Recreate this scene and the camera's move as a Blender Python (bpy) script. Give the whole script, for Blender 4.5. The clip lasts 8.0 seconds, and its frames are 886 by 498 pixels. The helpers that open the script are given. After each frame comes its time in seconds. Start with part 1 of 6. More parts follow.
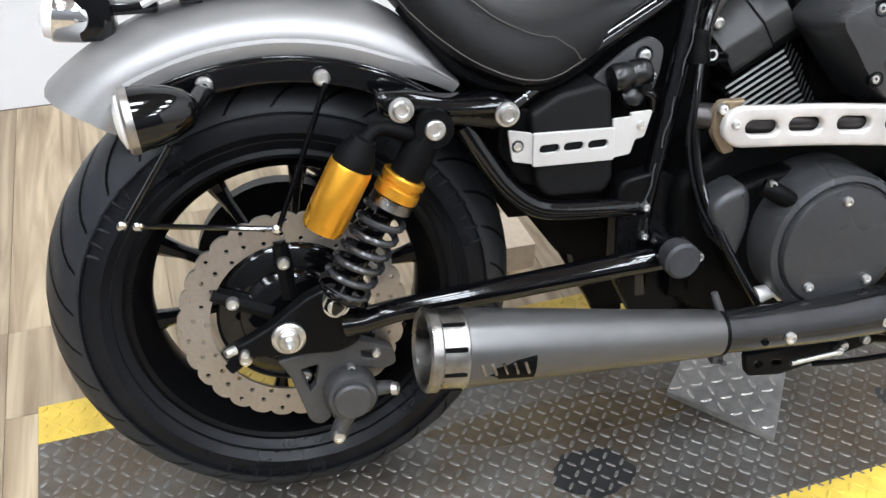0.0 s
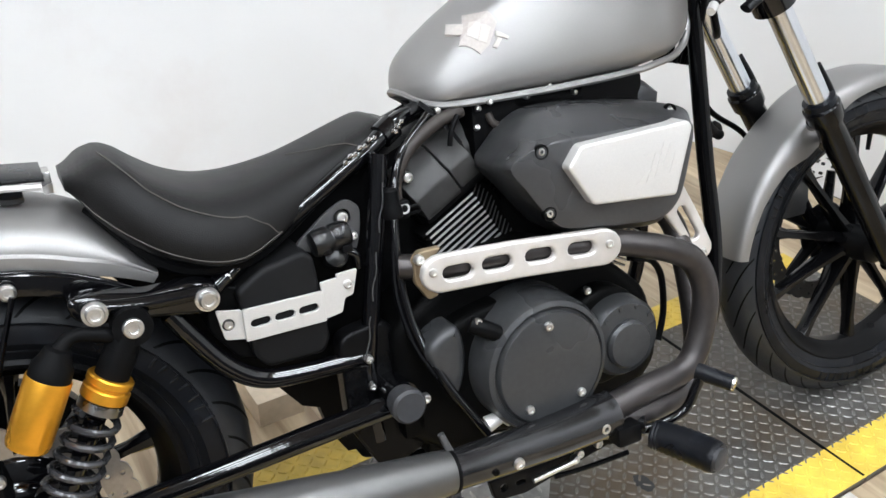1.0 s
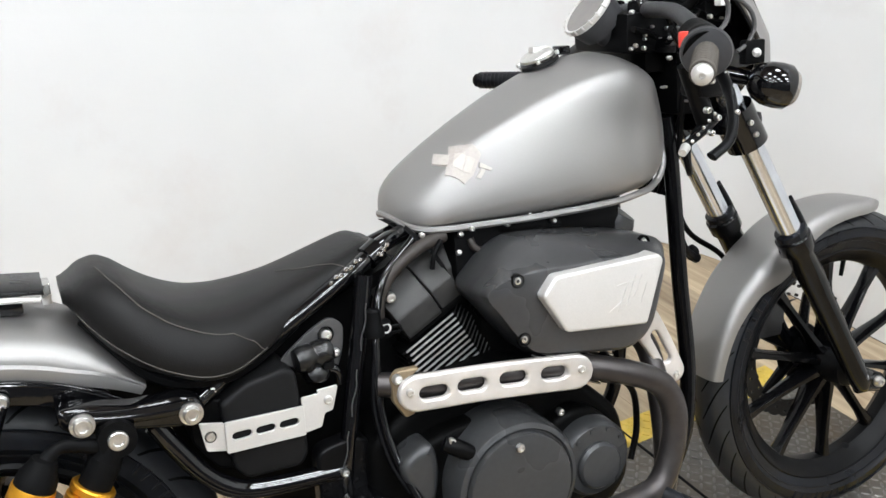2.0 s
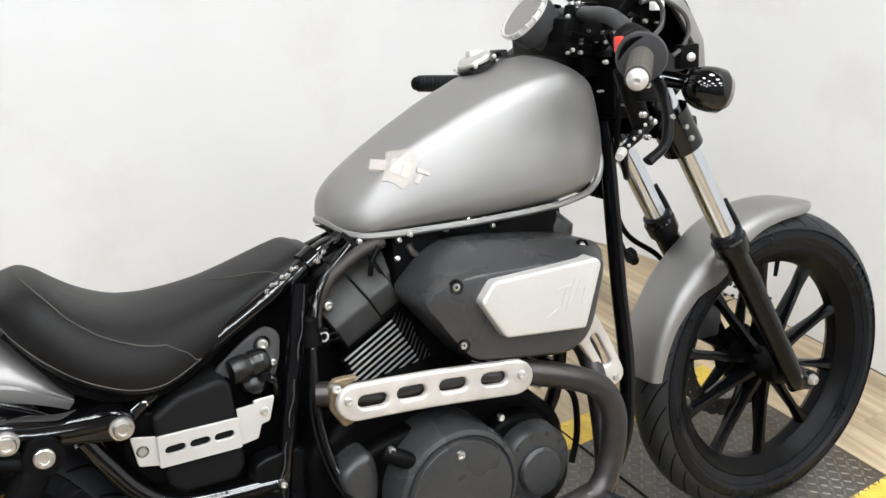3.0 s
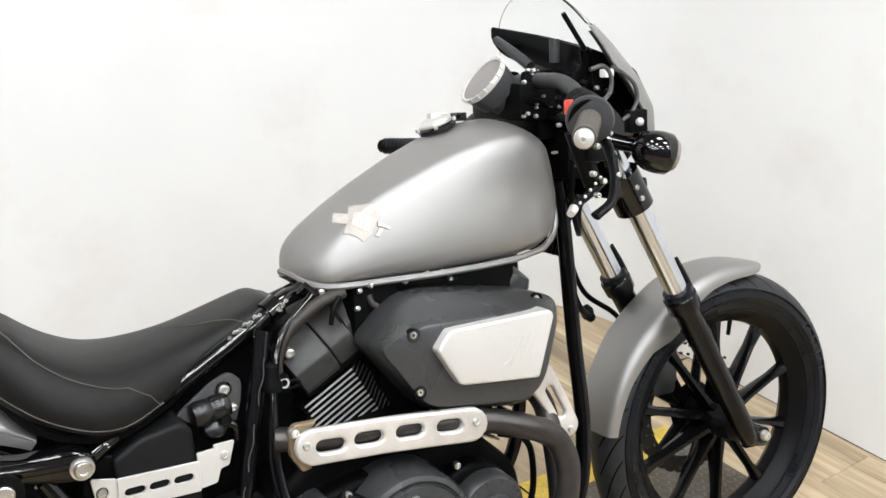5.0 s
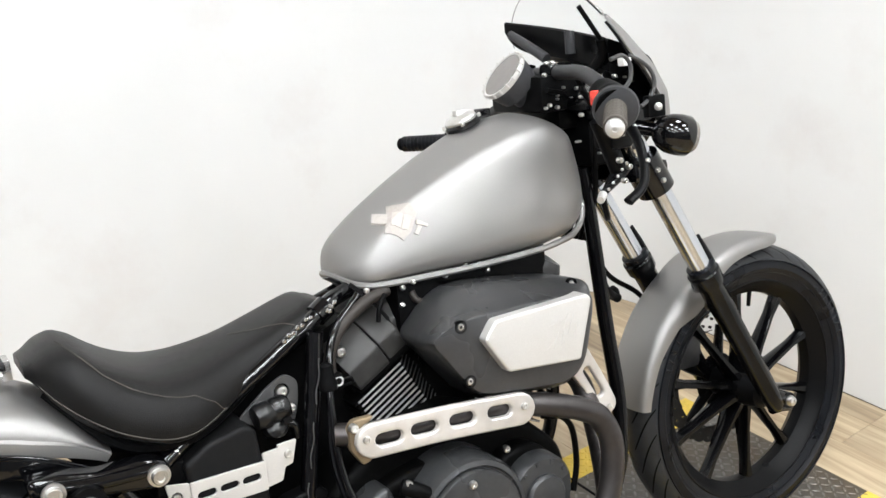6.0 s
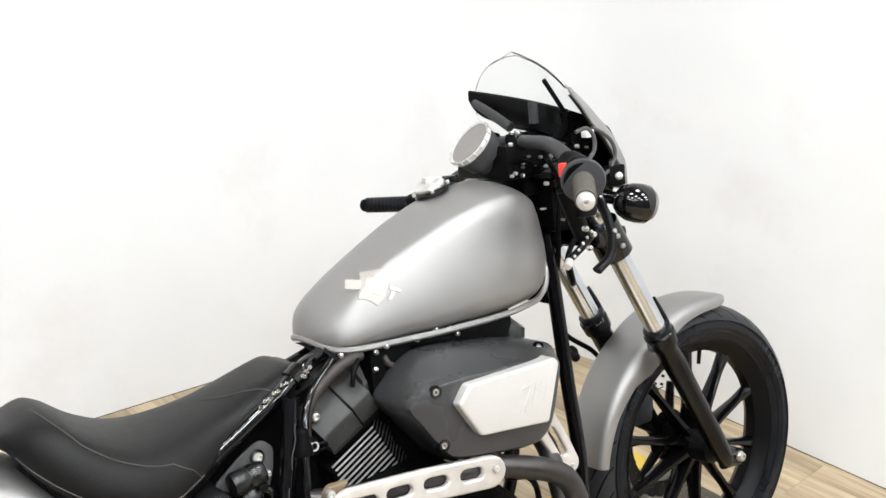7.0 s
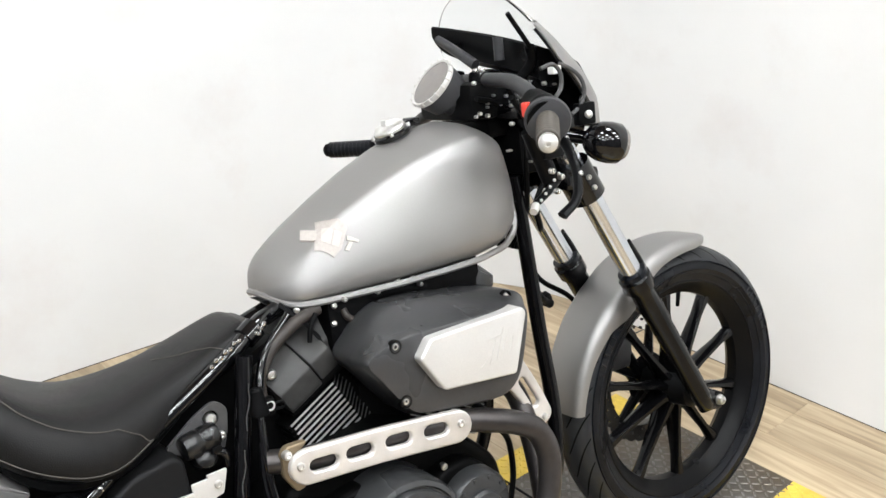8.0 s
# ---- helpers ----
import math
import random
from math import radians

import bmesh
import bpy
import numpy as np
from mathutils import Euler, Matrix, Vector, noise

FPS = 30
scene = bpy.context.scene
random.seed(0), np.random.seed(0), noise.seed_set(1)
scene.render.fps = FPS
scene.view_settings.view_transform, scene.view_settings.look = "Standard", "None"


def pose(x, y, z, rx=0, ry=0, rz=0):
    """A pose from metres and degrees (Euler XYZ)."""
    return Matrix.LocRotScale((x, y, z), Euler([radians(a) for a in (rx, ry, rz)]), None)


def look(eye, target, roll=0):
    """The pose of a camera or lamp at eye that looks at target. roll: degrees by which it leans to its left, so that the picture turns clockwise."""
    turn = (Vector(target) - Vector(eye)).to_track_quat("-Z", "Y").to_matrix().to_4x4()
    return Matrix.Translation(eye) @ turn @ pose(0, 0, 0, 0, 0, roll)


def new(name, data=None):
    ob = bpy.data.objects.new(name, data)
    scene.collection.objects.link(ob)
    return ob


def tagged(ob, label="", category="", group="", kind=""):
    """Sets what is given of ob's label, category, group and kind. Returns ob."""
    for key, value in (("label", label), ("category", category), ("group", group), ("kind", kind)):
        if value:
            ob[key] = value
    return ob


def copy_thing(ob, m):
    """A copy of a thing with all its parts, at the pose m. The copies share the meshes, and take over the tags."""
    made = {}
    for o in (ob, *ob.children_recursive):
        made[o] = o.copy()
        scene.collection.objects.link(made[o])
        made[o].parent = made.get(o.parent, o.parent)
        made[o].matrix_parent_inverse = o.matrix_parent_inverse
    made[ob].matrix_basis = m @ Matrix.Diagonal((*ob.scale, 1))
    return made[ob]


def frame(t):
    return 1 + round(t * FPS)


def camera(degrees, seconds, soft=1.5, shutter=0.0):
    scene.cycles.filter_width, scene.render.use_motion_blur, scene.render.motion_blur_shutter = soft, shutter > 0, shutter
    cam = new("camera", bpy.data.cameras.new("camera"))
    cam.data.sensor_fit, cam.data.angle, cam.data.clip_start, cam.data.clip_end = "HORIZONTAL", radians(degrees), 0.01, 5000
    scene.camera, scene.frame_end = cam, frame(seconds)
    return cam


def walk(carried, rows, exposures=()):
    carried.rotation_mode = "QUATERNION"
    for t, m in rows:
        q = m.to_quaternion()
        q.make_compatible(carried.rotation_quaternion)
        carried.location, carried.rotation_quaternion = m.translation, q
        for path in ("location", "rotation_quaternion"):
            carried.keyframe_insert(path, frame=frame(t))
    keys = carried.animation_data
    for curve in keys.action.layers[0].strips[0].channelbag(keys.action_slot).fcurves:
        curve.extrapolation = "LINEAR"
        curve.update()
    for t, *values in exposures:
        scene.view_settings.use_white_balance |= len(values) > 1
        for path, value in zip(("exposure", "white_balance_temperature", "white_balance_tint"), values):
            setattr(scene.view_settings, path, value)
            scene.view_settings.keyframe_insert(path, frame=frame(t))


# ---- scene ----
cam = camera(50.9, 8.0)
PATH = [
    (0, (-0.042, -0.962, 1.14), (0.354, 0.597, -0.049), 1.8),
    (0.2, (0.005, -0.974, 1.157), (0.486, 0.582, -0.004), 1.8),
    (0.4, (0.024, -0.971, 1.162), (0.587, 0.556, -0.001), 1.0),
    (0.5, (0.049, -0.977, 1.165), (0.66, 0.547, 0.022), 0.8),
    (0.6, (0.052, -0.974, 1.173), (0.724, 0.536, 0.046), 1.0),
    (0.8, (0.078, -0.978, 1.196), (0.79, 0.547, 0.116), -0.1),
    (1, (0.1, -0.99, 1.229), (0.876, 0.553, 0.221), -0.2),
    (1.2, (0.107, -1.012, 1.247), (0.911, 0.547, 0.287), 0.4),
    (1.5, (0.117, -1.026, 1.291), (0.94, 0.553, 0.381), 1.2),
    (1.7, (0.113, -1.025, 1.311), (0.914, 0.59, 0.444), 2.0),
    (2.8, (0.126, -1.015, 1.314), (1.003, 0.562, 0.451), 2.4),
    (3, (0.129, -1.013, 1.314), (1.042, 0.547, 0.457), 3.0),
    (3.5, (0.136, -1.024, 1.332), (1.07, 0.558, 0.542), 2.7),
    (4, (0.139, -1.04, 1.327), (1.095, 0.542, 0.562), 2.4),
    (4.5, (0.139, -1.07, 1.312), (1.109, 0.513, 0.568), 3.8),
    (4.7, (0.133, -1.075, 1.309), (1.105, 0.514, 0.58), 4.0),
    (5.8, (0.06, -1.087, 1.323), (1.089, 0.479, 0.624), 3.0),
    (6, (0.033, -1.078, 1.334), (1.03, 0.493, 0.599), 0.6),
    (6.5, (-0.006, -1.04, 1.362), (1.099, 0.474, 0.663), 1.8),
    (7, (-0.035, -1.059, 1.378), (1.101, 0.456, 0.735), 2.4),
    (7.5, (-0.029, -1.051, 1.378), (1.15, 0.42, 0.71), 3.2),
    (8, (0.05, -1.032, 1.366), (1.173, 0.437, 0.602), 1.3),
]
walk(cam, [(t, look(eye, target, roll)) for t, eye, target, roll in PATH],
     [(0.0, -0.05, 6000, 11), (1.5, -0.15, 6200, 10), (3.0, -0.14, 6350, 10), (4.2, -0.08, 6400, 10), (6.0, -0.06, 6400, 10), (6.5, -0.05, 6400, 10), (7.2, 0.05, 6400, 10), (8.0, -0.03, 6400, 10)])

# ---- world and lamps ----
world = bpy.data.worlds.new("room_air")
scene.world = world
world.use_nodes = True
world.node_tree.nodes["Background"].inputs[0].default_value = (1, 1, 1, 1)
world.node_tree.nodes["Background"].inputs[1].default_value = 0.02

ROOM = Matrix.Rotation(radians(6), 4, "Z")       # the room's axes against the motorcycle's
LEAN = Matrix.Translation((0, 0, 0.012)) @ Matrix.Rotation(radians(-12.7), 4, "X")
U0, U1, V0, V1, CEIL = -3.2, 2.265, -4.6, 1.40, 3.4


# ---- materials ----
def mat(name, color=(0.5, 0.5, 0.5), rough=0.5, metal=0.0, var=0.12, scale=40.0, bump=0.0, bscale=300.0,
        coat=0.0, big=6.0, rvar=0.08, spec=0.5):
    """A surface with fine grain and slow stains in colour, gloss and relief."""
    m = bpy.data.materials.new(name)
    m.use_nodes = True
    nt = m.node_tree
    b = nt.nodes["Principled BSDF"]
    tc = nt.nodes.new("ShaderNodeTexCoord")
    n1, n2 = nt.nodes.new("ShaderNodeTexNoise"), nt.nodes.new("ShaderNodeTexNoise")
    n1.inputs["Scale"].default_value, n2.inputs["Scale"].default_value = scale, big
    n1.inputs["Detail"].default_value, n2.inputs["Detail"].default_value = 4, 3
    for n in (n1, n2):
        nt.links.new(tc.outputs["Object"], n.inputs["Vector"])
    add = nt.nodes.new("ShaderNodeMath")
    add.operation = "ADD"
    nt.links.new(n1.outputs[0], add.inputs[0])
    nt.links.new(n2.outputs[0], add.inputs[1])
    mr = nt.nodes.new("ShaderNodeMapRange")
    mr.inputs["From Min"].default_value, mr.inputs["From Max"].default_value = 0.6, 1.4
    mr.inputs["To Min"].default_value, mr.inputs["To Max"].default_value = 1 - var, 1 + var
    nt.links.new(add.outputs[0], mr.inputs["Value"])
    mix = nt.nodes.new("ShaderNodeVectorMath")
    mix.operation = "SCALE"
    mix.inputs[0].default_value = color
    nt.links.new(mr.outputs[0], mix.inputs["Scale"])
    nt.links.new(mix.outputs[0], b.inputs["Base Color"])
    rr = nt.nodes.new("ShaderNodeMapRange")
    rr.inputs["From Min"].default_value, rr.inputs["From Max"].default_value = 0.3, 0.7
    rr.inputs["To Min"].default_value, rr.inputs["To Max"].default_value = max(rough - rvar, 0.02), min(rough + rvar, 1)
    nt.links.new(n2.outputs[0], rr.inputs["Value"])
    nt.links.new(rr.outputs[0], b.inputs["Roughness"])
    b.inputs["Metallic"].default_value = metal
    b.inputs["Coat Weight"].default_value = coat
    b.inputs["Coat Roughness"].default_value = 0.08
    b.inputs["Specular IOR Level"].default_value = spec
    if bump:
        n3 = nt.nodes.new("ShaderNodeTexNoise")
        n3.inputs["Scale"].default_value = bscale
        nt.links.new(tc.outputs["Object"], n3.inputs["Vector"])
        bp = nt.nodes.new("ShaderNodeBump")
        bp.inputs["Strength"].default_value = bump
        bp.inputs["Distance"].default_value = 0.002
        nt.links.new(n3.outputs[0], bp.inputs["Height"])
        nt.links.new(bp.outputs[0], b.inputs["Normal"])
    return m


def dusty(m, dust, low=0.50, high=0.72, amount=0.8, scale=14.0):
    """Pale dust lying on a dark surface in streaks and patches."""
    nt = m.node_tree
    b = nt.nodes["Principled BSDF"]
    clean = b.inputs["Base Color"].links[0].from_socket
    tc, n, mr, mix = (nt.nodes.new("ShaderNode" + k) for k in ("TexCoord", "TexNoise", "MapRange", "Mix"))
    n.inputs["Scale"].default_value, n.inputs["Detail"].default_value, n.inputs["Roughness"].default_value = scale, 9, 0.62
    nt.links.new(tc.outputs["Object"], n.inputs["Vector"])
    mr.inputs["From Min"].default_value, mr.inputs["From Max"].default_value, mr.inputs["To Max"].default_value = low, high, amount
    nt.links.new(n.outputs[0], mr.inputs["Value"])
    mix.data_type = "RGBA"
    nt.links.new(mr.outputs[0], mix.inputs[0])
    nt.links.new(clean, mix.inputs[6])
    mix.inputs[7].default_value = (*dust, 1)
    nt.links.new(mix.outputs[2], b.inputs["Base Color"])
    return m


SILVER = mat("satin_silver_paint", (0.285, 0.276, 0.270), 0.50, 0.86, 0.05, 900, 0.02, 2500, big=3, rvar=0.03)
BLACK = mat("gloss_black_paint", (0.0020, 0.0020, 0.0024), 0.075, 0.0, 0.2, 60, 0.10, 70, coat=0.0, rvar=0.03, spec=0.46)
BLACK2 = mat("deep_black_paint", (0.002, 0.002, 0.0023), 0.12, 0.0, 0.2, 60, 0.06, 70, rvar=0.05, spec=0.20)
SATIN = mat("satin_black_paint", (0.003, 0.003, 0.0033), 0.33, 0.0, 0.25, 80, 0.05, 900, spec=0.10)
PLASTIC = mat("black_plastic", (0.0028, 0.0028, 0.0030), 0.45, 0.0, 0.2, 120, 0.12, 1400, spec=0.06)
DOME = mat("worn_gloss_black", (0.004, 0.004, 0.0043), 0.24, 0.0, 0.3, 60, 0.25, 90, rvar=0.1, spec=0.45)
BOXBLACK = mat("matt_box_plastic", (0.0060, 0.0060, 0.0063), 0.5, 0.0, 0.2, 120, 0.15, 1400, spec=0.13)
FORKTUBE = mat("polished_fork_tube", (0.62, 0.65, 0.70), 0.20, 1.0, 0.05, 30, rvar=0.04)
GRIPPALE = mat("dusty_grip_rubber", (0.068, 0.060, 0.052), 0.6, 0.0, 0.2, 120, 0.15, 900, spec=0.2)
HOSE = mat("worn_hose_rubber", (0.030, 0.025, 0.022), 0.5, 0.0, 0.3, 60, 0.2, 500, spec=0.3)
GRIPGREY = mat("worn_grey_rubber", (0.032, 0.032, 0.034), 0.5, 0.0, 0.2, 120, 0.15, 900, spec=0.3)
ENGINE = mat("charcoal_engine_paint", (0.047, 0.047, 0.048), 0.30, 0.35, 0.15, 150, 0.10, 1600, spec=0.4)
COVER = mat("charcoal_cover_paint", (0.042, 0.043, 0.0445), 0.31, 0.35, 0.18, 120, 0.16, 1400, spec=0.4)
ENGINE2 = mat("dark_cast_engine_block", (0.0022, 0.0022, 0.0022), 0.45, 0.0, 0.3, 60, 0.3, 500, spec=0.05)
ROCKER = mat("dusty_rocker_paint", (0.026, 0.025, 0.024), 0.40, 0.2, 0.25, 90, 0.2, 1200, big=12, spec=0.35)
CASTGREY = mat("grey_cast_aluminium", (0.070, 0.069, 0.070), 0.5, 0.5, 0.2, 60, 0.2, 900)
CHROME = mat("chrome", (0.78, 0.78, 0.78), 0.07, 1.0, 0.05, 30, rvar=0.04)
STEEL = mat("zinc_bolt_steel", (0.66, 0.65, 0.63), 0.33, 1.0, 0.15, 200, rvar=0.08)
ALU = mat("brushed_aluminium", (0.56, 0.545, 0.525), 0.40, 0.45, 0.06, 500, 0.05, 1500)
# darker copy of the edge metal, shade painted on the slanted fin edges
FINDIM = mat("shaded_fin_edge", (0.13, 0.13, 0.13), 0.4, 0.5, 0.2, 300)
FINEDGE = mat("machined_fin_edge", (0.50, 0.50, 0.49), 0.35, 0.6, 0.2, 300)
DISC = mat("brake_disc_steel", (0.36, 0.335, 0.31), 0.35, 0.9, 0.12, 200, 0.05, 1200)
# front disc's steel, its shade put into a far darker colour
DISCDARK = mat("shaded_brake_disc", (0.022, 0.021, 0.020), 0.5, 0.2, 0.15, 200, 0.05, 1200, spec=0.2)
GOLD = mat("gold_anodised_aluminium", (0.75, 0.36, 0.03), 0.28, 0.85, 0.06, 200)
RUBBER = dusty(mat("tyre_rubber", (0.0042, 0.0047, 0.0062), 0.34, 0.0, 0.5, 50, 0.15, 700, big=9, rvar=0.15, spec=0.17), (0.010, 0.012, 0.016))
SPRING = mat("satin_black_spring", (0.045, 0.045, 0.048), 0.22, 0.5, 0.2, 60)
TREAD = mat("tyre_tread_rubber", (0.016, 0.0173, 0.020), 0.42, 0.0, 0.35, 50, 0.15, 600, spec=0.32)
LEATHER = mat("black_seat_vinyl", (0.0075, 0.0072, 0.0071), 0.42, 0.0, 0.18, 200, 0.30, 900, spec=0.15)
THREAD = mat("grey_seat_thread", (0.062, 0.056, 0.049), 0.8)
PIPE = mat("black_ceramic_exhaust", (0.110, 0.108, 0.106), 0.33, 0.75, 0.12, 30, 0.04, 900, big=8)
PIPE2 = mat("glossy_black_pipe", (0.052, 0.052, 0.054), 0.15, 0.85, 0.15, 30, 0.03, 900, big=8)
SHIELDM = mat("heat_stained_shield", (0.58, 0.55, 0.52), 0.40, 0.5, 0.16, 40, 0.05, 900, big=11)
HEAT = mat("heat_tinted_header", (0.050, 0.045, 0.044), 0.36, 0.7, 0.3, 40, 0.1, 700, big=14)
TIP = mat("worn_exhaust_tip", (0.25, 0.24, 0.225), 0.34, 1.0, 0.6, 60, 0.1, 300, big=25, rvar=0.14)
BRASS = mat("tarnished_flange", (0.26, 0.20, 0.13), 0.45, 0.7, 0.3, 60, 0.2, 500)
# grey-brown glare on the instrument is put into this face colour
GAUGE = mat("gauge_face", (0.17, 0.155, 0.145), 0.25, 0.0, 0.1, 60)
RED = mat("red_switch", (0.75, 0.05, 0.03), 0.4)
BADGE = mat("silver_badge", (0.42, 0.385, 0.355), 0.5, 0.0, 0.12, 200)
BADGE2 = mat("badge_plate_paint", (0.36, 0.325, 0.298), 0.5, 0.0, 0.15, 200)
LENS = mat("clear_lens", (0.75, 0.74, 0.72), 0.15, 0.1, 0.1, 200)
WALL = dusty(mat("white_wall_paint", (0.69, 0.687, 0.683), 0.75, 0.0, 0.04, 3, 0.06, 220, big=0.8), (0.60, 0.555, 0.535), 0.54, 0.72, 0.55, 1.7)
WALLDARK = mat("unseen_wall_grey", (0.10, 0.10, 0.105), 0.7, 0.0, 0.08, 3, 0.06, 220, big=0.8)
CEILM = mat("warm_grey_ceiling", (0.34, 0.29, 0.25), 0.8, 0.0, 0.03, 5)
RAMP = mat("pale_scuffed_plate", (0.46, 0.43, 0.40), 0.5, 0.2, 0.25, 30, 0.15, 300, big=6)
TRIM = mat("brown_joint", (0.17, 0.13, 0.09), 0.7, 0.0, 0.2)
YELLOW = mat("yellow_floor_paint", (0.60, 0.42, 0.055), 0.5, 0.0, 0.28, 25, 0.2, 300, big=9)
GRIMESHADE = mat("shaded_brown_grime", (0.062, 0.044, 0.020), 0.5, 0.1, 0.5, 60, 0.2, 200, big=14)
OIL = mat("oil_stain", (0.012, 0.012, 0.012), 0.4, 0.0, 0.3, 60)
BOARD = mat("pale_timber", (0.55, 0.45, 0.33), 0.6, 0.0, 0.15, 60)


def diamond_plate(name, col, rough, dirt=0.85):
    """Worn steel with brown dirt trodden into it in patches."""
    m = mat(name, col, rough, 0.75, 0.35, 45, 0.25, 180, big=4, rvar=0.12)
    nt = m.node_tree
    b = nt.nodes["Principled BSDF"]
    clean = b.inputs["Base Color"].links[0].from_socket
    tc = nt.nodes.new("ShaderNodeTexCoord")
    n = nt.nodes.new("ShaderNodeTexNoise")
    n.inputs["Scale"].default_value, n.inputs["Detail"].default_value = 3.2, 8
    n.inputs["Roughness"].default_value = 0.65
    nt.links.new(tc.outputs["Object"], n.inputs["Vector"])
    mr = nt.nodes.new("ShaderNodeMapRange")
    mr.inputs["From Min"].default_value, mr.inputs["From Max"].default_value = 0.42, 0.62
    mr.inputs["To Max"].default_value = dirt
    nt.links.new(n.outputs[0], mr.inputs["Value"])
    mix = nt.nodes.new("ShaderNodeMix")
    mix.data_type = "RGBA"
    nt.links.new(mr.outputs[0], mix.inputs[0])
    nt.links.new(clean, mix.inputs[6])
    mix.inputs[7].default_value = (0.115, 0.085, 0.053, 1)
    nt.links.new(mix.outputs[2], b.inputs["Base Color"])
    return m


PLATE = diamond_plate("worn_tread_plate", (0.138, 0.132, 0.122), 0.52, 0.8)
TREADM = diamond_plate("worn_tread_bar_steel", (0.20, 0.195, 0.186), 0.50, 0.6)
PLATE2 = diamond_plate("bright_tread_plate", (0.40, 0.39, 0.37), 0.40, 0.25)
TREADB = mat("bright_tread_bar_steel", (0.46, 0.44, 0.41), 0.48, 0.6, 0.2, 60, 0.1, 300)


def wood():
    m = bpy.data.materials.new("oak_laminate")
    m.use_nodes = True
    nt = m.node_tree
    b = nt.nodes["Principled BSDF"]
    tc = nt.nodes.new("ShaderNodeTexCoord")
    oi = nt.nodes.new("ShaderNodeObjectInfo")
    mp = nt.nodes.new("ShaderNodeMapping")
    mp.inputs["Scale"].default_value = (20, 1.5, 20)
    off = nt.nodes.new("ShaderNodeVectorMath")
    off.operation = "MULTIPLY_ADD"
    off.inputs[1].default_value = (1, 1, 1)
    com = nt.nodes.new("ShaderNodeCombineXYZ")
    mul = nt.nodes.new("ShaderNodeMath")
    mul.operation = "MULTIPLY"
    mul.inputs[1].default_value = 37.0
    nt.links.new(oi.outputs["Random"], mul.inputs[0])
    for k in range(3):
        nt.links.new(mul.outputs[0], com.inputs[k])
    nt.links.new(tc.outputs["Object"], mp.inputs["Vector"])
    nt.links.new(mp.outputs[0], off.inputs[0])
    nt.links.new(com.outputs[0], off.inputs[2])
    n = nt.nodes.new("ShaderNodeTexNoise")
    n.inputs["Scale"].default_value, n.inputs["Detail"].default_value, n.inputs["Distortion"].default_value = 1.3, 6, 1.2
    nt.links.new(off.outputs[0], n.inputs["Vector"])
    cr = nt.nodes.new("ShaderNodeValToRGB")
    cr.color_ramp.elements[0].color, cr.color_ramp.elements[1].color = (0.19, 0.132, 0.076, 1), (0.445, 0.352, 0.232, 1)
    cr.color_ramp.elements[0].position, cr.color_ramp.elements[1].position = 0.28, 0.66
    nt.links.new(n.outputs[0], cr.inputs[0])
    hs = nt.nodes.new("ShaderNodeHueSaturation")
    mr = nt.nodes.new("ShaderNodeMapRange")
    mr.inputs["To Min"].default_value, mr.inputs["To Max"].default_value = 0.78, 1.18
    nt.links.new(oi.outputs["Random"], mr.inputs["Value"])
    nt.links.new(mr.outputs[0], hs.inputs["Value"])
    nt.links.new(cr.outputs[0], hs.inputs["Color"])
    nt.links.new(hs.outputs[0], b.inputs["Base Color"])
    b.inputs["Roughness"].default_value = 0.42
    bp = nt.nodes.new("ShaderNodeBump")
    bp.inputs["Strength"].default_value, bp.inputs["Distance"].default_value = 0.15, 0.002
    nt.links.new(n.outputs[0], bp.inputs["Height"])
    nt.links.new(bp.outputs[0], b.inputs["Normal"])
    return m


WOOD = wood()


def clear(name, color, rough=0.03):
    m = bpy.data.materials.new(name)
    m.use_nodes = True
    b = m.node_tree.nodes["Principled BSDF"]
    b.inputs["Base Color"].default_value = (*color, 1)
    b.inputs["Roughness"].default_value = rough
    b.inputs["Transmission Weight"].default_value = 1.0
    b.inputs["IOR"].default_value = 1.08
    return m


SCREEN = clear("clear_acrylic", (0.97, 0.98, 0.98))


def glow(name, color, strength):
    m = bpy.data.materials.new(name)
    m.use_nodes = True
    b = m.node_tree.nodes["Principled BSDF"]
    b.inputs["Emission Color"].default_value = (*color, 1)
    b.inputs["Emission Strength"].default_value = strength
    return m


TUBELIGHT = glow("ceiling_light_diffuser", (0.95, 0.985, 1.0), 61.0)


# ---- builders ----
def part(name, bm, material, parent=None, label="", smooth=True, m=None):
    """Link a bmesh as one mesh object under a thing or part."""
    if m is not None:
        bm.transform(m)
    bmesh.ops.recalc_face_normals(bm, faces=bm.faces)
    me = bpy.data.meshes.new(name)
    bm.to_mesh(me)
    bm.free()
    me.materials.append(material)
    if smooth:
        me.shade_smooth()
        me.set_sharp_from_angle(angle=radians(38))
    ob = new(name, me)
    if parent is not None:
        ob.parent = parent
    if label:
        tagged(ob, label)
    return ob


def empty(name, label, category, m=None, group="", kind=""):
    ob = new(name)
    if m is not None:
        ob.matrix_world = m
    return tagged(ob, label, category, group, kind)


def grid_mesh(rings, closed_u=True, cap=True):
    """A skin over rings of points, all of one length."""
    bm = bmesh.new()
    vs = [[bm.verts.new(p) for p in ring] for ring in rings]
    n = len(rings[0])
    for a, b in zip(vs, vs[1:]):
        for i in range(n if closed_u else n - 1):
            j = (i + 1) % n
            bm.faces.new((a[i], a[j], b[j], b[i]))
    if cap and closed_u:
        bm.faces.new(vs[0])
        bm.faces.new(vs[-1])
    return bm


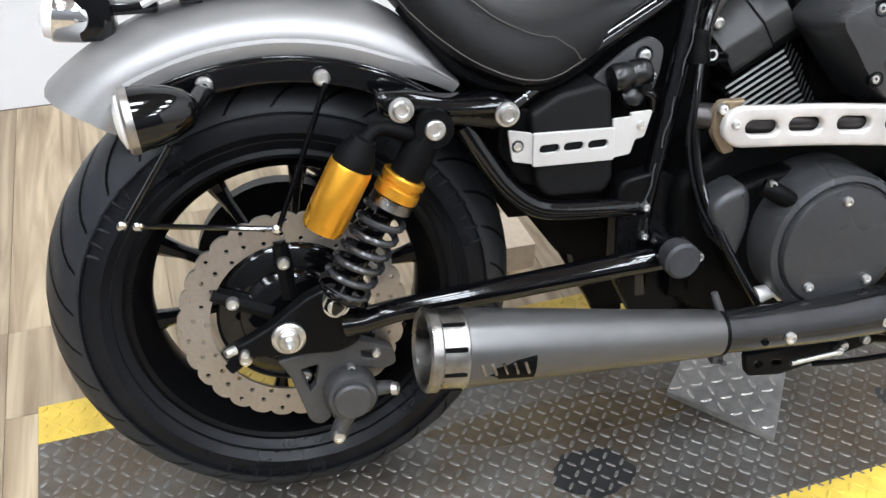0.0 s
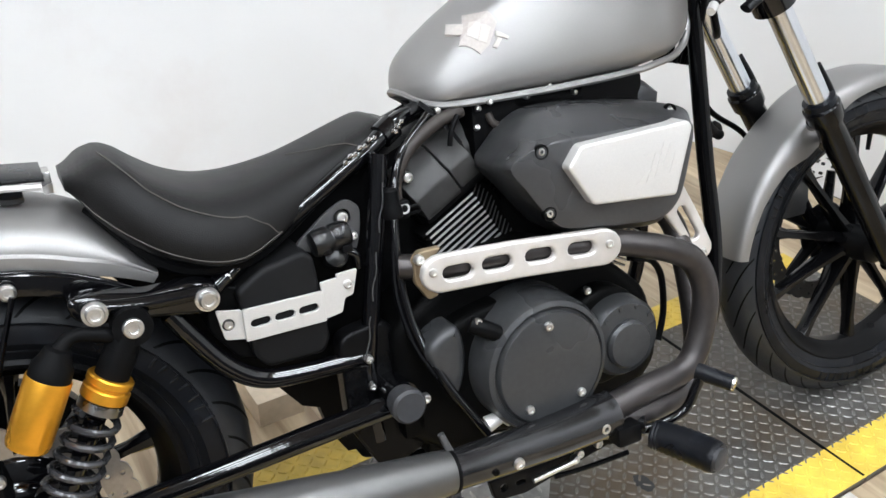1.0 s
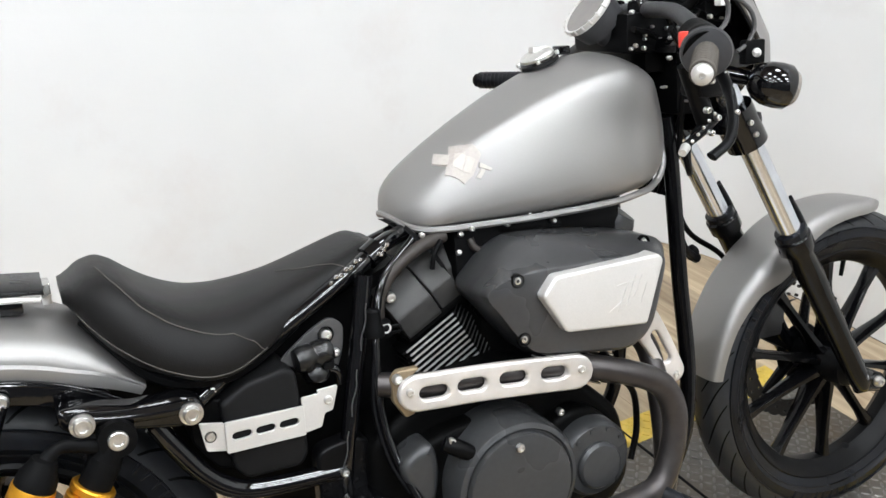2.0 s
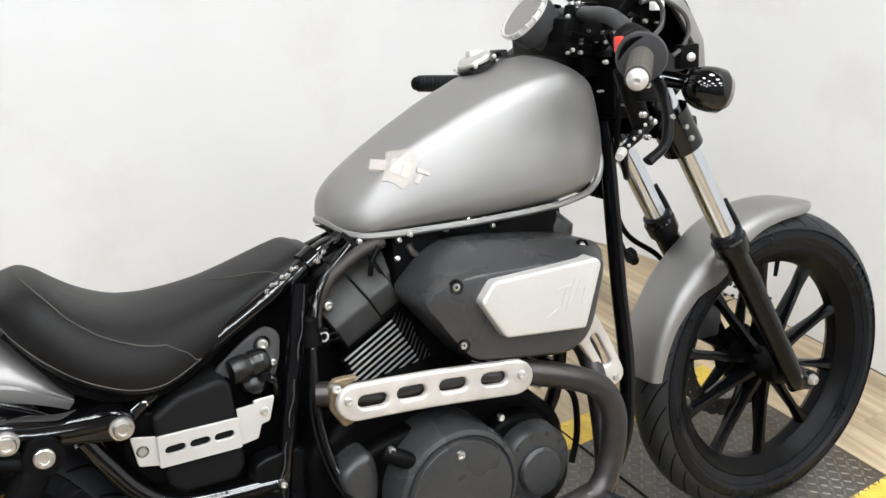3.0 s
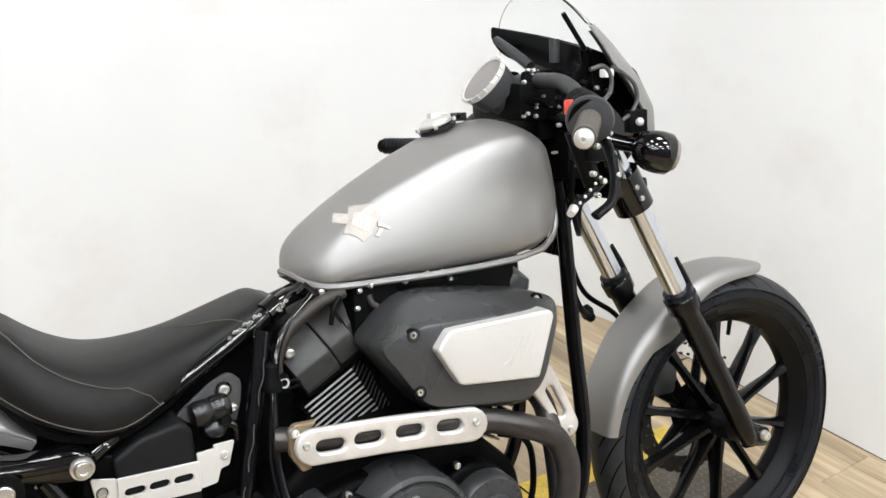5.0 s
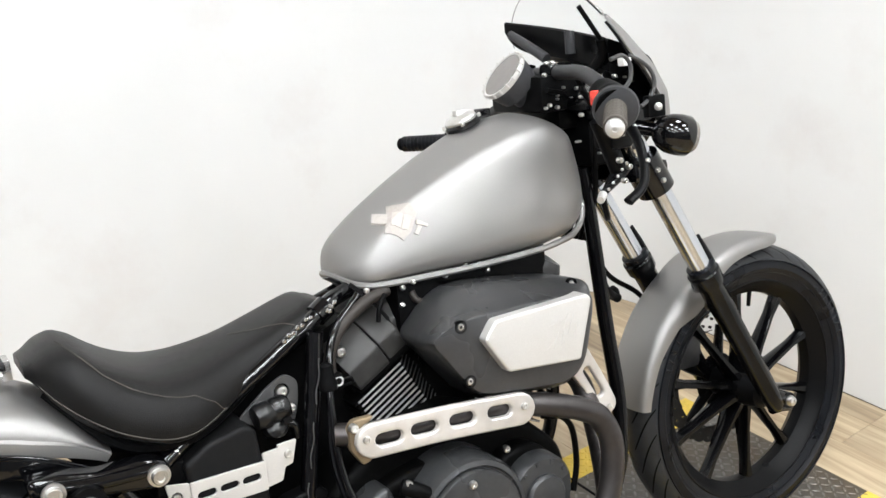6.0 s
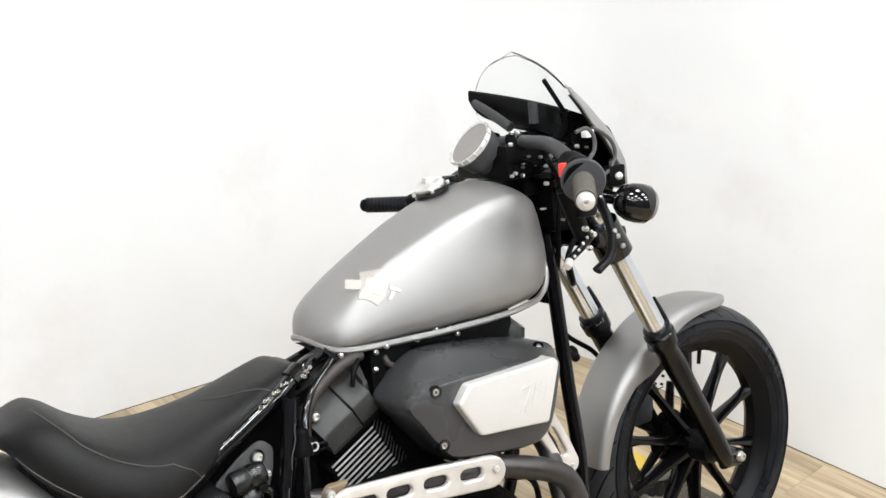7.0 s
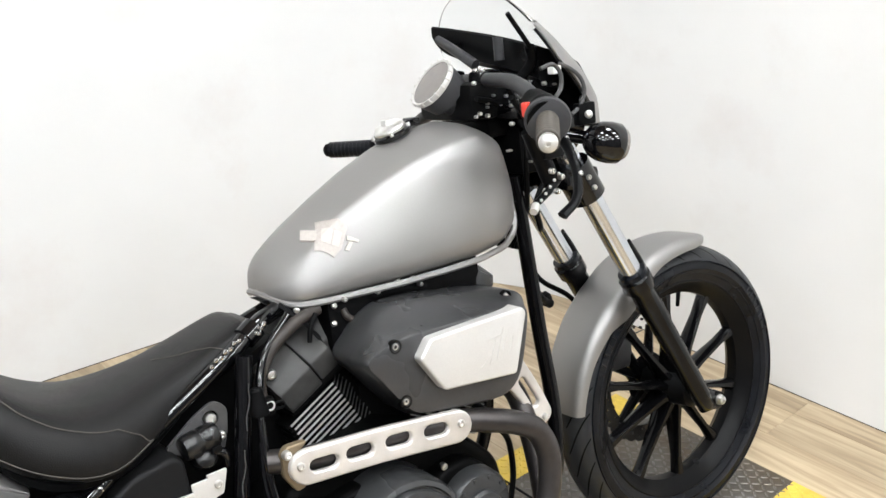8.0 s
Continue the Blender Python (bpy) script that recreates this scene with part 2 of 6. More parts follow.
def smooth_path(pts, n=8):
    """Catmull-Rom points through pts."""
    P = [Vector(p) for p in pts]
    if len(P) < 3:
        return P
    out = []
    Q = [2 * P[0] - P[1]] + P + [2 * P[-1] - P[-2]]
    for a, b, c, d in zip(Q, Q[1:], Q[2:], Q[3:]):
        for k in range(n):
            t = k / n
            out.append(0.5 * (2 * b + (c - a) * t + (2 * a - 5 * b + 4 * c - d) * t * t + (3 * b - a - 3 * c + d) * t ** 3))
    return out + [P[-1]]


def tube(pts, r, seg=12, n=8, squash=1.0):
    """A round bar along pts; r is a number or one radius per point of pts."""
    P = smooth_path(pts, n)
    if isinstance(r, (int, float)):
        R = [r] * len(P)
    else:
        R = [float(v) for v in np.interp(np.linspace(0, len(r) - 1, len(P)), range(len(r)), r)]
    rings, up = [], None
    for i, p in enumerate(P):
        d = (P[min(i + 1, len(P) - 1)] - P[max(i - 1, 0)]).normalized()
        if up is None:
            up = d.orthogonal().normalized()
        up = (up - d * up.dot(d)).normalized()
        side = d.cross(up)
        rings.append([p + R[i] * (math.cos(a) * up + squash * math.sin(a) * side) for a in (2 * math.pi * k / seg for k in range(seg))])
    return grid_mesh(rings)


def rod(a, b, r0, r1=None, seg=16):
    return tube([a, b], [r0, r0 if r1 is None else r1], seg)


def lathe(profile, origin, axis=(0, -1, 0), seg=40, closed=False):
    """Turn (radius, along-axis) pairs round the axis through origin."""
    ax = Vector(axis).normalized()
    u = ax.orthogonal().normalized()
    if abs(ax.y) > 0.9:
        u = Vector((1, 0, 0))
        u = (u - ax * u.dot(ax)).normalized()
    v = ax.cross(u)
    o = Vector(origin)
    bm = bmesh.new()
    rows = []
    for r, h in profile:
        rows.append([bm.verts.new(o + ax * h + max(r, 1e-4) * (math.cos(a) * u + math.sin(a) * v)) for a in (2 * math.pi * k / seg for k in range(seg))])
    pairs = list(zip(rows, rows[1:])) + ([(rows[-1], rows[0])] if closed else [])
    for a, b in pairs:
        for i in range(seg):
            j = (i + 1) % seg
            bm.faces.new((a[i], a[j], b[j], b[i]))
    if not closed:
        bm.faces.new(rows[0])
        bm.faces.new(rows[-1])
    return bm


def spline2(pts, n=5):
    """A smooth closed outline through 2D points."""
    P = [Vector((x, z, 0)) for x, z in pts]
    out, k = [], len(P)
    for i in range(k):
        a, b, c, d = P[i - 1], P[i], P[(i + 1) % k], P[(i + 2) % k]
        for s in range(n):
            t = s / n
            q = 0.5 * (2 * b + (c - a) * t + (2 * a - 5 * b + 4 * c - d) * t * t + (3 * b - a - 3 * c + d) * t ** 3)
            out.append((q.x, q.y))
    return out


def rounded(pts, r=0.006, n=4):
    """A polygon with its corners rounded."""
    out, k = [], len(pts)
    for i in range(k):
        a, b, c = (Vector((*pts[(i + j) % k], 0)) for j in (-1, 0, 1))
        e1, e2 = (a - b), (c - b)
        q = min(r, e1.length * 0.45, e2.length * 0.45)
        p1, p2 = b + e1.normalized() * q, b + e2.normalized() * q
        for s in range(n + 1):
            t = s / n
            w = (1 - t) ** 2 * p1 + 2 * t * (1 - t) * b + t * t * p2
            out.append((w.x, w.y))
    return out


def plate(outline, y, thick, holes=(), bevel=0.0, flat=None):
    """A sheet in the x-z plane with its near face at y, going back by thick. holes: more outlines. flat: a map (x, z) -> (x, y, z)."""
    bm = bmesh.new()
    edges = []
    for loop in (outline, *holes):
        vs = [bm.verts.new((x, 0, z)) for x, z in loop]
        edges += [bm.edges.new((vs[i], vs[(i + 1) % len(vs)])) for i in range(len(vs))]
    bmesh.ops.triangle_fill(bm, edges=edges, use_beauty=True)
    ext = bmesh.ops.extrude_face_region(bm, geom=bm.faces[:])
    for v in ext["geom"]:
        if isinstance(v, bmesh.types.BMVert):
            v.co.y = thick
    bmesh.ops.recalc_face_normals(bm, faces=bm.faces)
    if bevel:
        sharp = [e for e in bm.edges if len(e.link_faces) == 2 and e.calc_face_angle(0) > 1.0 and all(abs(v.co.y) < 1e-6 for v in e.verts)]
        bmesh.ops.bevel(bm, geom=sharp, offset=bevel, segments=3, affect="EDGES", profile=0.6)
    for v in bm.verts:
        if flat is None:
            v.co.y += y
        else:
            p = flat(v.co.x, v.co.z)
            v.co = Vector((p[0], p[1] + v.co.y, p[2]))
    return bm


def slot(cx, cz, length, height, ang=0.0, n=6):
    """A stadium outline."""
    out = []
    ca, sa = math.cos(ang), math.sin(ang)
    for s in (1, -1):
        for k in range(n + 1):
            a = -math.pi / 2 + math.pi * k / n
            x, z = s * (length / 2 - height / 2 + height / 2 * math.cos(a)), s * height / 2 * math.sin(a)
            out.append((cx + x * ca - z * sa, cz + x * sa + z * ca))
    return out


def disc2(cx, cz, r, n=24):
    return [(cx + r * math.cos(2 * math.pi * k / n), cz + r * math.sin(2 * math.pi * k / n)) for k in range(n)]


def box(lo, hi, bevel=0.0, seg=2):
    bm = bmesh.new()
    bmesh.ops.create_cube(bm, size=1)
    for v in bm.verts:
        v.co = Vector([(l + h) / 2 + c * (h - l) for l, h, c in zip(lo, hi, v.co)])
    if bevel:
        bmesh.ops.bevel(bm, geom=bm.edges[:], offset=bevel, segments=seg, affect="EDGES", profile=0.6)
    return bm


def merge(*bms):
    """Several bmeshes as one, for a part that is cast in one piece."""
    out = bmesh.new()
    for b in bms:
        me = bpy.data.meshes.new("piece")
        b.to_mesh(me)
        b.free()
        out.from_mesh(me)
        bpy.data.meshes.remove(me)
    return out


def bolt(parent, p, r=0.009, h=0.008, axis=(0, -1, 0), name="bolt", material=None, style="dome", m=None):
    """A bolt head standing proud of p along axis, with a recess or a hexagon."""
    if style == "hex":
        prof = [(r * 1.25, 0), (r * 1.25, h * 0.25), (r, h * 0.3), (r, h), (r * 0.8, h * 1.1)]
        bm = lathe(prof, p, axis, 6 if r < 0.012 else 12)
    else:
        prof = [(r, -0.003), (r, h * 0.5), (r * 0.85, h * 0.9), (r * 0.5, h), (r * 0.48, h * 0.55)]
        bm = lathe(prof, p, axis, 16)
    return part(name, bm, material or STEEL, parent, "", m=m)
# ---- the room ----
def slab(name, lo, hi, material, label, category="wall"):
    ob = part(name, box(lo, hi), material, None, label, smooth=False)
    ob.matrix_world = ROOM
    return tagged(ob, label, category, kind="structure")


# corner rounded off so its edge is lost, as in washed-out light
COVE = 0.75
slab("wall_north", (U0 - 0.12, V1, -0.01), (U1 - COVE, V1 + 0.12, CEIL), WALL, "plain white painted showroom wall behind the motorcycle")
slab("wall_east", (U1, V0, -0.01), (U1 + 0.12, V1 - COVE, CEIL), WALL, "plain white painted showroom wall ahead of the motorcycle")
arc = [radians(a) for a in np.linspace(0, 90, 25)]
bend = [(U1 - COVE + COVE * math.cos(a), V1 - COVE + COVE * math.sin(a)) for a in arc] + [(U1 - COVE + (COVE + 0.12) * math.cos(a), V1 - COVE + (COVE + 0.12) * math.sin(a)) for a in reversed(arc)]
cove = part("wall_corner", grid_mesh([[(u, v, z) for u, v in bend] for z in (-0.01, CEIL)]), WALL, None)
cove.matrix_world = ROOM
tagged(cove, "white painted wall, its corner rounded to hide the edge", "wall", kind="structure")
# unseen walls, added dark so the black parts reflect less
slab("wall_south", (U0 - 0.12, V0 - 0.12, -0.01), (U1 + 0.12, V0, CEIL), WALLDARK, "unseen dark grey wall added to close the room and cut reflections")
slab("wall_west", (U0 - 0.12, V0, -0.01), (U0, V1, CEIL), WALLDARK, "unseen dark grey wall added to close the room and cut reflections")
slab("ceiling", (U0 - 0.12, V0 - 0.12, CEIL), (U1 + 0.12, V1 + 0.12, CEIL + 0.1), CEILM, "flat warm grey ceiling", "ceiling")

lamp = empty("ceiling_light", "small square white ceiling light with a glowing diffuser", "ceiling light", ROOM @ Matrix.Translation((-2.6, -4.1, CEIL)), "ceiling lights")
part("housing", box((-0.23, -0.23, -0.03), (0.23, 0.23, 0), 0.01), WALL, lamp, smooth=False)
part("diffuser", box((-0.20, -0.20, -0.05), (0.20, 0.20, -0.031)), TUBELIGHT, lamp, "glowing diffuser", smooth=False)
for k in range(1, 16):
    copy_thing(lamp, ROOM @ Matrix.Translation((-2.6 + 1.40 * (k % 4), -4.1 + 1.22 * (k // 4), CEIL)))

# floor of planks that run along the side wall
floor = part("floor", box((U0, V0, -0.06), (U1, V1, -0.016)), TRIM, None, "", smooth=False)
floor.matrix_world = ROOM
tagged(floor, "pale oak laminate floor of long staggered planks", "floor", kind="structure")

# ---- the platform under the motorcycle ----
PU0, PU1, PV0, PV1, YW = -0.392, 1.86, -0.349, 0.277, 0.090
deck = empty("lift_platform", "worn grey tread-plate platform with yellow painted edge stripes", "platform", ROOM, kind="structure")
part("deck_plate", box((PU0, PV0, -0.012), (1.331, PV1, 0), 0.001, 1), PLATE, deck, smooth=False)
part("deck_plate", box((1.337, PV0, -0.012), (PU1, PV1, 0), 0.001, 1), PLATE, deck, smooth=False)
part("yellow_stripe", box((PU0 + 0.001, PV0 + 0.001, -0.002), (PU1 - 0.001, PV0 + YW, 0.0012)), YELLOW, deck, "worn yellow painted stripe", smooth=False)
part("yellow_stripe", box((PU0 + 0.001, PV1 - YW + 0.005, -0.002), (PU1 - 0.001, PV1 - 0.001, 0.0012)), YELLOW, deck, "worn yellow painted stripe", smooth=False)


def treads(cells, length=0.0198, width=0.0062, h=0.0016, z=0.0):
    """Raised lozenge bars on a plate; cells are (u, v, angle)."""
    vs, fs = [], []
    for u, v, a in cells:
        ca, sa, k = math.cos(a), math.sin(a), len(vs)
        for x, y, zz in ((-0.5, 0, 0), (-0.28, -0.5, 0), (0.28, -0.5, 0), (0.5, 0, 0), (0.28, 0.5, 0), (-0.28, 0.5, 0),
                         (-0.34, 0, 1), (-0.2, -0.25, 1), (0.2, -0.25, 1), (0.34, 0, 1), (0.2, 0.25, 1), (-0.2, 0.25, 1)):
            x, y = x * length, y * width
            vs.append((u + x * ca - y * sa, v + x * sa + y * ca, z + zz * h))
        fs += [(k + i, k + (i + 1) % 6, k + 6 + (i + 1) % 6, k + 6 + i) for i in range(6)] + [tuple(range(k + 6, k + 12))]
    bm = bmesh.new()
    me = bpy.data.meshes.new("treads")
    me.from_pydata(vs, [], fs)
    bm.from_mesh(me)
    bpy.data.meshes.remove(me)
    return bm


grey, yel, single = [], [], []
step = 0.0195
for i in range(int((PU1 - PU0) / step)):
    for j in range(int((PV1 - PV0) / step)):
        u, v = PU0 + (i + 0.5) * step, PV0 + (j + 0.5) * step
        if abs(u - 1.334) < 0.011:
            continue
        a = radians(45 if (i + j) % 2 else -45)
        edge = v < PV0 + YW - 0.004 or v > PV1 - YW + 0.009
        if not edge and 0.22 < u < 0.60 and v < PV0 + YW + 0.285:
            single.append((u, v, a))
        else:
            (yel if edge else grey).append((u, v, a))
tagged(part("tread", treads(grey), TREADM, deck, "raised tread bars of the steel plate"), kind="stuff")
tagged(part("tread", treads(yel, z=0.0011), YELLOW, deck, "yellow painted tread bars"), kind="stuff")

bars = {}
for u, v, a in single:
    if a not in bars:
        bm = treads([(0, 0, a)])
        bars[a] = bpy.data.meshes.new("tread")
        bm.to_mesh(bars[a])
        bm.free()
        bars[a].materials.append(TREADM)
    ob = new("tread", bars[a])
    ob.parent = deck
    ob.location = (u, v, 0)
part("joint_strip", box((1.3305, PV0 + 0.004, -0.004), (1.3375, PV1 - 0.004, 0.0013), 0.0005, 1), ENGINE2, deck, "dark strip over the joint", smooth=False)

ramp = part("ramp_plate", box((0.72, PV0 - 0.30, -0.0115), (1.285, PV0 - 0.003, -0.005), 0.002, 1), RAMP, None, smooth=False)
ramp.matrix_world = ROOM
tagged(ramp, "pale scuffed metal plate on the floor beside the platform", "plate")
for u in (0.80, 1.0, 1.225):
    part("rivet", lathe([(0.0075, -0.002), (0.0075, 0.001), (0.005, 0.003), (0.001, 0.0035)], (u, PV0 - 0.05, -0.005), (0, 0, 1), 16), CASTGREY, ramp)

# oil and dirt on the deck, with the silencer's shade in one blot
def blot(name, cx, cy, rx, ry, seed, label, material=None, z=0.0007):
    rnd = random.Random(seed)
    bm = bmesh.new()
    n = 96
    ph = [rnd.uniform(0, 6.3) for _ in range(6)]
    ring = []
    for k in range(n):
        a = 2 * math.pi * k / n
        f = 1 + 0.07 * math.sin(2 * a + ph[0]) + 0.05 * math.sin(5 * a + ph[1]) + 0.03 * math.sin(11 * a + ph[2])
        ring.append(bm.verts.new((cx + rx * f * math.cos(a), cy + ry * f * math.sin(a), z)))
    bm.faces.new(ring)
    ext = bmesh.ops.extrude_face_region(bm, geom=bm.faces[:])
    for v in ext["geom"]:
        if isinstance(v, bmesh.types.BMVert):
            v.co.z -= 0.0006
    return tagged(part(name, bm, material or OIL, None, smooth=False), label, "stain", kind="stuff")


blot("oil_stain", 0.435, -0.085, 0.062, 0.05, 3, "dark oil stain on the tread plate")
# brown dirt, darkened to carry the shade under the silencer
blot("shaded_grime", 0.44, 0.035, 0.225, 0.045, 8, "brown dirt and painted silencer shade on the tread plate", GRIMESHADE, 0.0005)
blot("oil_stain", 0.99, -0.034, 0.016, 0.022, 5, "small dark stain on the tread plate")

# raised bright plate with a corner towards the near edge
jack = part("jack_plate", plate(rounded([(0, 0), (0.195, 0.036), (0.195, 0.20), (0, 0.185)], 0.004), 0, 0.012, flat=None), PLATE2, None, m=Matrix(((1, 0, 0, 0), (0, 0, 1, 0), (0, 1, 0, 0), (0, 0, 0, 1))), smooth=False)
jack.matrix_world = Matrix.Translation((0.742, -0.090, 0.004)) @ Matrix.Rotation(radians(44), 4, "Z") @ Matrix.Rotation(radians(-2), 4, "Y")
tagged(jack, "bright square tread-plate pad lying on the platform", "plate")
for i in range(7):
    for j in range(7):
        x, y = 0.016 + i * 0.0265, 0.016 + j * 0.0265
        if 0.19 * x + 0.012 < y < 0.178 and x < 0.182:
            part("tread", treads([(x, y, radians(45 if (i + j) % 2 else -45))], 0.0235, 0.0066, 0.0018, 0.012), TREADB, jack)

block = part("timber_block", box((-0.06, -0.062, -0.012), (0.036, 0.062, 0.048), 0.003), BOARD, None)
block.matrix_world = Matrix.Translation((0.467, 0.510, 0)) @ Matrix.Rotation(radians(5), 4, "Z")
tagged(block, "pale timber block lying on the floor by the platform", "block")


# ---- the motorcycle ----
bike = empty("motorcycle", "silver and black cruiser motorcycle leaning on its side stand", "motorcycle", LEAN)
YC = 0.012                                           # the motorcycle's own middle plane
STEER = Matrix.Translation((1.70, 0, 0)) @ Matrix.Rotation(radians(-1.5), 4, Vector((-math.sin(radians(29)), 0, math.cos(radians(29))))) @ Matrix.Translation((-1.70, 0, 0))


def wheel(name, c, rt, wt, rr, rw, spokes, m, label, grooves, hub_r=0.045, lean_groove=1, turn=0.25):
    """A tyred cast wheel about the y axis through c: tyre radius rt, half-width wt, rim radius rr and half-width rw."""
    w = new(name)
    w.parent = bike
    tagged(w, label)
    # tyre
    prof = []
    for k in range(25):
        a = math.pi * k / 24
        prof.append((rt - wt * 0.95 + wt * 0.95 * math.sin(a) ** 0.9, -wt * math.cos(a)))
    side = [(rr + 0.012, wt * 0.80), (rr - 0.004, wt * 0.72), (rr - 0.012, wt * 0.55)]
    prof = [(r, -h) for r, h in reversed(side)] + prof + side
    ty = part("tyre", lathe(prof, c, (0, 1, 0), 96, closed=True), RUBBER, w, "black rubber tyre with curved tread grooves", m=m)
    crown = []
    for k in range(19):
        a = math.pi * (0.10 + 0.80 * k / 18)
        crown.append((rt - wt * 0.95 + wt * 0.95 * math.sin(a) ** 0.9 + 0.0008, -wt * math.cos(a)))
    crown += [(r - 0.002, h) for r, h in reversed(crown)]
    part("tread_band", lathe(crown, c, (0, 1, 0), 96, closed=True), TREAD, ty, "dull grey tread rubber", m=m)
    for rad, lat in ((rr + 0.016, 0.86), (rr + 0.16 * (rt - rr) + 0.012, 0.93), (rt - wt * 0.62, 0.995)):
        part("sidewall_rib", lathe([(rad - 0.0016, -wt * lat + 0.002), (rad - 0.0008, -wt * lat - 0.0012), (rad + 0.0008, -wt * lat - 0.0012), (rad + 0.0016, -wt * lat + 0.002)], c, (0, 1, 0), 96, closed=True), RUBBER, ty, m=m)
    for k, (a0, n) in enumerate(((15, 7), (135, 6), (245, 8))):
        for q in range(n):
            a = radians(a0 + 4.2 * q)
            mid = rr + 0.52 * (rt - rr) - 0.006
            o = Vector((c[0] + mid * math.cos(a), c[1] - wt * 0.975, c[2] + mid * math.sin(a)))
            rad_v, tan_v = Vector((math.cos(a), 0, math.sin(a))), Vector((-math.sin(a), 0, math.cos(a)))
            part("raised_mark", rod(o - rad_v * 0.009 + tan_v * (0.004 * ((q + k) % 2)), o + rad_v * 0.009, 0.0028, None, 6), RUBBER, ty, m=m)
    # tread grooves, as dark thin ribs sunk in the crown
    gv, gf = [], []
    for g in range(grooves):
        for sgn in (-1, 1):
            a0 = 2 * math.pi * (g + (0.5 if sgn > 0 else 0)) / grooves
            k = len(gv)
            for s in range(11):
                f = s / 10
                lat = sgn * wt * (0.12 + 0.80 * f)
                q = math.acos(max(-1, min(1, lat / wt)))
                rad = rt - wt * 0.95 + wt * 0.95 * math.sin(q) ** 0.9 + 0.0014
                ang = a0 + lean_groove * (0.02 + 0.30 * f ** 1.2)
                half = 0.0034 * (0.6 + 0.6 * math.sin(math.pi * f)) / rad
                for d in (-half, half):
                    gv.append((c[0] + rad * math.cos(ang + d), c[1] + lat, c[2] + rad * math.sin(ang + d)))
            gf += [(k + 2 * i, k + 2 * i + 1, k + 2 * i + 3, k + 2 * i + 2) for i in range(10)]
    me = bpy.data.meshes.new("groove")
    me.from_pydata(gv, [], gf)
    bm = bmesh.new()
    bm.from_mesh(me)
    bpy.data.meshes.remove(me)
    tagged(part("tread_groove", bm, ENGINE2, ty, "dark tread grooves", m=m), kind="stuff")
    # rim
    rim = [(rr + 0.002, -rw), (rr - 0.004, -rw - 0.003), (rr - 0.010, -rw), (rr - 0.022, -rw * 0.55), (rr - 0.032, -rw * 0.35), (rr - 0.034, 0),
           (rr - 0.032, rw * 0.35), (rr - 0.022, rw * 0.55), (rr - 0.010, rw), (rr - 0.004, rw + 0.003), (rr + 0.002, rw)]
    part("rim", lathe(rim + [(rr + 0.004, 0.6 * rw), (rr + 0.004, -0.6 * rw)], c, (0, 1, 0), 96, closed=True), SATIN, w, "black cast rim", m=m)
    part("hub", lathe([(hub_r * 0.6, -0.07), (hub_r * 0.9, -0.065), (hub_r, -0.03), (hub_r * 1.15, 0), (hub_r, 0.03), (hub_r * 0.9, 0.065), (hub_r * 0.6, 0.07)], c, (0, 1, 0), 32), SATIN, w, m=m)
    for k in range(spokes):
        a = 2 * math.pi * (k + turn) / spokes
        rings = []
        for f, hw, hy in ((0.0, 0.013, 0.026), (0.35, 0.0085, 0.018), (0.75, 0.0085, 0.013), (1.0, 0.015, 0.014)):
            r = hub_r * 0.85 + f * (rr - 0.027 - hub_r * 0.85)
            px, pz = c[0] + r * math.cos(a), c[2] + r * math.sin(a)
            tx, tz = -math.sin(a), math.cos(a)
            rings.append([(px + tx * hw * sx, c[1] + hy * sy, pz + tz * hw * sx) for sx, sy in ((-1, -0.4), (-0.45, -1), (0.45, -1), (1, -0.4), (1, 0.4), (0.45, 1), (-0.45, 1), (-1, 0.4))])
        part("spoke", grid_mesh(rings), BLACK2, w, m=m)
    return w


def brake_disc(parent, c, r, ri, lobes, m, yb, material=None):
    """A scalloped, drilled disc in the plane y = yb."""
    out = []
    n = lobes * 8
    for k in range(n):
        a = 2 * math.pi * k / n
        f = abs(math.sin(lobes * a / 2))
        rr = r - 0.0055 * (1 - f) ** 1.6
        out.append((c[0] + rr * math.cos(a), c[2] + rr * math.sin(a)))
    holes = [disc2(c[0], c[2], ri, 48)]
    for k in range(lobes):
        a0 = 2 * math.pi * (k + 0.5) / lobes
        for dr, da in (((0.011, 0.0), (0.029, 0.05)) if k % 2 else ((0.020, 0.0), (0.036, 0.05))):
            rr = r - dr
            holes.append(disc2(c[0] + rr * math.cos(a0 + da), c[2] + rr * math.sin(a0 + da), 0.0034, 8))
    d = part("brake_disc", plate(out, yb, 0.005, holes), material or DISC, parent, "drilled scalloped steel brake disc", smooth=False, m=m)
    return d


# rear wheel
RC = (0.0, YC, 0.312)
rw_ = wheel("rear_wheel", RC, 0.316, 0.076, 0.216, 0.058, 10, Matrix(), "black cast rear wheel", 30, lean_groove=1)
brake_disc(rw_, RC, 0.149, 0.108, 30, Matrix(), -0.088)
for k in range(6):
    a = radians(35 + 60 * k)
    part("disc_carrier_arm", rod((RC[0] + 0.03 * math.cos(a), -0.082, RC[2] + 0.03 * math.sin(a)), (RC[0] + 0.112 * math.cos(a), -0.084, RC[2] + 0.112 * math.sin(a)), 0.014, 0.010, 8), SATIN, rw_)
    bolt(rw_, (RC[0] + 0.084 * math.cos(a), -0.095, RC[2] + 0.084 * math.sin(a)), 0.0085, 0.007, name="disc_bolt")
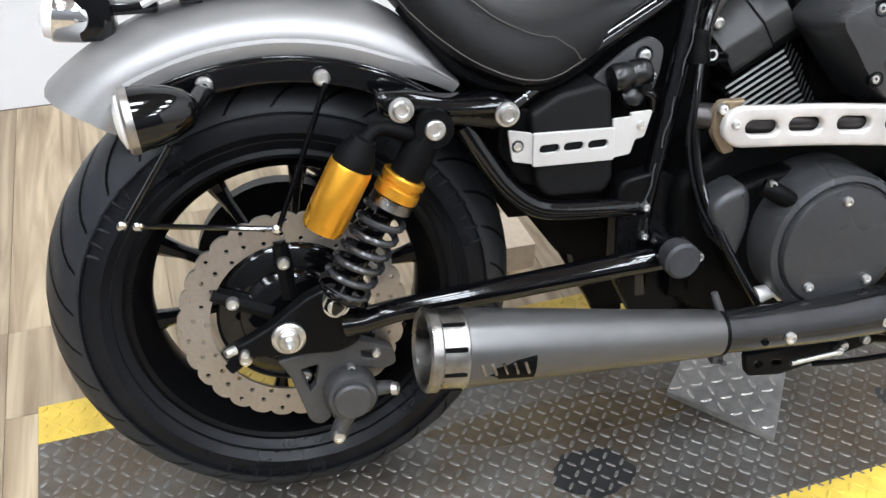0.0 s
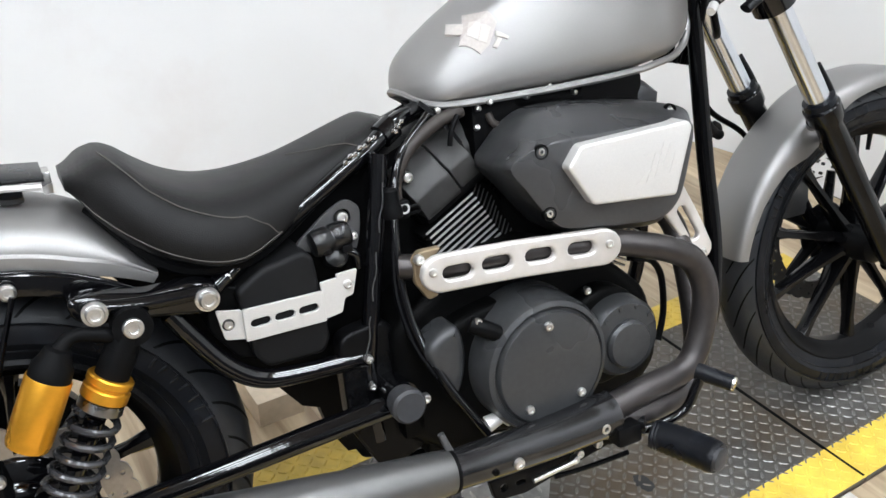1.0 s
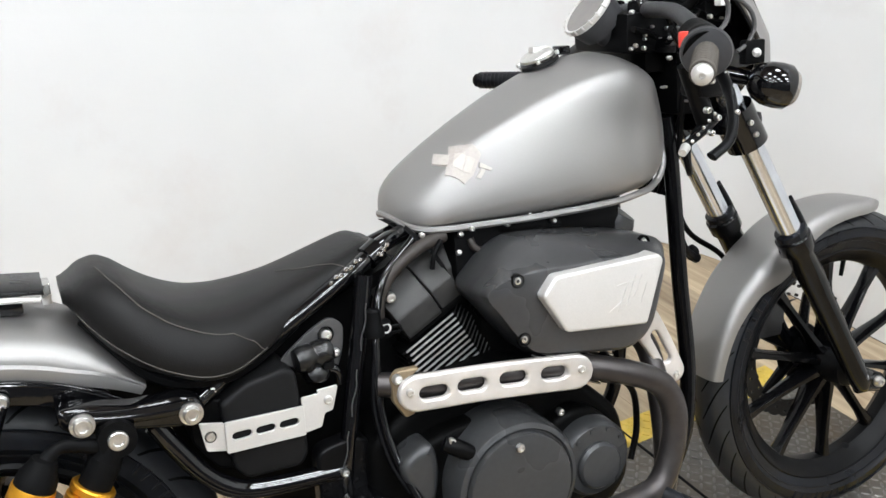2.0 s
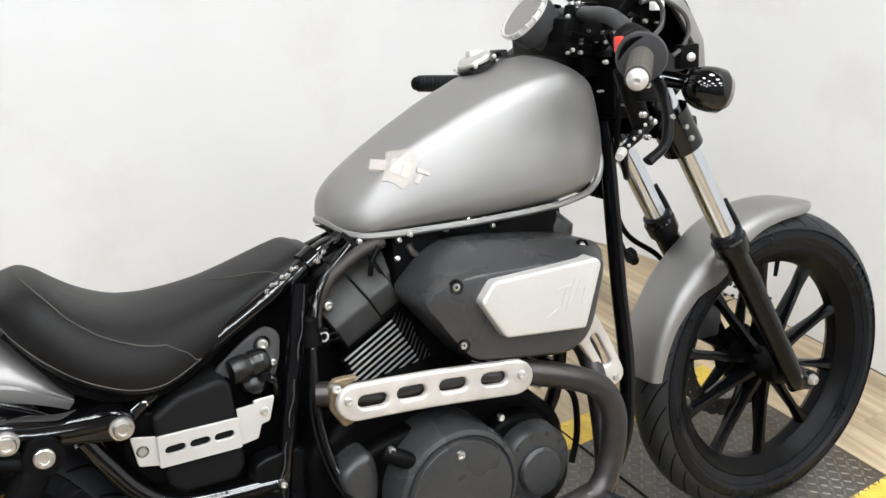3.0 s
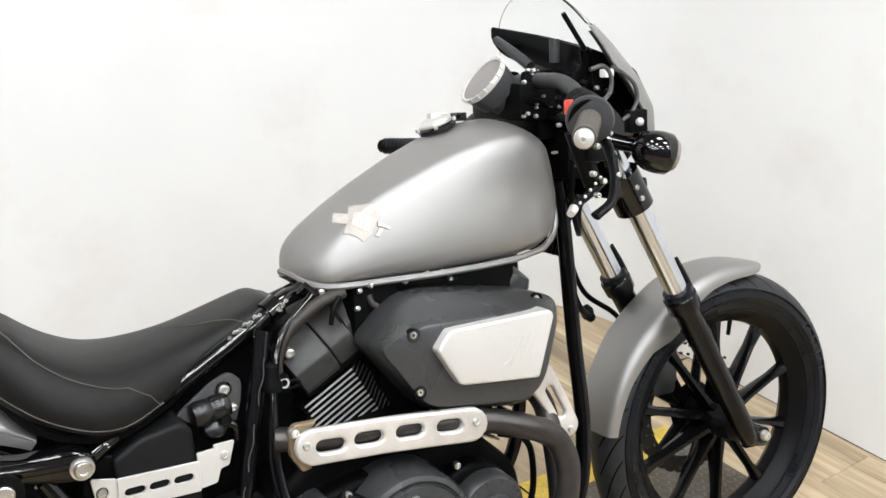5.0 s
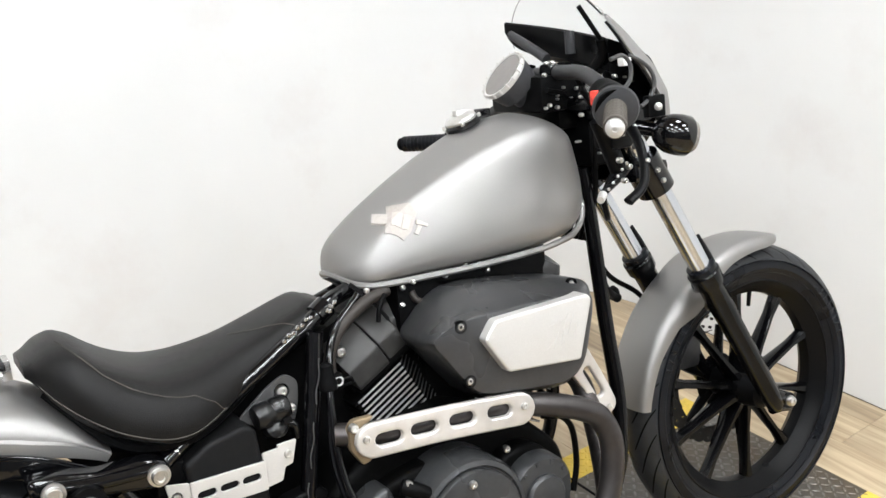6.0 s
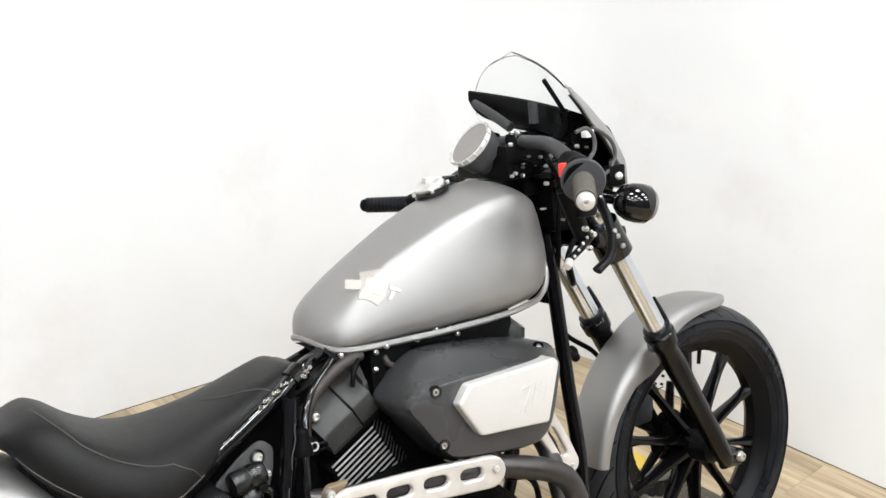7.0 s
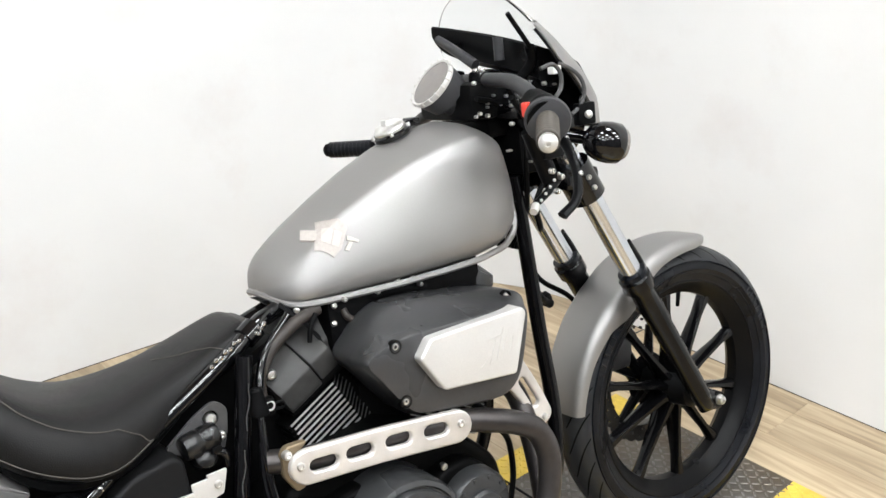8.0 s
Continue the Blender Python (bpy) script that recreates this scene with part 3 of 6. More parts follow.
part("disc_carrier", lathe([(0.02, -0.02), (0.099, -0.012), (0.100, -0.004), (0.094, 0.0), (0.070, 0.002), (0.066, 0.008), (0.054, 0.012), (0.02, 0.014)], (RC[0], -0.078, RC[2]), (0, -1, 0), 48), BLACK, rw_, "black carrier of the brake disc")
# belt pulley on the far side
part("belt_pulley", lathe([(0.06, 0), (0.125, 0), (0.125, 0.03), (0.118, 0.032), (0.06, 0.03)], (RC[0], YC + 0.085, RC[2]), (0, 1, 0), 48), SATIN, rw_)

# swingarm with axle and shock mounts
swing = new("swingarm")
swing.parent = bike
tagged(swing, "gloss black tubular swingarm")
part("near_tube", tube([(0.52, -0.155, 0.367), (0.40, -0.155, 0.360), (0.24, -0.155, 0.348), (0.13, -0.152, 0.338), (0.085, -0.146, 0.326), (0.06, -0.140, 0.322)], [0.0165, 0.0165, 0.016, 0.0155, 0.0165, 0.017], 16), BLACK, swing)
part("far_tube", tube([(0.52, 0.165, 0.392), (0.24, 0.165, 0.357), (0.06, 0.155, 0.332), (-0.03, 0.15, 0.312)], 0.018, 14), BLACK, swing)
part("cross_tube", rod((0.495, -0.17, 0.378), (0.495, 0.18, 0.378), 0.024), BLACK, swing)
part("axle_bracket", plate(rounded([(-0.0937, 0.2997), (-0.0616, 0.3134), (-0.0321, 0.329), (0.013, 0.3623), (0.0566, 0.3798), (0.0839, 0.3602), (0.0796, 0.2914), (0.0495, 0.2794), (-0.008, 0.2844), (-0.065, 0.289)], 0.010), -0.138, 0.020, bevel=0.005), SATIN, swing, "black swingarm end plate")
part("axle_washer", lathe([(0.005, 0), (0.0215, 0), (0.0215, 0.005), (0.019, 0.007), (0.005, 0.007)], (-0.012, -0.140, 0.313)), STEEL, swing)
part("axle_nut", lathe([(0.0145, 0.005), (0.0145, 0.013), (0.012, 0.016), (0.0075, 0.016), (0.0072, 0.026), (0.0045, 0.027), (0.0043, 0.02)], (-0.012, -0.140, 0.313), seg=12), STEEL, swing, "bright axle nut")
part("pivot_cap", lathe([(0.022, -0.02), (0.0245, -0.004), (0.0245, 0.006), (0.0205, 0.010), (0.016, 0.0095), (0.008, 0.0105)], (0.491, -0.195, 0.380)), GRIPGREY, swing, "worn grey plastic pivot cap")
bolt(swing, (0.524, -0.178, 0.373), 0.007, 0.007)
bolt(swing, (-0.082, -0.142, 0.305), 0.006, 0.012, axis=(-0.8, -0.6, 0), name="adjuster_bolt")
bolt(swing, (-0.068, -0.141, 0.297), 0.006, 0.006)

# rear brake caliper
cal = new("rear_caliper")
cal.parent = bike
tagged(cal, "grey cast rear brake caliper")
part("bracket", plate(rounded([(-0.030, 0.268), (0.02, 0.274), (0.075, 0.285), (0.124, 0.264), (0.128, 0.240), (0.108, 0.233), (0.085, 0.240), (0.052, 0.240), (0.036, 0.218), (0.036, 0.170), (0.020, 0.160), (0.006, 0.168), (-0.004, 0.205), (-0.016, 0.245)], 0.008),
                     -0.118, 0.016, [rounded([(0.000, 0.250), (0.024, 0.254), (0.018, 0.224), (0.010, 0.214)], 0.004), rounded([(0.080, 0.266), (0.100, 0.262), (0.098, 0.252), (0.082, 0.255)], 0.004)], bevel=0.003), CASTGREY, cal)
part("body", merge(lathe([(0.005, -0.03), (0.033, -0.03), (0.036, -0.015), (0.036, 0.008), (0.031, 0.016), (0.022, 0.018), (0.005, 0.018)], (0.062, -0.128, 0.211), seg=28),
                   box((0.034, -0.122, 0.166), (0.088, -0.092, 0.232), 0.010)), CASTGREY, cal)
part("piston_cover", lathe([(0.027, 0.014), (0.0255, 0.024), (0.022, 0.027), (0.004, 0.027)], (0.062, -0.128, 0.211), seg=28), CASTGREY, cal)
part("lug", merge(rod((0.085, -0.118, 0.205), (0.122, -0.116, 0.203), 0.012, 0.008), rod((0.060, -0.122, 0.185), (0.042, -0.122, 0.145), 0.013, 0.012)), CASTGREY, cal)
bolt(cal, (0.122, -0.122, 0.203), 0.009, 0.006, axis=(0.9, -0.4, 0.1))
bolt(cal, (0.041, -0.134, 0.148), 0.009, 0.006)
bolt(cal, (0.065, -0.122, 0.246), 0.006, 0.008)
bolt(cal, (0.100, -0.120, 0.262), 0.006, 0.006)


# rear shock absorbers
def shock(y, name_label):
    s = new("shock_absorber")
    s.parent = bike
    tagged(s, name_label)
    top, bot = Vector((0.176, y, 0.578)), Vector((0.049, y + 0.006, 0.361))
    d = (bot - top).normalized()
    part("upper_eye", merge(lathe([(0.008, -0.016), (0.023, -0.016), (0.023, 0.016), (0.008, 0.016)], top, seg=24), rod(top, top + d * 0.045, 0.017, 0.021)), PLASTIC, s)
    part("damper_body", rod(top + d * 0.03, top + d * 0.11, 0.020, 0.0205, 20), PLASTIC, s)
    part("preload_collar", lathe([(0.01, 0), (0.0255, 0), (0.0275, 0.002), (0.0275, 0.009), (0.0255, 0.011), (0.0255, 0.014), (0.028, 0.016), (0.028, 0.028), (0.025, 0.030), (0.01, 0.030)], top + d * 0.066, d, 28), GOLD, s, "gold anodised preload collar")
    part("spring_seat", lathe([(0.01, 0), (0.026, 0), (0.027, 0.012), (0.01, 0.013)], top + d * 0.0965, d, 24), TIP, s)
    part("inner_rod", rod(top + d * 0.12, bot, 0.012, 0.012), BLACK, s)
    u = d.orthogonal().normalized()
    v = d.cross(u)
    L0, L1, turns = 0.112, 0.230, 6.0
    pts = []
    for k in range(int(turns * 14) + 1):
        f = k / (turns * 14)
        a = 2 * math.pi * turns * f
        rr = 0.0262 + 0.004 * f
        pts.append(top + d * (L0 + (L1 - L0) * f) + rr * (math.cos(a) * u + math.sin(a) * v))
    part("spring", tube(pts, 0.0046, 8, 1), SPRING, s, "gloss black coil spring")
    part("lower_cup", lathe([(0.01, 0), (0.034, 0), (0.034, 0.006), (0.028, 0.012), (0.016, 0.02), (0.014, 0.035)], top + d * 0.226, d, 24), BLACK, s)
    part("lower_bolt", lathe([(0.012, -0.03), (0.0165, -0.004), (0.0165, 0.005), (0.012, 0.0055), (0.0115, 0.012), (0.010, 0.0135), (0.006, 0.0135), (0.0055, 0.010), (0.001, 0.010)], bot, seg=24), STEEL, s)
    part("upper_bolt", lathe([(0.012, -0.03), (0.0172, 0.004), (0.0172, 0.012), (0.0125, 0.0125), (0.012, 0.020), (0.0105, 0.0215), (0.0065, 0.0215), (0.006, 0.018), (0.001, 0.018)], top, seg=24), STEEL, s)
    # piggyback reservoir
    r0, r1 = Vector((0.079, y - 0.014, 0.547)), Vector((0.0375, y - 0.012, 0.470))
    e = (r1 - r0).normalized()
    part("reservoir_cap", lathe([(0.008, -0.034), (0.015, -0.032), (0.019, -0.020), (0.0235, -0.011), (0.0245, 0.004), (0.01, 0.005)], r0, e, 24), PLASTIC, s)
    part("reservoir", lathe([(0.01, 0.002), (0.0252, 0.002), (0.0260, 0.005), (0.0260, 0.074), (0.0250, 0.078), (0.0256, 0.080), (0.0240, 0.087), (0.01, 0.088)], r0, e, 32), GOLD, s, "gold anodised gas reservoir")
    part("bridge", tube([r0 - e * 0.028, (0.115, y - 0.008, 0.583), top + Vector((-0.012, 0, -0.012))], [0.010, 0.008, 0.010], 12), PLASTIC, s)
    return s


shock(-0.165, "black rear shock absorber with gold piggyback reservoir")
shock(0.19, "black rear shock absorber with gold piggyback reservoir")


# rear fender
def fender_ring(c, phi, prof):
    """Cross-section points (side, radius) at angle phi, degrees ahead of the top."""
    a = radians(phi)
    return [(c[0] + r * math.sin(a), y, c[2] + r * math.cos(a)) for y, r in prof]


def shell(rings, thick):
    """An open sheet over rings of points, thickened."""
    bm = grid_mesh(rings, closed_u=False, cap=False)
    bmesh.ops.recalc_face_normals(bm, faces=bm.faces)
    bmesh.ops.solidify(bm, geom=bm.faces[:], thickness=thick)
    return bm


rear_f = new("rear_fender")
rear_f.parent = bike
tagged(rear_f, "satin silver rear fender with a pressed side rib")
rings = []
for k in range(41):
    f = k / 40
    phi = -33.6 + 70.6 * f
    low = 0.344 + 0.016 * max(0, (phi - 22) / 15) - 0.019 * max(0, (-25 - phi) / 8.6)
    pinch = 1.0 if phi < 19 else max(0.12, 1 - ((phi - 19) / 18.5) ** 1.7)
    if phi < -25:
        pinch = (0.4085 - low - 0.011) / 0.0535      # the ridge keeps its height to the tail
    prof = [(-0.116, low), (-0.1185, low + 0.010)] + [(y, low + 0.011 + r * pinch) for y, r in ((-0.1185, 0.008), (-0.1143, 0.0120), (-0.1140, 0.018), (-0.108, 0.030), (-0.094, 0.041), (-0.07, 0.049), (-0.035, 0.0525), (0, 0.0535))]
    prof += [(-y, r) for y, r in reversed(prof[:-1])]
    ring = []
    for y, r in prof:
        # the tail is cut on a slant, further back on top
        a = radians(phi - (1 - f) ** 3 * 77 * (r - 0.325))
        ring.append((r * math.sin(a), YC + y, 0.312 + r * math.cos(a)))
    rings.append(ring)
part("fender_skin", shell(rings, 0.002), SILVER, rear_f)
band = [(0.349 * math.sin(radians(p)), 0.312 + 0.349 * math.cos(radians(p))) for p in range(-30, 40, 3)]
band += [(0.318 * math.sin(radians(p)), 0.312 + 0.318 * math.cos(radians(p))) for p in range(40, -32, -3)]
part("fender_stay", plate(band, -0.112, 0.006, bevel=0.002), BLACK, rear_f, "gloss black fender stay")
part("fender_stay", plate(band, 0.13, 0.006), BLACK, rear_f, "gloss black fender stay")
part("inner_lip", tube([(0.344 * math.sin(radians(p)), -0.108, 0.312 + 0.344 * math.cos(radians(p))) for p in range(-30, 38, 6)], 0.0045, 8, 3), BLACK, rear_f)
for x, z in ((0.057, 0.634), (-0.075, 0.636)):
    part("stay_bolt", lathe([(0.004, 0), (0.0098, 0), (0.010, 0.008), (0.007, 0.012), (0.004, 0.0122), (0.004, 0.009)], (x, -0.116, z)), STEEL, rear_f)

# cast fender strut ahead of the shock
part("fender_strut", merge(plate(rounded([(0.112, 0.618), (0.150, 0.616), (0.200, 0.603), (0.255, 0.604), (0.285, 0.594), (0.288, 0.568), (0.262, 0.560), (0.2, 0.572), (0.15, 0.578), (0.116, 0.590)], 0.012), -0.150, 0.03, bevel=0.008),
                            tube([(0.135, -0.158, 0.606), (0.18, -0.160, 0.598), (0.225, -0.160, 0.594), (0.265, -0.158, 0.592)], 0.009, 10)), BLACK, bike, "gloss black cast fender strut")
for p in ((0.140, -0.166, 0.601), (0.266, -0.166, 0.585)):
    part("strut_bolt", lathe([(0.011, -0.006), (0.0148, 0), (0.0148, 0.004), (0.0112, 0.0045), (0.0108, 0.011), (0.0095, 0.0125), (0.006, 0.0125), (0.0055, 0.009), (0.001, 0.009)], p, seg=24), STEEL, bike)

# thin stays for the number plate
rack = new("plate_stay")
rack.parent = bike
tagged(rack, "thin black rods behind the rear wheel guard")
for a, b in (((0.061, -0.130, 0.630), (-0.009, -0.124, 0.456)), ((-0.015, -0.124, 0.455), (-0.174, -0.124, 0.478)), ((-0.184, -0.124, 0.481), (-0.122, -0.124, 0.570))):
    part("rod", rod(a, b, 0.0036, None, 8), BLACK, rack)
for p in ((-0.012, -0.128, 0.455), (-0.188, -0.128, 0.481), (-0.170, -0.128, 0.478)):
    part("rod_end", lathe([(0.002, -0.006), (0.0055, -0.004), (0.006, 0.002), (0.003, 0.005)], p, seg=12), CHROME, rack)


def indicator(base, axis, r, length, m, lab):
    """A bullet turn signal; axis points towards its lens."""
    s = new("turn_signal")
    s.parent = bike
    tagged(s, lab)
    part("shell", lathe([(0.004, -length), (r * 0.30, -length * 0.98), (r * 0.60, -length * 0.84), (r * 0.82, -length * 0.58), (r * 0.95, -length * 0.28), (r, 0.0), (r * 0.9, 0.002)], base, axis, 32), BLACK, s, "gloss black bullet shell", m=m)
    part("bezel", lathe([(r * 0.9, -0.002), (r * 1.03, -0.001), (r * 1.04, 0.007), (r * 0.96, 0.010), (r * 0.9, 0.006)], base, axis, 32, closed=True), DISC, s, m=m)
    part("lens", lathe([(r * 0.93, 0.004), (r * 0.8, 0.013), (r * 0.4, 0.018), (0.001, 0.019)], base, axis, 32), LENS, s, "clear turn signal lens", m=m)
    return s


indicator((-0.152, -0.172, 0.617), (-1, -0.12, -0.10), 0.0360, 0.070, None, "black bullet turn signal with a bright bezel")
part("signal_stalk", rod((-0.09, -0.165, 0.622), (-0.075, -0.11, 0.63), 0.011, 0.013), BLACK, bike)
indicator((-0.152, 0.196, 0.617), (-1, 0.12, -0.10), 0.0360, 0.070, None, "black bullet turn signal with a bright bezel")

tail = new("tail_light")
tail.parent = bike
tagged(tail, "round tail light with a chrome rim on a black bracket")
part("housing", lathe([(0.02, -0.05), (0.032, -0.03), (0.036, 0.0), (0.036, 0.006)], (-0.232, YC, 0.706), (-0.97, 0, 0.22), 32), CHROME, tail)
part("lens", lathe([(0.034, 0.0), (0.032, 0.012), (0.018, 0.018), (0.001, 0.019)], (-0.236, YC, 0.707), (-0.97, 0, 0.22), 32), LENS, tail)
part("bracket", merge(box((-0.213, YC - 0.03, 0.672), (-0.172, YC + 0.03, 0.745), 0.008), box((-0.2, YC - 0.02, 0.70), (-0.12, YC + 0.02, 0.715), 0.004)), BLACK, tail)

# flat plate on the fender behind the seat
lug = new("luggage_plate")
lug.parent = bike
tagged(lug, "black flat luggage plate above the rear fender")
rings = []
for q in smooth_path([(-0.135, 0, 0.724), (-0.10, 0, 0.738), (-0.03, 0, 0.745), (0.06, 0, 0.745), (0.125, 0, 0.738)], 4):
    rings.append([(q.x, YC + sy * 0.055, q.z + sz * 0.004) for sy, sz in ((-1, -0.6), (-1.03, 0), (-1, 0.6), (-0.9, 1), (0.9, 1), (1, 0.6), (1.03, 0), (1, -0.6), (0.9, -1), (-0.9, -1))])
part("top_plate", grid_mesh(rings), SATIN, lug)
for x in (-0.08, 0.085):
    part("stand_off", box((x - 0.014, YC - 0.045, 0.712), (x + 0.014, YC + 0.045, 0.740), 0.004), BLACK, lug)
# bright strip standing for the reflection along the plate's near edge
part("edge_glint", tube([(-0.135, YC - 0.052, 0.716), (-0.10, YC - 0.055, 0.730), (-0.03, YC - 0.055, 0.737), (0.06, YC - 0.055, 0.737), (0.12, YC - 0.052, 0.730)], 0.0045, 8), ALU, lug)
part("seat_tab", box((0.122, YC - 0.02, 0.712), (0.134, YC + 0.02, 0.740), 0.002), STEEL, lug)

# ---- seat ----
seat = new("seat")
seat.parent = bike
tagged(seat, "black vinyl solo seat with grey stitching")
top_p = [(0.144, 0.733), (0.156, 0.745), (0.185, 0.760), (0.208, 0.757), (0.239, 0.729), (0.274, 0.706), (0.309, 0.692), (0.348, 0.688), (0.389, 0.692), (0.432, 0.700), (0.476, 0.712), (0.530, 0.729), (0.562, 0.739), (0.573, 0.735), (0.579, 0.723)]
bot_p = [(0.144, 0.729), (0.156, 0.706), (0.180, 0.674), (0.207, 0.648), (0.236, 0.629), (0.276, 0.611), (0.313, 0.603), (0.337, 0.605), (0.385, 0.621), (0.435, 0.648), (0.493, 0.681), (0.536, 0.704), (0.579, 0.721)]
wid_p = [(0.144, 0.045), (0.156, 0.085), (0.185, 0.120), (0.23, 0.146), (0.29, 0.155), (0.34, 0.145), (0.38, 0.125), (0.43, 0.100), (0.49, 0.088), (0.54, 0.076), (0.565, 0.063), (0.579, 0.045)]
itp = lambda x, t: float(np.interp(x, [p[0] for p in t], [p[1] for p in t]))


def smooth_itp(x, t, w=0.012):
    return sum(itp(x + d * w, t) * k for d, k in ((-1, 0.25), (-0.5, 0.25), (0, 0.0), (0.5, 0.25), (1, 0.25)))


def seat_section(x):
    zt, zb, w = smooth_itp(x, top_p), smooth_itp(x, bot_p), smooth_itp(x, wid_p)
    h = zt - zb
    pts = []
    for fy, fz in ((0.985, 0.06), (1.01, 0.16), (1.0, 0.38), (0.95, 0.60), (0.865, 0.775), (0.74, 0.885), (0.55, 0.955), (0.30, 0.995), (0.0, 1.0)):
        pts.append((x, YC - fy * w, zb + fz * h))
    under = [(x, YC - 0.9 * w, zb), (x, YC - 0.4 * w, zb + 0.02 * h)]
    half = list(reversed(under)) + pts
    return half + [(p[0], YC + (YC - p[1]) * 0.80, p[2]) for p in reversed(half[:-1])]


xs = np.concatenate([[0.1445, 0.150, 0.158], np.linspace(0.168, 0.560, 49), [0.566, 0.571, 0.575, 0.5785]])
part("cushion", grid_mesh([seat_section(x) for x in xs]), LEATHER, seat, "smooth black vinyl cushion")


def on_seat(x, f):
    """A place on the near half of the cushion: f from 0 at the hem to 1 on the ridge."""
    s = seat_section(x)[2:11]
    k = f * (len(s) - 1)
    i = min(int(k), len(s) - 2)
    a, b = Vector(s[i]), Vector(s[i + 1])
    return a + (b - a) * (k - i)


def seam(fn, n):
    pts = []
    for k in range(n + 1):
        p = fn(k / n)
        c = Vector((p.x, YC, p.z - 0.06))
        q = p + (p - c).normalized() * 0.0008
        pts.append(q)
    return tube(pts, 0.0008, 6, 1)


seam_f = [(0.190, 0.85), (0.20, 0.70), (0.214, 0.60), (0.23, 0.53), (0.26, 0.49), (0.292, 0.475), (0.339, 0.42), (0.367, 0.25), (0.383, 0.03)]
nose_f = [(0, 0.433, 0.97), (0.3, 0.463, 0.80), (0.5, 0.483, 0.70), (0.7, 0.50, 0.55), (0.85, 0.513, 0.35), (1.0, 0.53, 0.08)]
part("seam", seam(lambda f: on_seat(0.190 + 0.193 * f, itp(0.190 + 0.193 * f, seam_f)), 44), THREAD, seat, "stitched seam")
part("seam", seam(lambda f: on_seat(0.158 + 0.225 * f, 0.07), 40), THREAD, seat, "stitched seam")
part("seam", seam(lambda f: on_seat(float(np.interp(f, [q[0] for q in nose_f], [q[1] for q in nose_f])), float(np.interp(f, [q[0] for q in nose_f], [q[2] for q in nose_f]))), 24), THREAD, seat, "stitched seam")
part("seat_pan", tube([(0.165, YC - 0.07, 0.700), (0.23, YC - 0.115, 0.626), (0.29, YC - 0.12, 0.602), (0.36, YC - 0.11, 0.608), (0.50, YC - 0.06, 0.680)], 0.010, 8), PLASTIC, seat)
# ---- fuel tank ----
tank = new("fuel_tank")
tank.parent = bike
tagged(tank, "satin silver teardrop fuel tank")
t_top = [(0.612, 0.766), (0.6145, 0.784), (0.620, 0.801), (0.635, 0.818), (0.662, 0.838), (0.69, 0.857), (0.742, 0.888), (0.804, 0.921), (0.866, 0.948), (0.93, 0.966), (0.985, 0.972), (1.03, 0.962), (1.06, 0.933), (1.075, 0.895), (1.08, 0.86)]
t_bot = [(0.612, 0.760), (0.622, 0.749), (0.645, 0.7445), (0.70, 0.745), (0.80, 0.747), (0.90, 0.751), (0.95, 0.754), (1.01, 0.763), (1.045, 0.782), (1.07, 0.82), (1.08, 0.85)]
t_wid = [(0.612, 0.012), (0.6145, 0.036), (0.620, 0.058), (0.630, 0.076), (0.648, 0.092), (0.685, 0.106), (0.74, 0.117), (0.80, 0.130), (0.88, 0.141), (0.95, 0.144), (1.0, 0.140), (1.04, 0.124), (1.065, 0.098), (1.075, 0.075), (1.08, 0.045)]
t_crease = [(0.612, 0.40), (0.632, 0.42), (0.645, 0.50), (0.66, 0.63), (0.68, 0.76), (0.705, 0.84), (0.73, 0.86), (1.08, 0.86)]


def tank_section(x):
    win = min(0.008, max(0.0005, 0.5 * (x - 0.612)))
    zt, zb, w = smooth_itp(x, t_top, win), smooth_itp(x, t_bot, win), smooth_itp(x, t_wid, win)
    h = zt - zb
    pts = []
    c = smooth_itp(x, t_crease)
    wc = 0.79 + 0.27 * (0.86 - c)                   # the crease runs wider and lower at the rear end
    side = [(0.86, 0.0), (0.935, 0.035), (0.985, 0.10), (1.0, 0.21), (0.98 + 0.04 * (0.86 - c), 0.40), (0.94 + 0.10 * (0.86 - c), 0.58), (0.895 + 0.17 * (0.86 - c), 0.74), (0.848 + 0.22 * (0.86 - c), 0.88), (wc, 1.0)]
    over = [(0.91, 0.21), (0.77, 0.44), (0.596, 0.64), (0.397, 0.82), (0.20, 0.95), (0.0, 1.0)]
    for fy, fz in [(fy, c * fz) for fy, fz in side] + [(wc * fy, c + (1 - c) * fz) for fy, fz in over]:
        pts.append((x, YC - fy * w, zb + fz * h))
    half = [(x, YC - 0.45 * w, zb + 0.004)] + pts
    far = [(x, YC + 0.80 * fy * w, zb + fz * h) for fy, fz in ((0.15, 0.985), (0.30, 0.955), (0.45, 0.905), (0.58, 0.845), (0.70, 0.78), (0.80, 0.71), (0.86, 0.64), (0.91, 0.55), (0.95, 0.44), (0.985, 0.31), (1.0, 0.18), (0.99, 0.09), (0.965, 0.03), (0.93, 0.0), (0.45, 0.0))]
    return half + far


txs = np.concatenate([[0.6122, 0.6132, 0.6150, 0.6175, 0.621, 0.6255], np.linspace(0.632, 1.03, 43), np.linspace(1.037, 1.0795, 12)])
part("shell", grid_mesh([tank_section(x) for x in txs]), SILVER, tank, "satin silver painted tank shell")


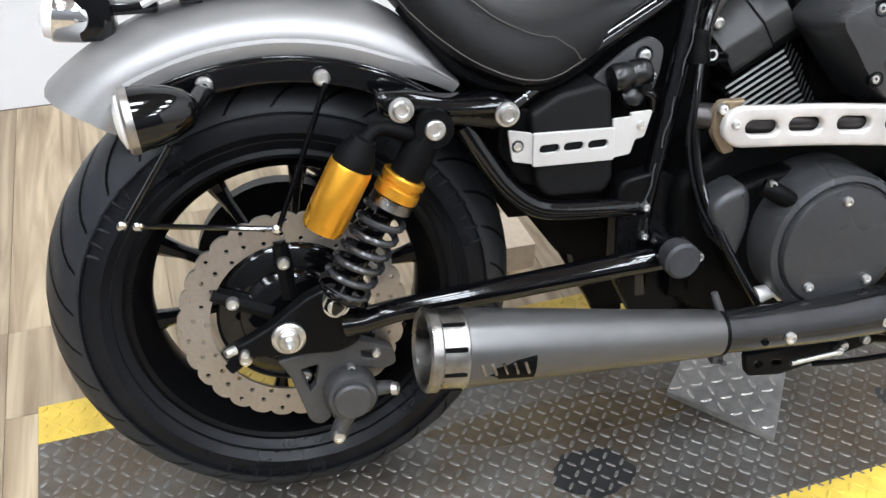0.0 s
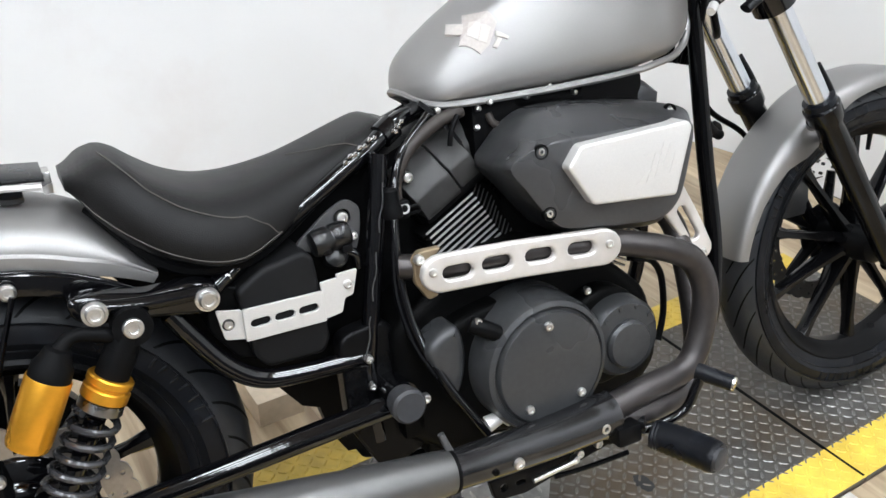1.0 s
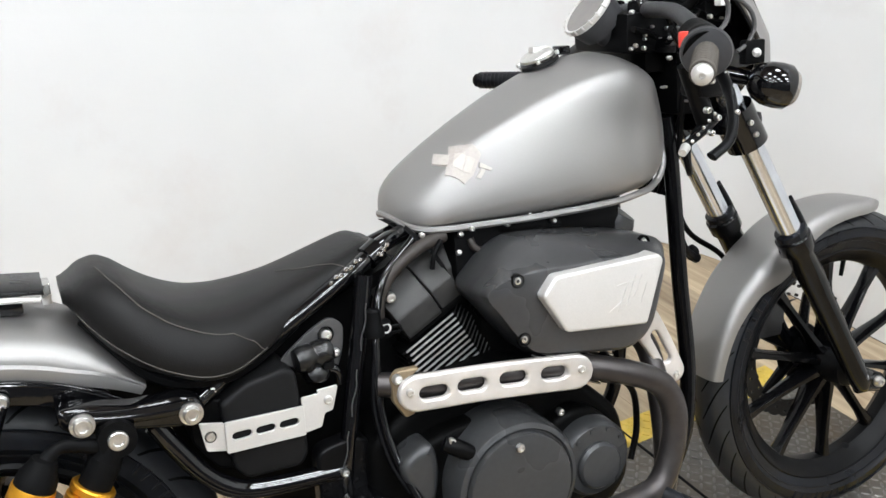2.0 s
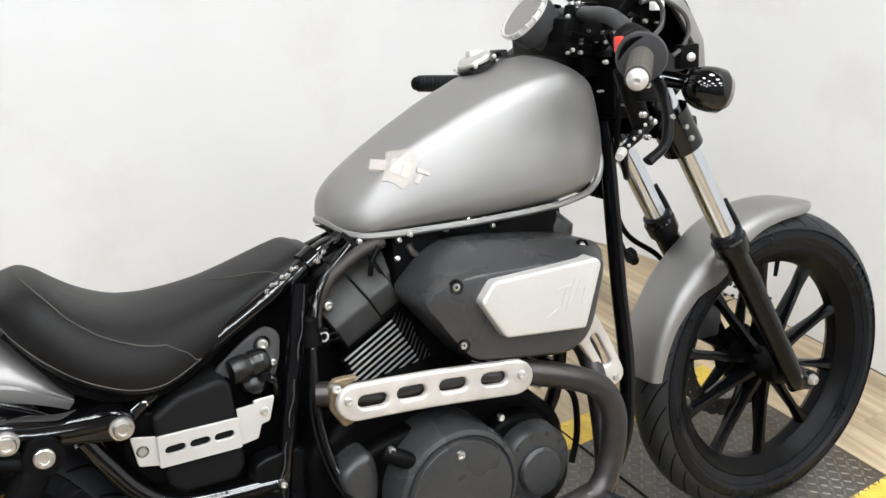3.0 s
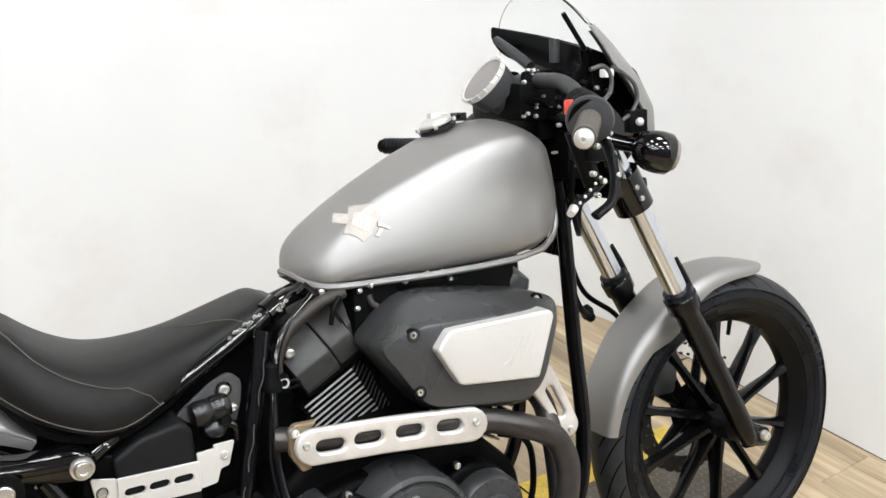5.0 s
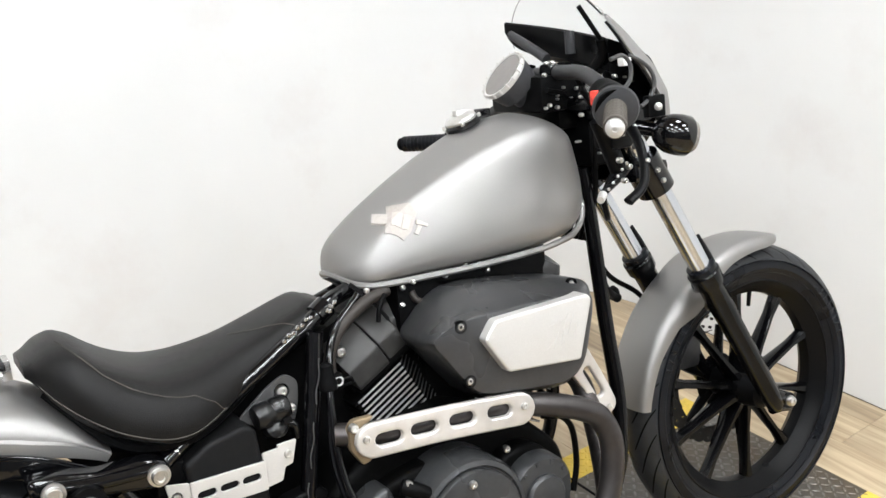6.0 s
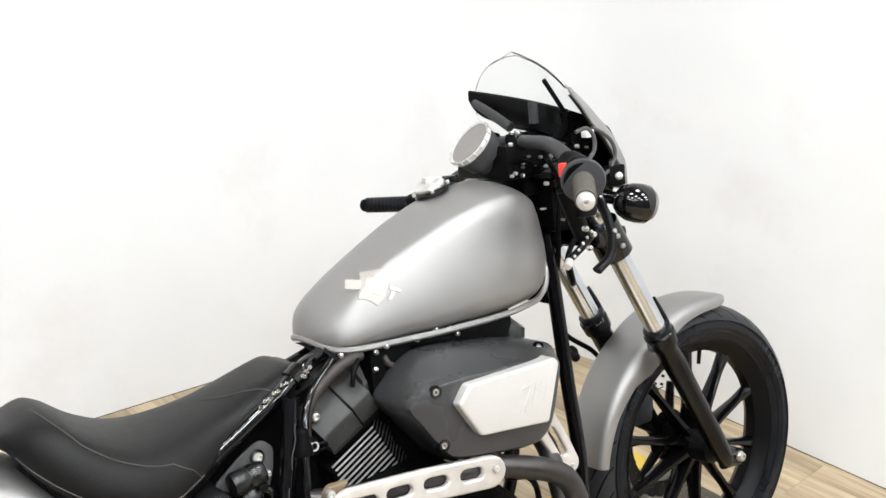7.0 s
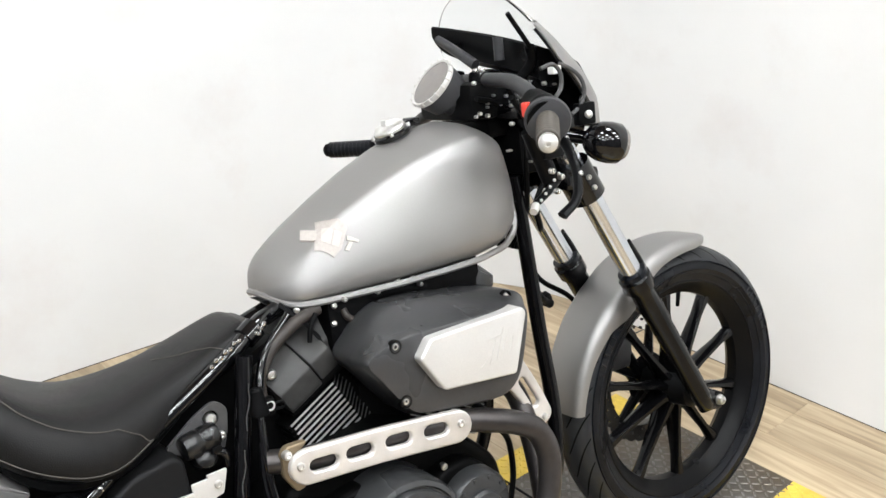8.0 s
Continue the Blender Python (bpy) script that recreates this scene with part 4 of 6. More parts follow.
def tank_point(x, f, out=0.0):
    s = tank_section(x)[1:16]
    k = f * (len(s) - 1)
    i = min(int(k), len(s) - 2)
    a, b = Vector(s[i]), Vector(s[i + 1])
    p = a + (b - a) * (k - i)
    d = b - a
    nrm = Vector((0, -d.z, d.y)).normalized()
    if nrm.y > 0 and nrm.z < 0:
        nrm = -nrm
    return p + nrm * out


lip = []
for sd, span in ((0.80, np.linspace(1.070, 0.6135, 40)), (-1.0, np.linspace(0.6135, 1.070, 40))):
    for x in span:
        low, wide = tank_section(x)[1], tank_section(x)[4]
        lip.append((x, YC + sd * 0.965 * (YC - wide[1]), low[2] - 0.003))
part("seam_flange", tube(lip, 0.0054, 8, 2), SILVER, tank, "rolled lower seam of the tank")

# badge: a plain hexagon with a bar across it
def emblem(a, b):
    """A place on the tank's side, from millimetres along and up the emblem: length along the tank and share of its girth."""
    x, z = 0.7077 + 0.000685 * a + 0.000314 * b, 0.8318 - 0.0000896 * a + 0.000781 * b
    lo, hi = 0.0, 0.95
    for _ in range(24):
        f = (lo + hi) / 2
        lo, hi = (f, hi) if tank_point(x, f).z < z else (lo, f)
    return (x, (lo + hi) / 2)


hexa = [emblem(a, b) for a, b in ((-23, 25), (13, 32), (26, 18), (19, -19), (5, -34), (-35, -22))]


def tank_patch(outline, lift, n=7):
    """A thin sheet lying on the tank's near side; outline in (x, f)."""
    bm = bmesh.new()
    dense = []
    for i in range(len(outline)):
        a, b = outline[i], outline[(i + 1) % len(outline)]
        dense += [(a[0] + (b[0] - a[0]) * k / n, a[1] + (b[1] - a[1]) * k / n) for k in range(n)]
    vs = [bm.verts.new((x, 0, f)) for x, f in dense]
    edges = [bm.edges.new((vs[i], vs[(i + 1) % len(vs)])) for i in range(len(vs))]
    bmesh.ops.triangle_fill(bm, edges=edges, use_beauty=True)
    for _ in range(3):
        bmesh.ops.subdivide_edges(bm, edges=[e for e in bm.edges if e.calc_length() > 0.006], cuts=1, use_grid_fill=False)
        bmesh.ops.triangulate(bm, faces=bm.faces[:])
    ext = bmesh.ops.extrude_face_region(bm, geom=bm.faces[:])
    top = {v for v in ext["geom"] if isinstance(v, bmesh.types.BMVert)}
    for v in bm.verts:
        v.co = tank_point(v.co.x, v.co.z, lift if v in top else -0.0005)
    return bm


part("badge_plate", tank_patch(hexa, 0.0022), BADGE2, tank, "pale hexagon emblem")
for quad in (((-44, 9), (-27, 11), (-31, -5), (-50, -7)), ((-20, 15), (-3, 14), (-5, -12), (-24, -6)), ((-1, 14), (16, 10), (12, -16), (-4, -13)), ((26, 4), (54, -5), (52, -9), (27, -4)), ((32, -6), (41, -8), (35, -24), (26, -22))):
    part("badge_bar", tank_patch([emblem(a, b) for a, b in quad], 0.0030, 4), BADGE, tank, "bright bar of the emblem")
part("mount_tongue", plate([(0.600, 0.752), (0.616, 0.750), (0.64, 0.743), (0.66, 0.728), (0.635, 0.724), (0.615, 0.742)], -0.03, 0.04), PLASTIC, tank, "black rubber-faced mount under the tank's rear end", smooth=False)

cap = new("fuel_cap")
cap.parent = bike
tagged(cap, "bright metal fuel filler cap on the tank")
up = Vector((-0.33, 0, 0.94))
part("base", lathe([(0.005, -0.006), (0.032, -0.006), (0.033, 0.001), (0.030, 0.004), (0.005, 0.004)], (0.895, YC, 0.964), up, 32), BLACK, cap)
part("lid", lathe([(0.005, 0.0), (0.028, 0.003), (0.028, 0.008), (0.024, 0.013), (0.014, 0.016), (0.002, 0.016)], (0.895, YC, 0.964), up, 32), STEEL, cap)
part("lock_flap", box((0.881, YC - 0.008, 0.975), (0.911, YC + 0.008, 0.986), 0.003), ALU, cap)
part("hinge", box((0.928, YC - 0.012, 0.970), (0.948, YC + 0.012, 0.984), 0.003), BLACK, cap)
for k in range(5):
    a = 2 * math.pi * k / 5 + 0.4
    o = Vector((0.895, YC, 0.964)) + 0.0335 * (math.cos(a) * Vector((0.94, 0, 0.33)) + math.sin(a) * Vector((0, 1, 0)))
    bolt(cap, o + up * 0.005, 0.0035, 0.003, axis=up, name="cap_screw")

# ---- frame ----
fr = new("frame")
fr.parent = bike
tagged(fr, "gloss black tubular steel frame")
part("seat_rail", tube([(0.262, -0.118, 0.566), (0.330, -0.100, 0.601), (0.42, -0.085, 0.647), (0.52, -0.075, 0.699), (0.566, -0.062, 0.724), (0.600, -0.048, 0.734), (0.66, -0.02, 0.742)], 0.013, 14), BLACK, fr)
part("seat_rail", tube([(0.262, 0.11, 0.566), (0.42, 0.075, 0.632), (0.52, 0.055, 0.678), (0.64, 0.03, 0.725)], 0.013, 12), BLACK, fr)
# thin pale strips standing in for the broken glint down the post
for z0, z1 in ((0.665, 0.60), (0.575, 0.51), (0.49, 0.43)):
    part("post_glint", tube([(0.525 - 0.27 * (0.66 - z) + 0.0015 * math.sin(140 * z), -0.118 - 0.075 * (0.66 - z), z) for z in np.linspace(z0, z1, 7)], 0.0009, 6, 3), CASTGREY, fr, "pale streak painted as a glint on the post")
part("backbone", rod((0.645, YC, 0.748), (1.12, YC, 0.86), 0.030), BLACK, fr)
part("lower_loop", tube([(0.225, -0.115, 0.560), (0.246, -0.118, 0.525), (0.278, -0.120, 0.478), (0.315, -0.122, 0.447), (0.36, -0.122, 0.436), (0.47, -0.118, 0.428)], 0.0135, 14), BLACK, fr)
part("lower_loop", tube([(0.225, 0.14, 0.560), (0.278, 0.145, 0.478), (0.36, 0.145, 0.436), (0.47, 0.14, 0.428)], 0.0135, 12), BLACK, fr)
part("pivot_post", tube([(0.532, -0.098, 0.70), (0.515, -0.105, 0.62), (0.488, -0.115, 0.50), (0.468, -0.118, 0.39), (0.47, -0.118, 0.30)], 0.013, 14), BLACK, fr)
part("pivot_post", tube([(0.532, 0.06, 0.68), (0.488, 0.13, 0.50), (0.47, 0.14, 0.30)], 0.013, 12), BLACK, fr)
part("pivot_plate", plate(rounded([(0.43, 0.47), (0.50, 0.48), (0.55, 0.40), (0.54, 0.27), (0.47, 0.25), (0.43, 0.33)], 0.02), -0.128, 0.03, bevel=0.006), SATIN, fr)
part("pivot_plate", plate(rounded([(0.43, 0.47), (0.50, 0.48), (0.55, 0.40), (0.54, 0.27), (0.47, 0.25), (0.43, 0.33)], 0.02), 0.12, 0.03), SATIN, fr)
part("down_tube", tube([(1.086, -0.062, 0.86), (1.093, -0.066, 0.78), (1.103, -0.075, 0.58), (1.111, -0.085, 0.42), (1.09, -0.095, 0.30), (1.02, -0.10, 0.235), (0.80, -0.11, 0.225), (0.5, -0.115, 0.245)], 0.0138, 16), BLACK2, fr)
part("down_tube", tube([(1.075, 0.086, 0.86), (1.082, 0.09, 0.78), (1.098, 0.10, 0.58), (1.110, 0.11, 0.42), (1.09, 0.12, 0.30), (1.02, 0.125, 0.235), (0.80, 0.13, 0.225), (0.5, 0.135, 0.245)], 0.0138, 14), BLACK2, fr)
part("steering_head", rod((1.15, YC, 0.99), (1.235, YC, 0.83), 0.036, 0.036, 24), BLACK, fr)
part("gusset", plate(rounded([(1.03, 0.90), (1.16, 0.97), (1.21, 0.86), (1.07, 0.78)], 0.015), YC - 0.02, 0.04), BLACK, fr)
part("cable_clip", tube([(0.610, -0.070, 0.752), (0.636, -0.085, 0.722), (0.656, -0.095, 0.690)], 0.0055, 8, squash=0.4), PLASTIC, fr)
part("tank_bolt", lathe([(0.002, 0), (0.0042, 0), (0.0042, 0.006), (0.002, 0.007)], (0.632, -0.078, 0.738)), STEEL, fr)
part("clamp", lathe([(0.014, -0.012), (0.018, -0.012), (0.018, 0.012), (0.014, 0.012)], (0.560, -0.064, 0.720), (0.86, 0.2, 0.45), 20, closed=True), BLACK, fr)
# small chrome beads placed as glints on the rail's welds
for k in range(7):
    f = k / 6
    part("weld_glint", lathe([(0.001, -0.004), (0.0042, 0), (0.001, 0.004)], (0.488 + 0.048 * f, -0.088 + 0.006 * f, 0.694 + 0.024 * f + 0.003 * (k % 2)), (0.86, 0.1, 0.45), 8), CHROME, fr)
    part("weld_glint", lathe([(0.001, -0.004), (0.0040, 0), (0.001, 0.004)], (0.560 + 0.018 * f, -0.078 - 0.004 * (k % 3), 0.716 + 0.016 * f + 0.004 * (k % 2)), (0.86, 0.1, 0.45), 8), CHROME, fr)

for p in ((0.466, -0.133, 0.432), (0.466, -0.133, 0.390), (0.303, -0.112, 0.588)):
    bolt(fr, p, 0.006, 0.007)

# side box, its strap, and the regulator bracket ahead of it
sb = new("side_box")
sb.parent = bike
tagged(sb, "matt black plastic side box with a slotted metal strap")
part("cover", plate(rounded([(0.308, 0.570), (0.345, 0.592), (0.400, 0.602), (0.414, 0.592), (0.421, 0.474), (0.410, 0.456), (0.334, 0.457), (0.318, 0.474)], 0.008), -0.128, 0.16, bevel=0.008), BOXBLACK, sb, "matt black box cover")
part("rear_panel", plate(rounded([(0.272, 0.582), (0.322, 0.57), (0.324, 0.47), (0.300, 0.475), (0.27, 0.52)], 0.006), -0.112, 0.14, bevel=0.004), PLASTIC, sb)
part("strap", plate(rounded([(0.310, 0.547), (0.309, 0.504), (0.417, 0.503), (0.417, 0.545)], 0.003), -0.136, 0.005,
                    [slot(0.331, 0.526, 0.027, 0.011, 0.02), slot(0.363, 0.526, 0.027, 0.011, 0.02), slot(0.395, 0.526, 0.027, 0.011, 0.02)], bevel=0.001), ALU, sb, "slotted aluminium strap", smooth=False)
part("strap_end", plate(rounded([(0.278, 0.553), (0.284, 0.512), (0.312, 0.506), (0.311, 0.546)], 0.004), -0.131, 0.004, [disc2(0.291, 0.531, 0.008, 16)], bevel=0.001), ALU, sb, smooth=False)
part("strap_end", plate(rounded([(0.416, 0.555), (0.418, 0.504), (0.441, 0.507), (0.447, 0.526), (0.459, 0.528), (0.469, 0.562), (0.439, 0.561), (0.440, 0.556)], 0.003), -0.131, 0.004, bevel=0.001), ALU, sb, smooth=False)
bolt(sb, (0.291, -0.129, 0.531), 0.0062, 0.004)
bolt(sb, (0.453, -0.131, 0.544), 0.0062, 0.005)
reg = new("regulator_bracket")
reg.parent = bike
tagged(reg, "grey metal bracket with black lock and cables")
part("plate", plate(rounded([(0.400, 0.598), (0.449, 0.634), (0.479, 0.648), (0.498, 0.634), (0.494, 0.600), (0.482, 0.566), (0.43, 0.580)], 0.011), -0.092, 0.006, [disc2(0.471, 0.623, 0.012, 20)], bevel=0.001), CASTGREY, reg, smooth=False)
bolt(reg, (0.471, -0.088, 0.623), 0.009, 0.008)
bolt(reg, (0.482, -0.092, 0.596), 0.006, 0.008)
bolt(reg, (0.430, -0.095, 0.607), 0.005, 0.008)
part("lock_body", lathe([(0.004, -0.030), (0.016, -0.028), (0.0185, -0.022), (0.0185, -0.006), (0.0170, -0.004), (0.0170, 0.000), (0.0185, 0.002), (0.0185, 0.018), (0.016, 0.024), (0.004, 0.026)], (0.447, -0.108, 0.604), (0.96, 0.10, 0.12), 24), DOME, reg, "gloss black lock barrel")
part("lock_cap", lathe([(0.016, -0.014), (0.0175, -0.004), (0.0165, 0.008), (0.010, 0.013), (0.003, 0.014)], (0.449, -0.106, 0.577), (0.1, -0.85, 0.5), 24), DOME, reg)
part("lock_clip", box((0.428, -0.126, 0.588), (0.440, -0.100, 0.600), 0.002), SATIN, reg)
part("lock_clip", box((0.456, -0.124, 0.584), (0.470, -0.100, 0.594), 0.002), SATIN, reg)
part("cable_boot", tube([(0.462, -0.105, 0.583), (0.476, -0.110, 0.575), (0.480, -0.105, 0.555)], 0.007, 10), BLACK, reg)
part("dark_inner", plate([(0.165, 0.615), (0.21, 0.645), (0.30, 0.638), (0.40, 0.645), (0.52, 0.668), (0.60, 0.700), (0.63, 0.62), (0.60, 0.45), (0.50, 0.40), (0.34, 0.43), (0.28, 0.47), (0.25, 0.53), (0.215, 0.553), (0.188, 0.585)], -0.05, 0.12), PLASTIC, bike, "dark battery box inside the frame", smooth=False)

part("inner_guard", plate([(0.275, 0.53), (0.30, 0.41), (0.334, 0.3605), (0.3636, 0.3603), (0.410, 0.2976), (0.437, 0.2857), (0.449, 0.235), (0.472, 0.195), (0.60, 0.18), (0.60, 0.50), (0.40, 0.53)], 0.05, 0.03), PLASTIC, bike, "black guard ahead of the rear tyre", smooth=False)
part("belt_guard", plate(rounded([(0.39, 0.43), (0.56, 0.46), (0.57, 0.10), (0.525, 0.112), (0.500, 0.165), (0.458, 0.235), (0.412, 0.31)], 0.010), 0.150, 0.02), PLASTIC, bike, "black belt guard", smooth=False)

# ---- engine ----
eng = new("engine")
eng.parent = bike
tagged(eng, "black air-cooled two-cylinder vee engine with bright fin edges")
part("crankcase", merge(plate(rounded([(0.50, 0.47), (0.60, 0.53), (0.72, 0.545), (0.84, 0.50), (0.925, 0.42), (0.945, 0.30), (0.88, 0.235), (0.60, 0.235), (0.50, 0.30)], 0.03), -0.150, 0.33, bevel=0.02)), ENGINE2, eng)


def cylinder(base, tilt, fins, name_label, head=True, y_half=0.105, right=0.0, edge=None):
    """A finned barrel standing on base, its axis leaning by tilt degrees ahead of the vertical."""
    s = new("cylinder")
    s.parent = eng
    tagged(s, name_label)
    a = radians(tilt)
    ax, side = Vector((math.sin(a), 0, math.cos(a))), Vector((math.cos(a), 0, -math.sin(a)))
    b = Vector(base)
    M = Matrix(((side.x, 0, ax.x, b.x), (0, 1, 0, YC), (side.z, 0, ax.z, b.z), (0, 0, 0, 1)))
    part("barrel", box((-0.062, -0.085, -0.02), (0.062, 0.085, 0.20), 0.02), ENGINE2, s, m=M)
    for k in range(fins):
        z = 0.012 + 0.0088 * k
        w = 0.076 + 0.004 * math.sin(k)
        wr = max(w, right)
        part("fin", grid_mesh([[(x, y, h) for x, y in ((-w, -y_half), (0.024, -y_half), (wr, -y_half + 0.05), (wr, y_half), (-w, y_half))] for h in (z, z + 0.0035)]), ENGINE2, s, m=M)
        part("fin_edge", box((-w + 0.006, -y_half - 0.0014, z + 0.0003), (0.023, -y_half + 0.003, z + 0.0032)), FINEDGE, s, m=M)
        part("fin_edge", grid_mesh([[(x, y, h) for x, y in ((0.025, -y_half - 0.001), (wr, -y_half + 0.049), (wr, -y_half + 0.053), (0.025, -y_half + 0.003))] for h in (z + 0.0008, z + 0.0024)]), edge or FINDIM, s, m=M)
    top = 0.012 + 0.0088 * fins
    if head:
        part("head", box((-0.056, -y_half - 0.004, top), (0.070, y_half, top + 0.014), 0.005, 2), ENGINE2, s, m=M)
        # rocker cover in three chamfered blocks, the last one set back
        for x0, x1, back in ((-0.054, 0.009, 0.0), (0.012, 0.051, 0.004), (0.054, 0.100, 0.030)):
            sec = [(-y_half - 0.006, 0.008), (-y_half - 0.008, 0.014), (-y_half - 0.006, 0.044), (-y_half + 0.026, 0.084), (-0.02, 0.092), (0.08, 0.080), (0.09, 0.008)]
            bm = grid_mesh([[(x, y + (back if y < 0 else 0), top + z) for y, z in sec] for x in (x0, x1)])
            bmesh.ops.recalc_face_normals(bm, faces=bm.faces)
            bmesh.ops.bevel(bm, geom=[e for e in bm.edges if e.calc_face_angle(0) > 0.3], offset=0.0035, segments=2, affect="EDGES", profile=0.6)
            part("rocker_cover", bm, ROCKER, s, "charcoal rocker cover block", m=M)
        bolt(s, (-0.040, -y_half + 0.010, top + 0.074), 0.008, 0.008, m=M)
        bolt(s, (0.060, -y_half + 0.030, top + 0.094), 0.006, 0.008, m=M)
    return s


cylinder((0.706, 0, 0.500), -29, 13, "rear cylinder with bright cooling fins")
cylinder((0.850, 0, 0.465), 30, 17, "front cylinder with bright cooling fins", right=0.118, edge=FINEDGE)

part("valley", box((0.72, -0.075, 0.50), (0.93, 0.09, 0.66), 0.02), ENGINE2, eng, "dark crankcase valley between the cylinders")

# right-hand engine covers
cov = new("clutch_cover")
cov.parent = eng
tagged(cov, "charcoal painted clutch cover")
part("case", plate(spline2([(0.535, 0.440), (0.56, 0.458), (0.60, 0.474), (0.66, 0.482), (0.72, 0.474), (0.765, 0.452), (0.775, 0.40), (0.752, 0.33), (0.69, 0.285), (0.62, 0.290), (0.565, 0.36)], 5), -0.182, 0.075, bevel=0.012), ENGINE2, cov, "black inner case")
part("side_lump", plate(spline2([(0.529, 0.438), (0.543, 0.461), (0.574, 0.470), (0.584, 0.44), (0.580, 0.40), (0.566, 0.372), (0.546, 0.396)], 5), -0.197, 0.06, bevel=0.013), COVER, cov)
part("drum", lathe([(0.02, -0.06), (0.100, -0.055), (0.0985, 0.014), (0.094, 0.025), (0.087, 0.028), (0.0845, 0.024), (0.02, 0.024)], (0.690, -0.207, 0.391), seg=72), COVER, cov)
part("lid", lathe([(0.01, 0.018), (0.0825, 0.018), (0.0825, 0.029), (0.080, 0.0335), (0.074, 0.035), (0.02, 0.036)], (0.690, -0.207, 0.391), seg=72), COVER, cov)
for a in (93, 230, 311):
    bolt(cov, (0.690 + 0.0645 * math.cos(radians(a)), -0.242, 0.391 + 0.0645 * math.sin(radians(a))), 0.0066, 0.006)
part("cover_arm", tube([(0.588, -0.208, 0.474), (0.604, -0.216, 0.466), (0.624, -0.220, 0.454), (0.640, -0.220, 0.446)], [0.011, 0.0125, 0.0115, 0.009], 12), PLASTIC, cov, "black sleeve on the cover's shoulder")
bolt(cov, (0.596, -0.216, 0.478), 0.0055, 0.005)
sta = new("generator_cover")
sta.parent = eng
tagged(sta, "charcoal painted round engine cover")
part("case", plate(spline2([(0.775, 0.430), (0.805, 0.455), (0.845, 0.452), (0.880, 0.425), (0.893, 0.382), (0.876, 0.325), (0.815, 0.302), (0.775, 0.33)], 5), -0.182, 0.06, bevel=0.012), ENGINE2, sta, "black inner case")
part("drum", lathe([(0.02, -0.03), (0.062, -0.03), (0.060, 0.006), (0.054, 0.014), (0.046, 0.015), (0.02, 0.015)], (0.836, -0.197, 0.382), seg=56), COVER, sta)
part("lid", lathe([(0.01, 0.01), (0.037, 0.010), (0.037, 0.020), (0.033, 0.025), (0.028, 0.026), (0.01, 0.026)], (0.836, -0.197, 0.375), seg=48), COVER, sta)
for p in ((0.865, -0.214, 0.378), (0.810, -0.214, 0.376)):
    bolt(sta, p, 0.0055, 0.007)
for k in range(5):
    a = radians(35 + 33 * k)
    part("rib", box((0.836 + 0.049 * math.cos(a) - 0.003, -0.214, 0.382 + 0.049 * math.sin(a) - 0.003), (0.836 + 0.049 * math.cos(a) + 0.003, -0.205, 0.382 + 0.049 * math.sin(a) + 0.003), 0.001), COVER, sta)
bolt(sta, (0.789, -0.184, 0.462), 0.006, 0.006)
# front sensor, bolts and small castings below the covers
part("oil_fitting", merge(rod((0.600, -0.205, 0.318), (0.622, -0.208, 0.325), 0.012, 0.009), rod((0.622, -0.208, 0.325), (0.634, -0.21, 0.313), 0.007)), ALU, eng)
part("spark_boot", tube([(0.905, -0.115, 0.500), (0.915, -0.135, 0.485), (0.912, -0.14, 0.465)], 0.016, 12), PLASTIC, eng)
for p in ((0.875, -0.152, 0.497), (0.57, -0.16, 0.545), (0.61, -0.155, 0.538), (0.515, -0.135, 0.395), (0.53, -0.155, 0.36)):
    bolt(eng, p, 0.0065, 0.007)
part("hose", tube([(0.912, -0.14, 0.468), (0.945, -0.13, 0.455), (0.972, -0.12, 0.42), (0.975, -0.12, 0.36), (0.955, -0.13, 0.315)], 0.0055, 8), PLASTIC, eng)
part("starter_case", merge(box((0.535, -0.14, 0.25), (0.60, -0.06, 0.35), 0.012), box((0.50, -0.15, 0.30), (0.535, -0.09, 0.34), 0.006)), ENGINE2, eng)
part("intake", merge(box((0.68, -0.085, 0.65), (0.98, 0.10, 0.752), 0.02), rod((0.69, -0.06, 0.735), (0.86, -0.08, 0.72), 0.018)), PLASTIC, eng, "black intake between the cylinders")
part("front_head_cap", lathe([(0.01, -0.05), (0.042, -0.05), (0.042, 0.024), (0.035, 0.038), (0.01, 0.042)], (0.975, -0.040, 0.686), (0.5, -0.25, 0.85), 24), COVER, eng, "charcoal front cylinder head cover")
part("throttle_body", box((0.70, -0.06, 0.70), (0.76, -0.02, 0.74), 0.006), ENGINE2, eng)
for k, (x, z) in enumerate(((0.703, 0.744), (0.762, 0.742), (0.80, 0.751), (0.83, 0.747), (0.842, 0.735))):
    bolt(eng, (x, -0.100, z - 0.004), 0.004, 0.006)

# air cleaner
air = new("air_cleaner")
air.parent = bike
tagged(air, "charcoal air cleaner housing with a silver side panel")


AIR_OUT = [(0.670, 0.660), (0.690, 0.686), (0.716, 0.708), (0.753, 0.724), (0.810, 0.724), (0.900, 0.712), (0.965, 0.699), (1.000, 0.684), (1.008, 0.650), (0.995, 0.600), (0.972, 0.550), (0.940, 0.522), (0.850, 0.532), (0.764, 0.549), (0.737, 0.572), (0.699, 0.620)]
AIR_FACE = [(0.659, 0.674), (0.680, 0.688), (0.711, 0.695), (0.740, 0.697), (0.807, 0.695), (0.909, 0.692), (0.946, 0.684), (0.956, 0.670), (0.945, 0.624), (0.928, 0.577), (0.898, 0.556), (0.852, 0.558), (0.784, 0.568), (0.731, 0.580), (0.703, 0.609), (0.679, 0.643)]


